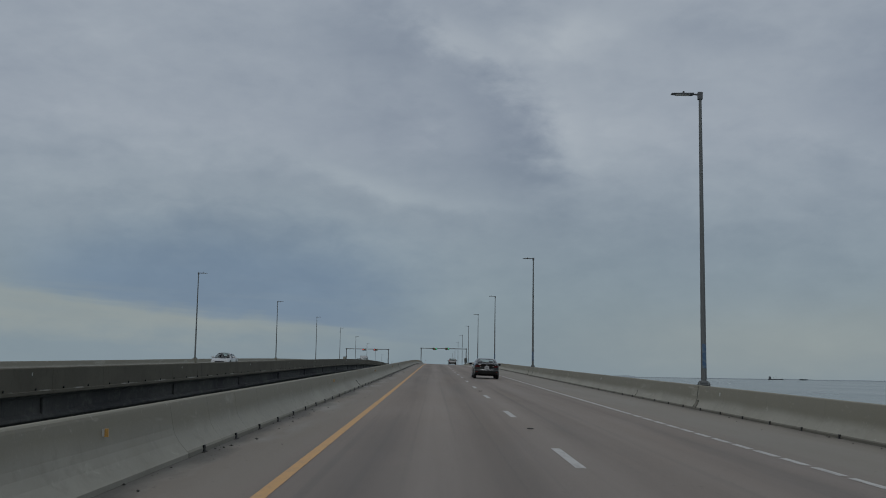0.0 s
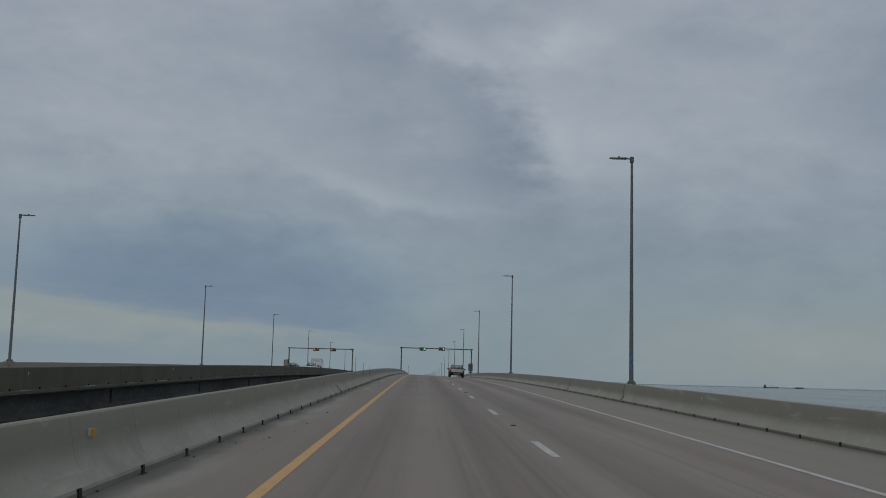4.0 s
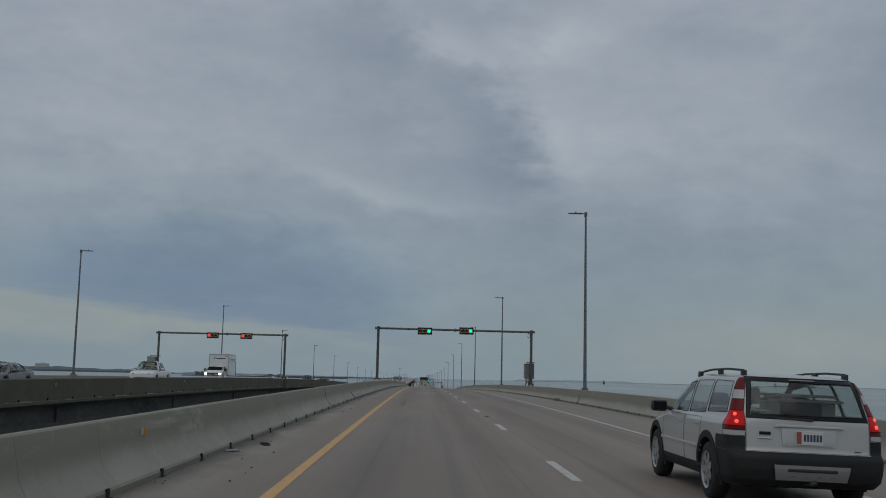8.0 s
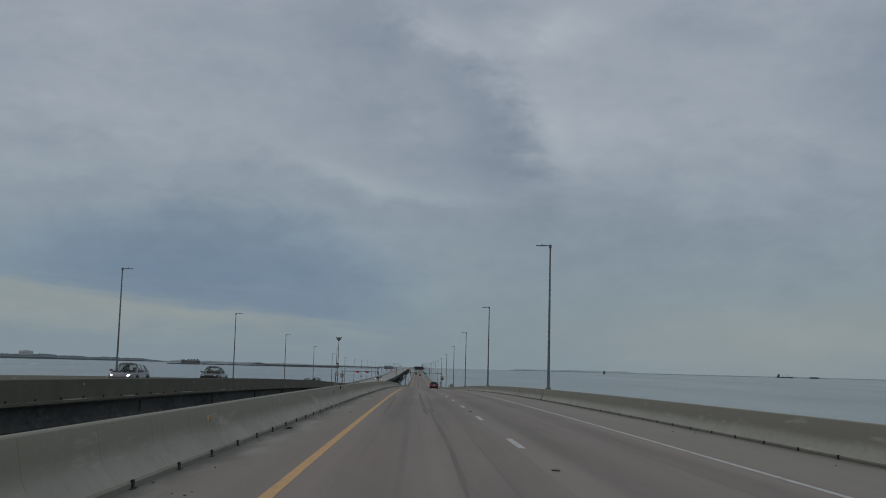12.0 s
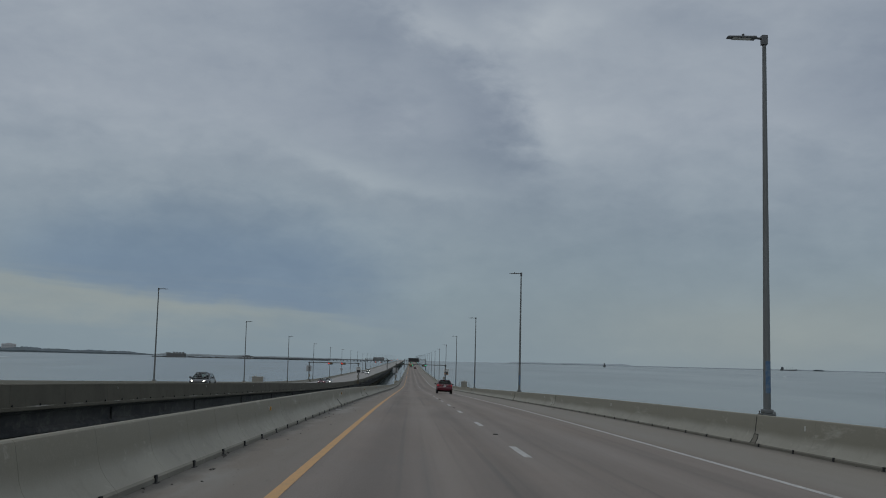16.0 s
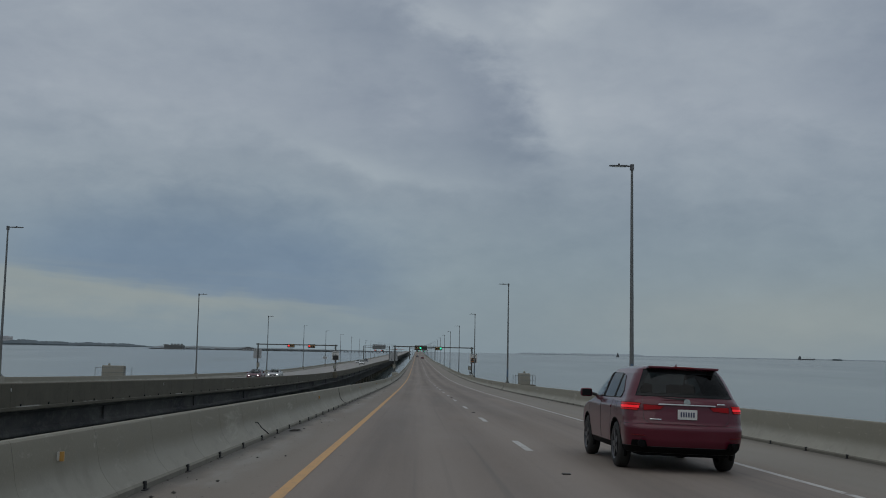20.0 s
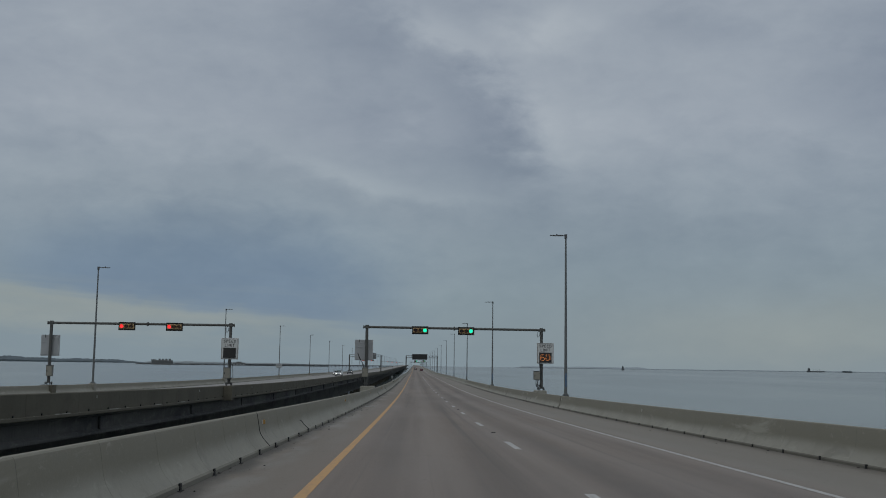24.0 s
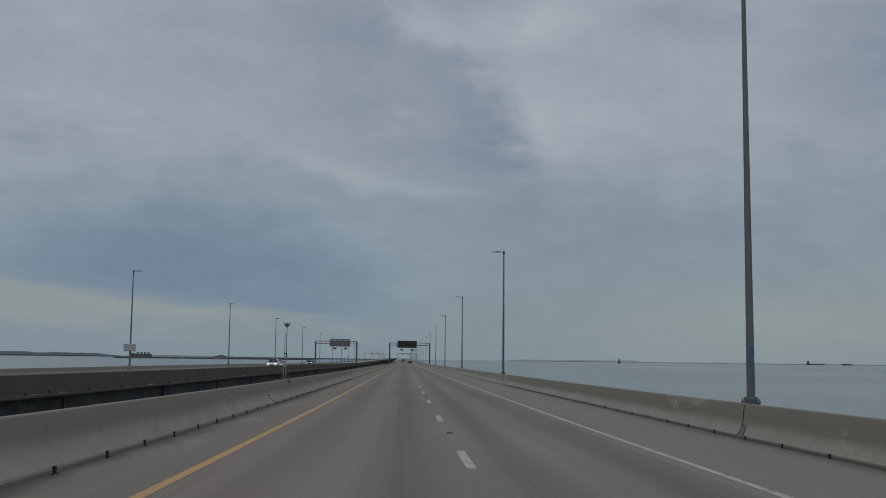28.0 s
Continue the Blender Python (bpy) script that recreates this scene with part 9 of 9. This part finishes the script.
    for yy, w in ((1.45, 0.26), (-4.0, 0.5)):
        for sx in (-1, 1):
            bm = bmesh.new()
            tube(bm, (sx * 0.98, yy, 0.40), (sx * (0.98 - w), yy, 0.40), 0.40, seg=24)
            wh = part("wheel", bm, M_TYRE, ob, "black rubber tyre")
            bm = bmesh.new()
            tube(bm, (sx * 0.985, yy, 0.40), (sx * 0.95, yy, 0.40), 0.23, 0.20, seg=18)
            part("rim", bm, M_RIM, wh)
    # cargo box
    bm = bmesh.new()
    box(bm, -1.16, 1.16, -5.7, -0.75, 1.02, 3.55, 0.03)
    bx = part("cargo_box", bm, P_WHITE, ob, "tall white cargo box")
    bm = bmesh.new()
    box(bm, -1.17, 1.17, -0.90, -0.735, 3.39, 3.57, 0.03)
    part("header", bm, M_RIM, bx, "grey metal header")
    for sx in (-1, 1):
        bm = bmesh.new()
        box(bm, sx * 1.15 - 0.035, sx * 1.15 + 0.035, -0.80, -0.73, 1.02, 3.43, 0.015)
        part("corner_post", bm, M_RIM, bx)
        bm = bmesh.new()
        box(bm, sx * 1.155 - 0.03, sx * 1.155 + 0.03, -5.73, -0.80, 3.51, 3.57, 0.01)
        part("top_rail", bm, M_RIM, bx)
        bm = bmesh.new()
        box(bm, sx * 1.14 - 0.04, sx * 1.14 + 0.04, -5.82, -5.70, 1.0, 2.8, 0.01)
        part("rear_frame", bm, M_BLACK, bx)
        bm = bmesh.new()
        for y0, y1, z0, z1 in ((-5.0, -2.20, 2.86, 3.02), (-4.9, -2.5, 2.68, 2.73), (-1.75, -1.50, 2.70, 3.10), (-4.6, -3.2, 2.05, 2.09), (-5.2, -4.6, 1.55, 1.59)):
            box(bm, sx * 1.162 - 0.004, sx * 1.162 + 0.004, y0, y1, z0, z1)
        part("ink_bar", bm, M_CARGO, bx, "grey bars of faded writing")
    bm = bmesh.new()
    for x0, x1, z0, z1 in ((-0.78, 0.30, 2.96, 3.07), (0.46, 0.58, 2.94, 3.14), (-1.0, -0.80, 3.22, 3.28)):
        box(bm, x0, x1, -0.748, -0.742, z0, z1)
    part("ink_bar", bm, M_PLATEINK, bx, "dark bars of writing")


box_truck(-22.9, 336.65)
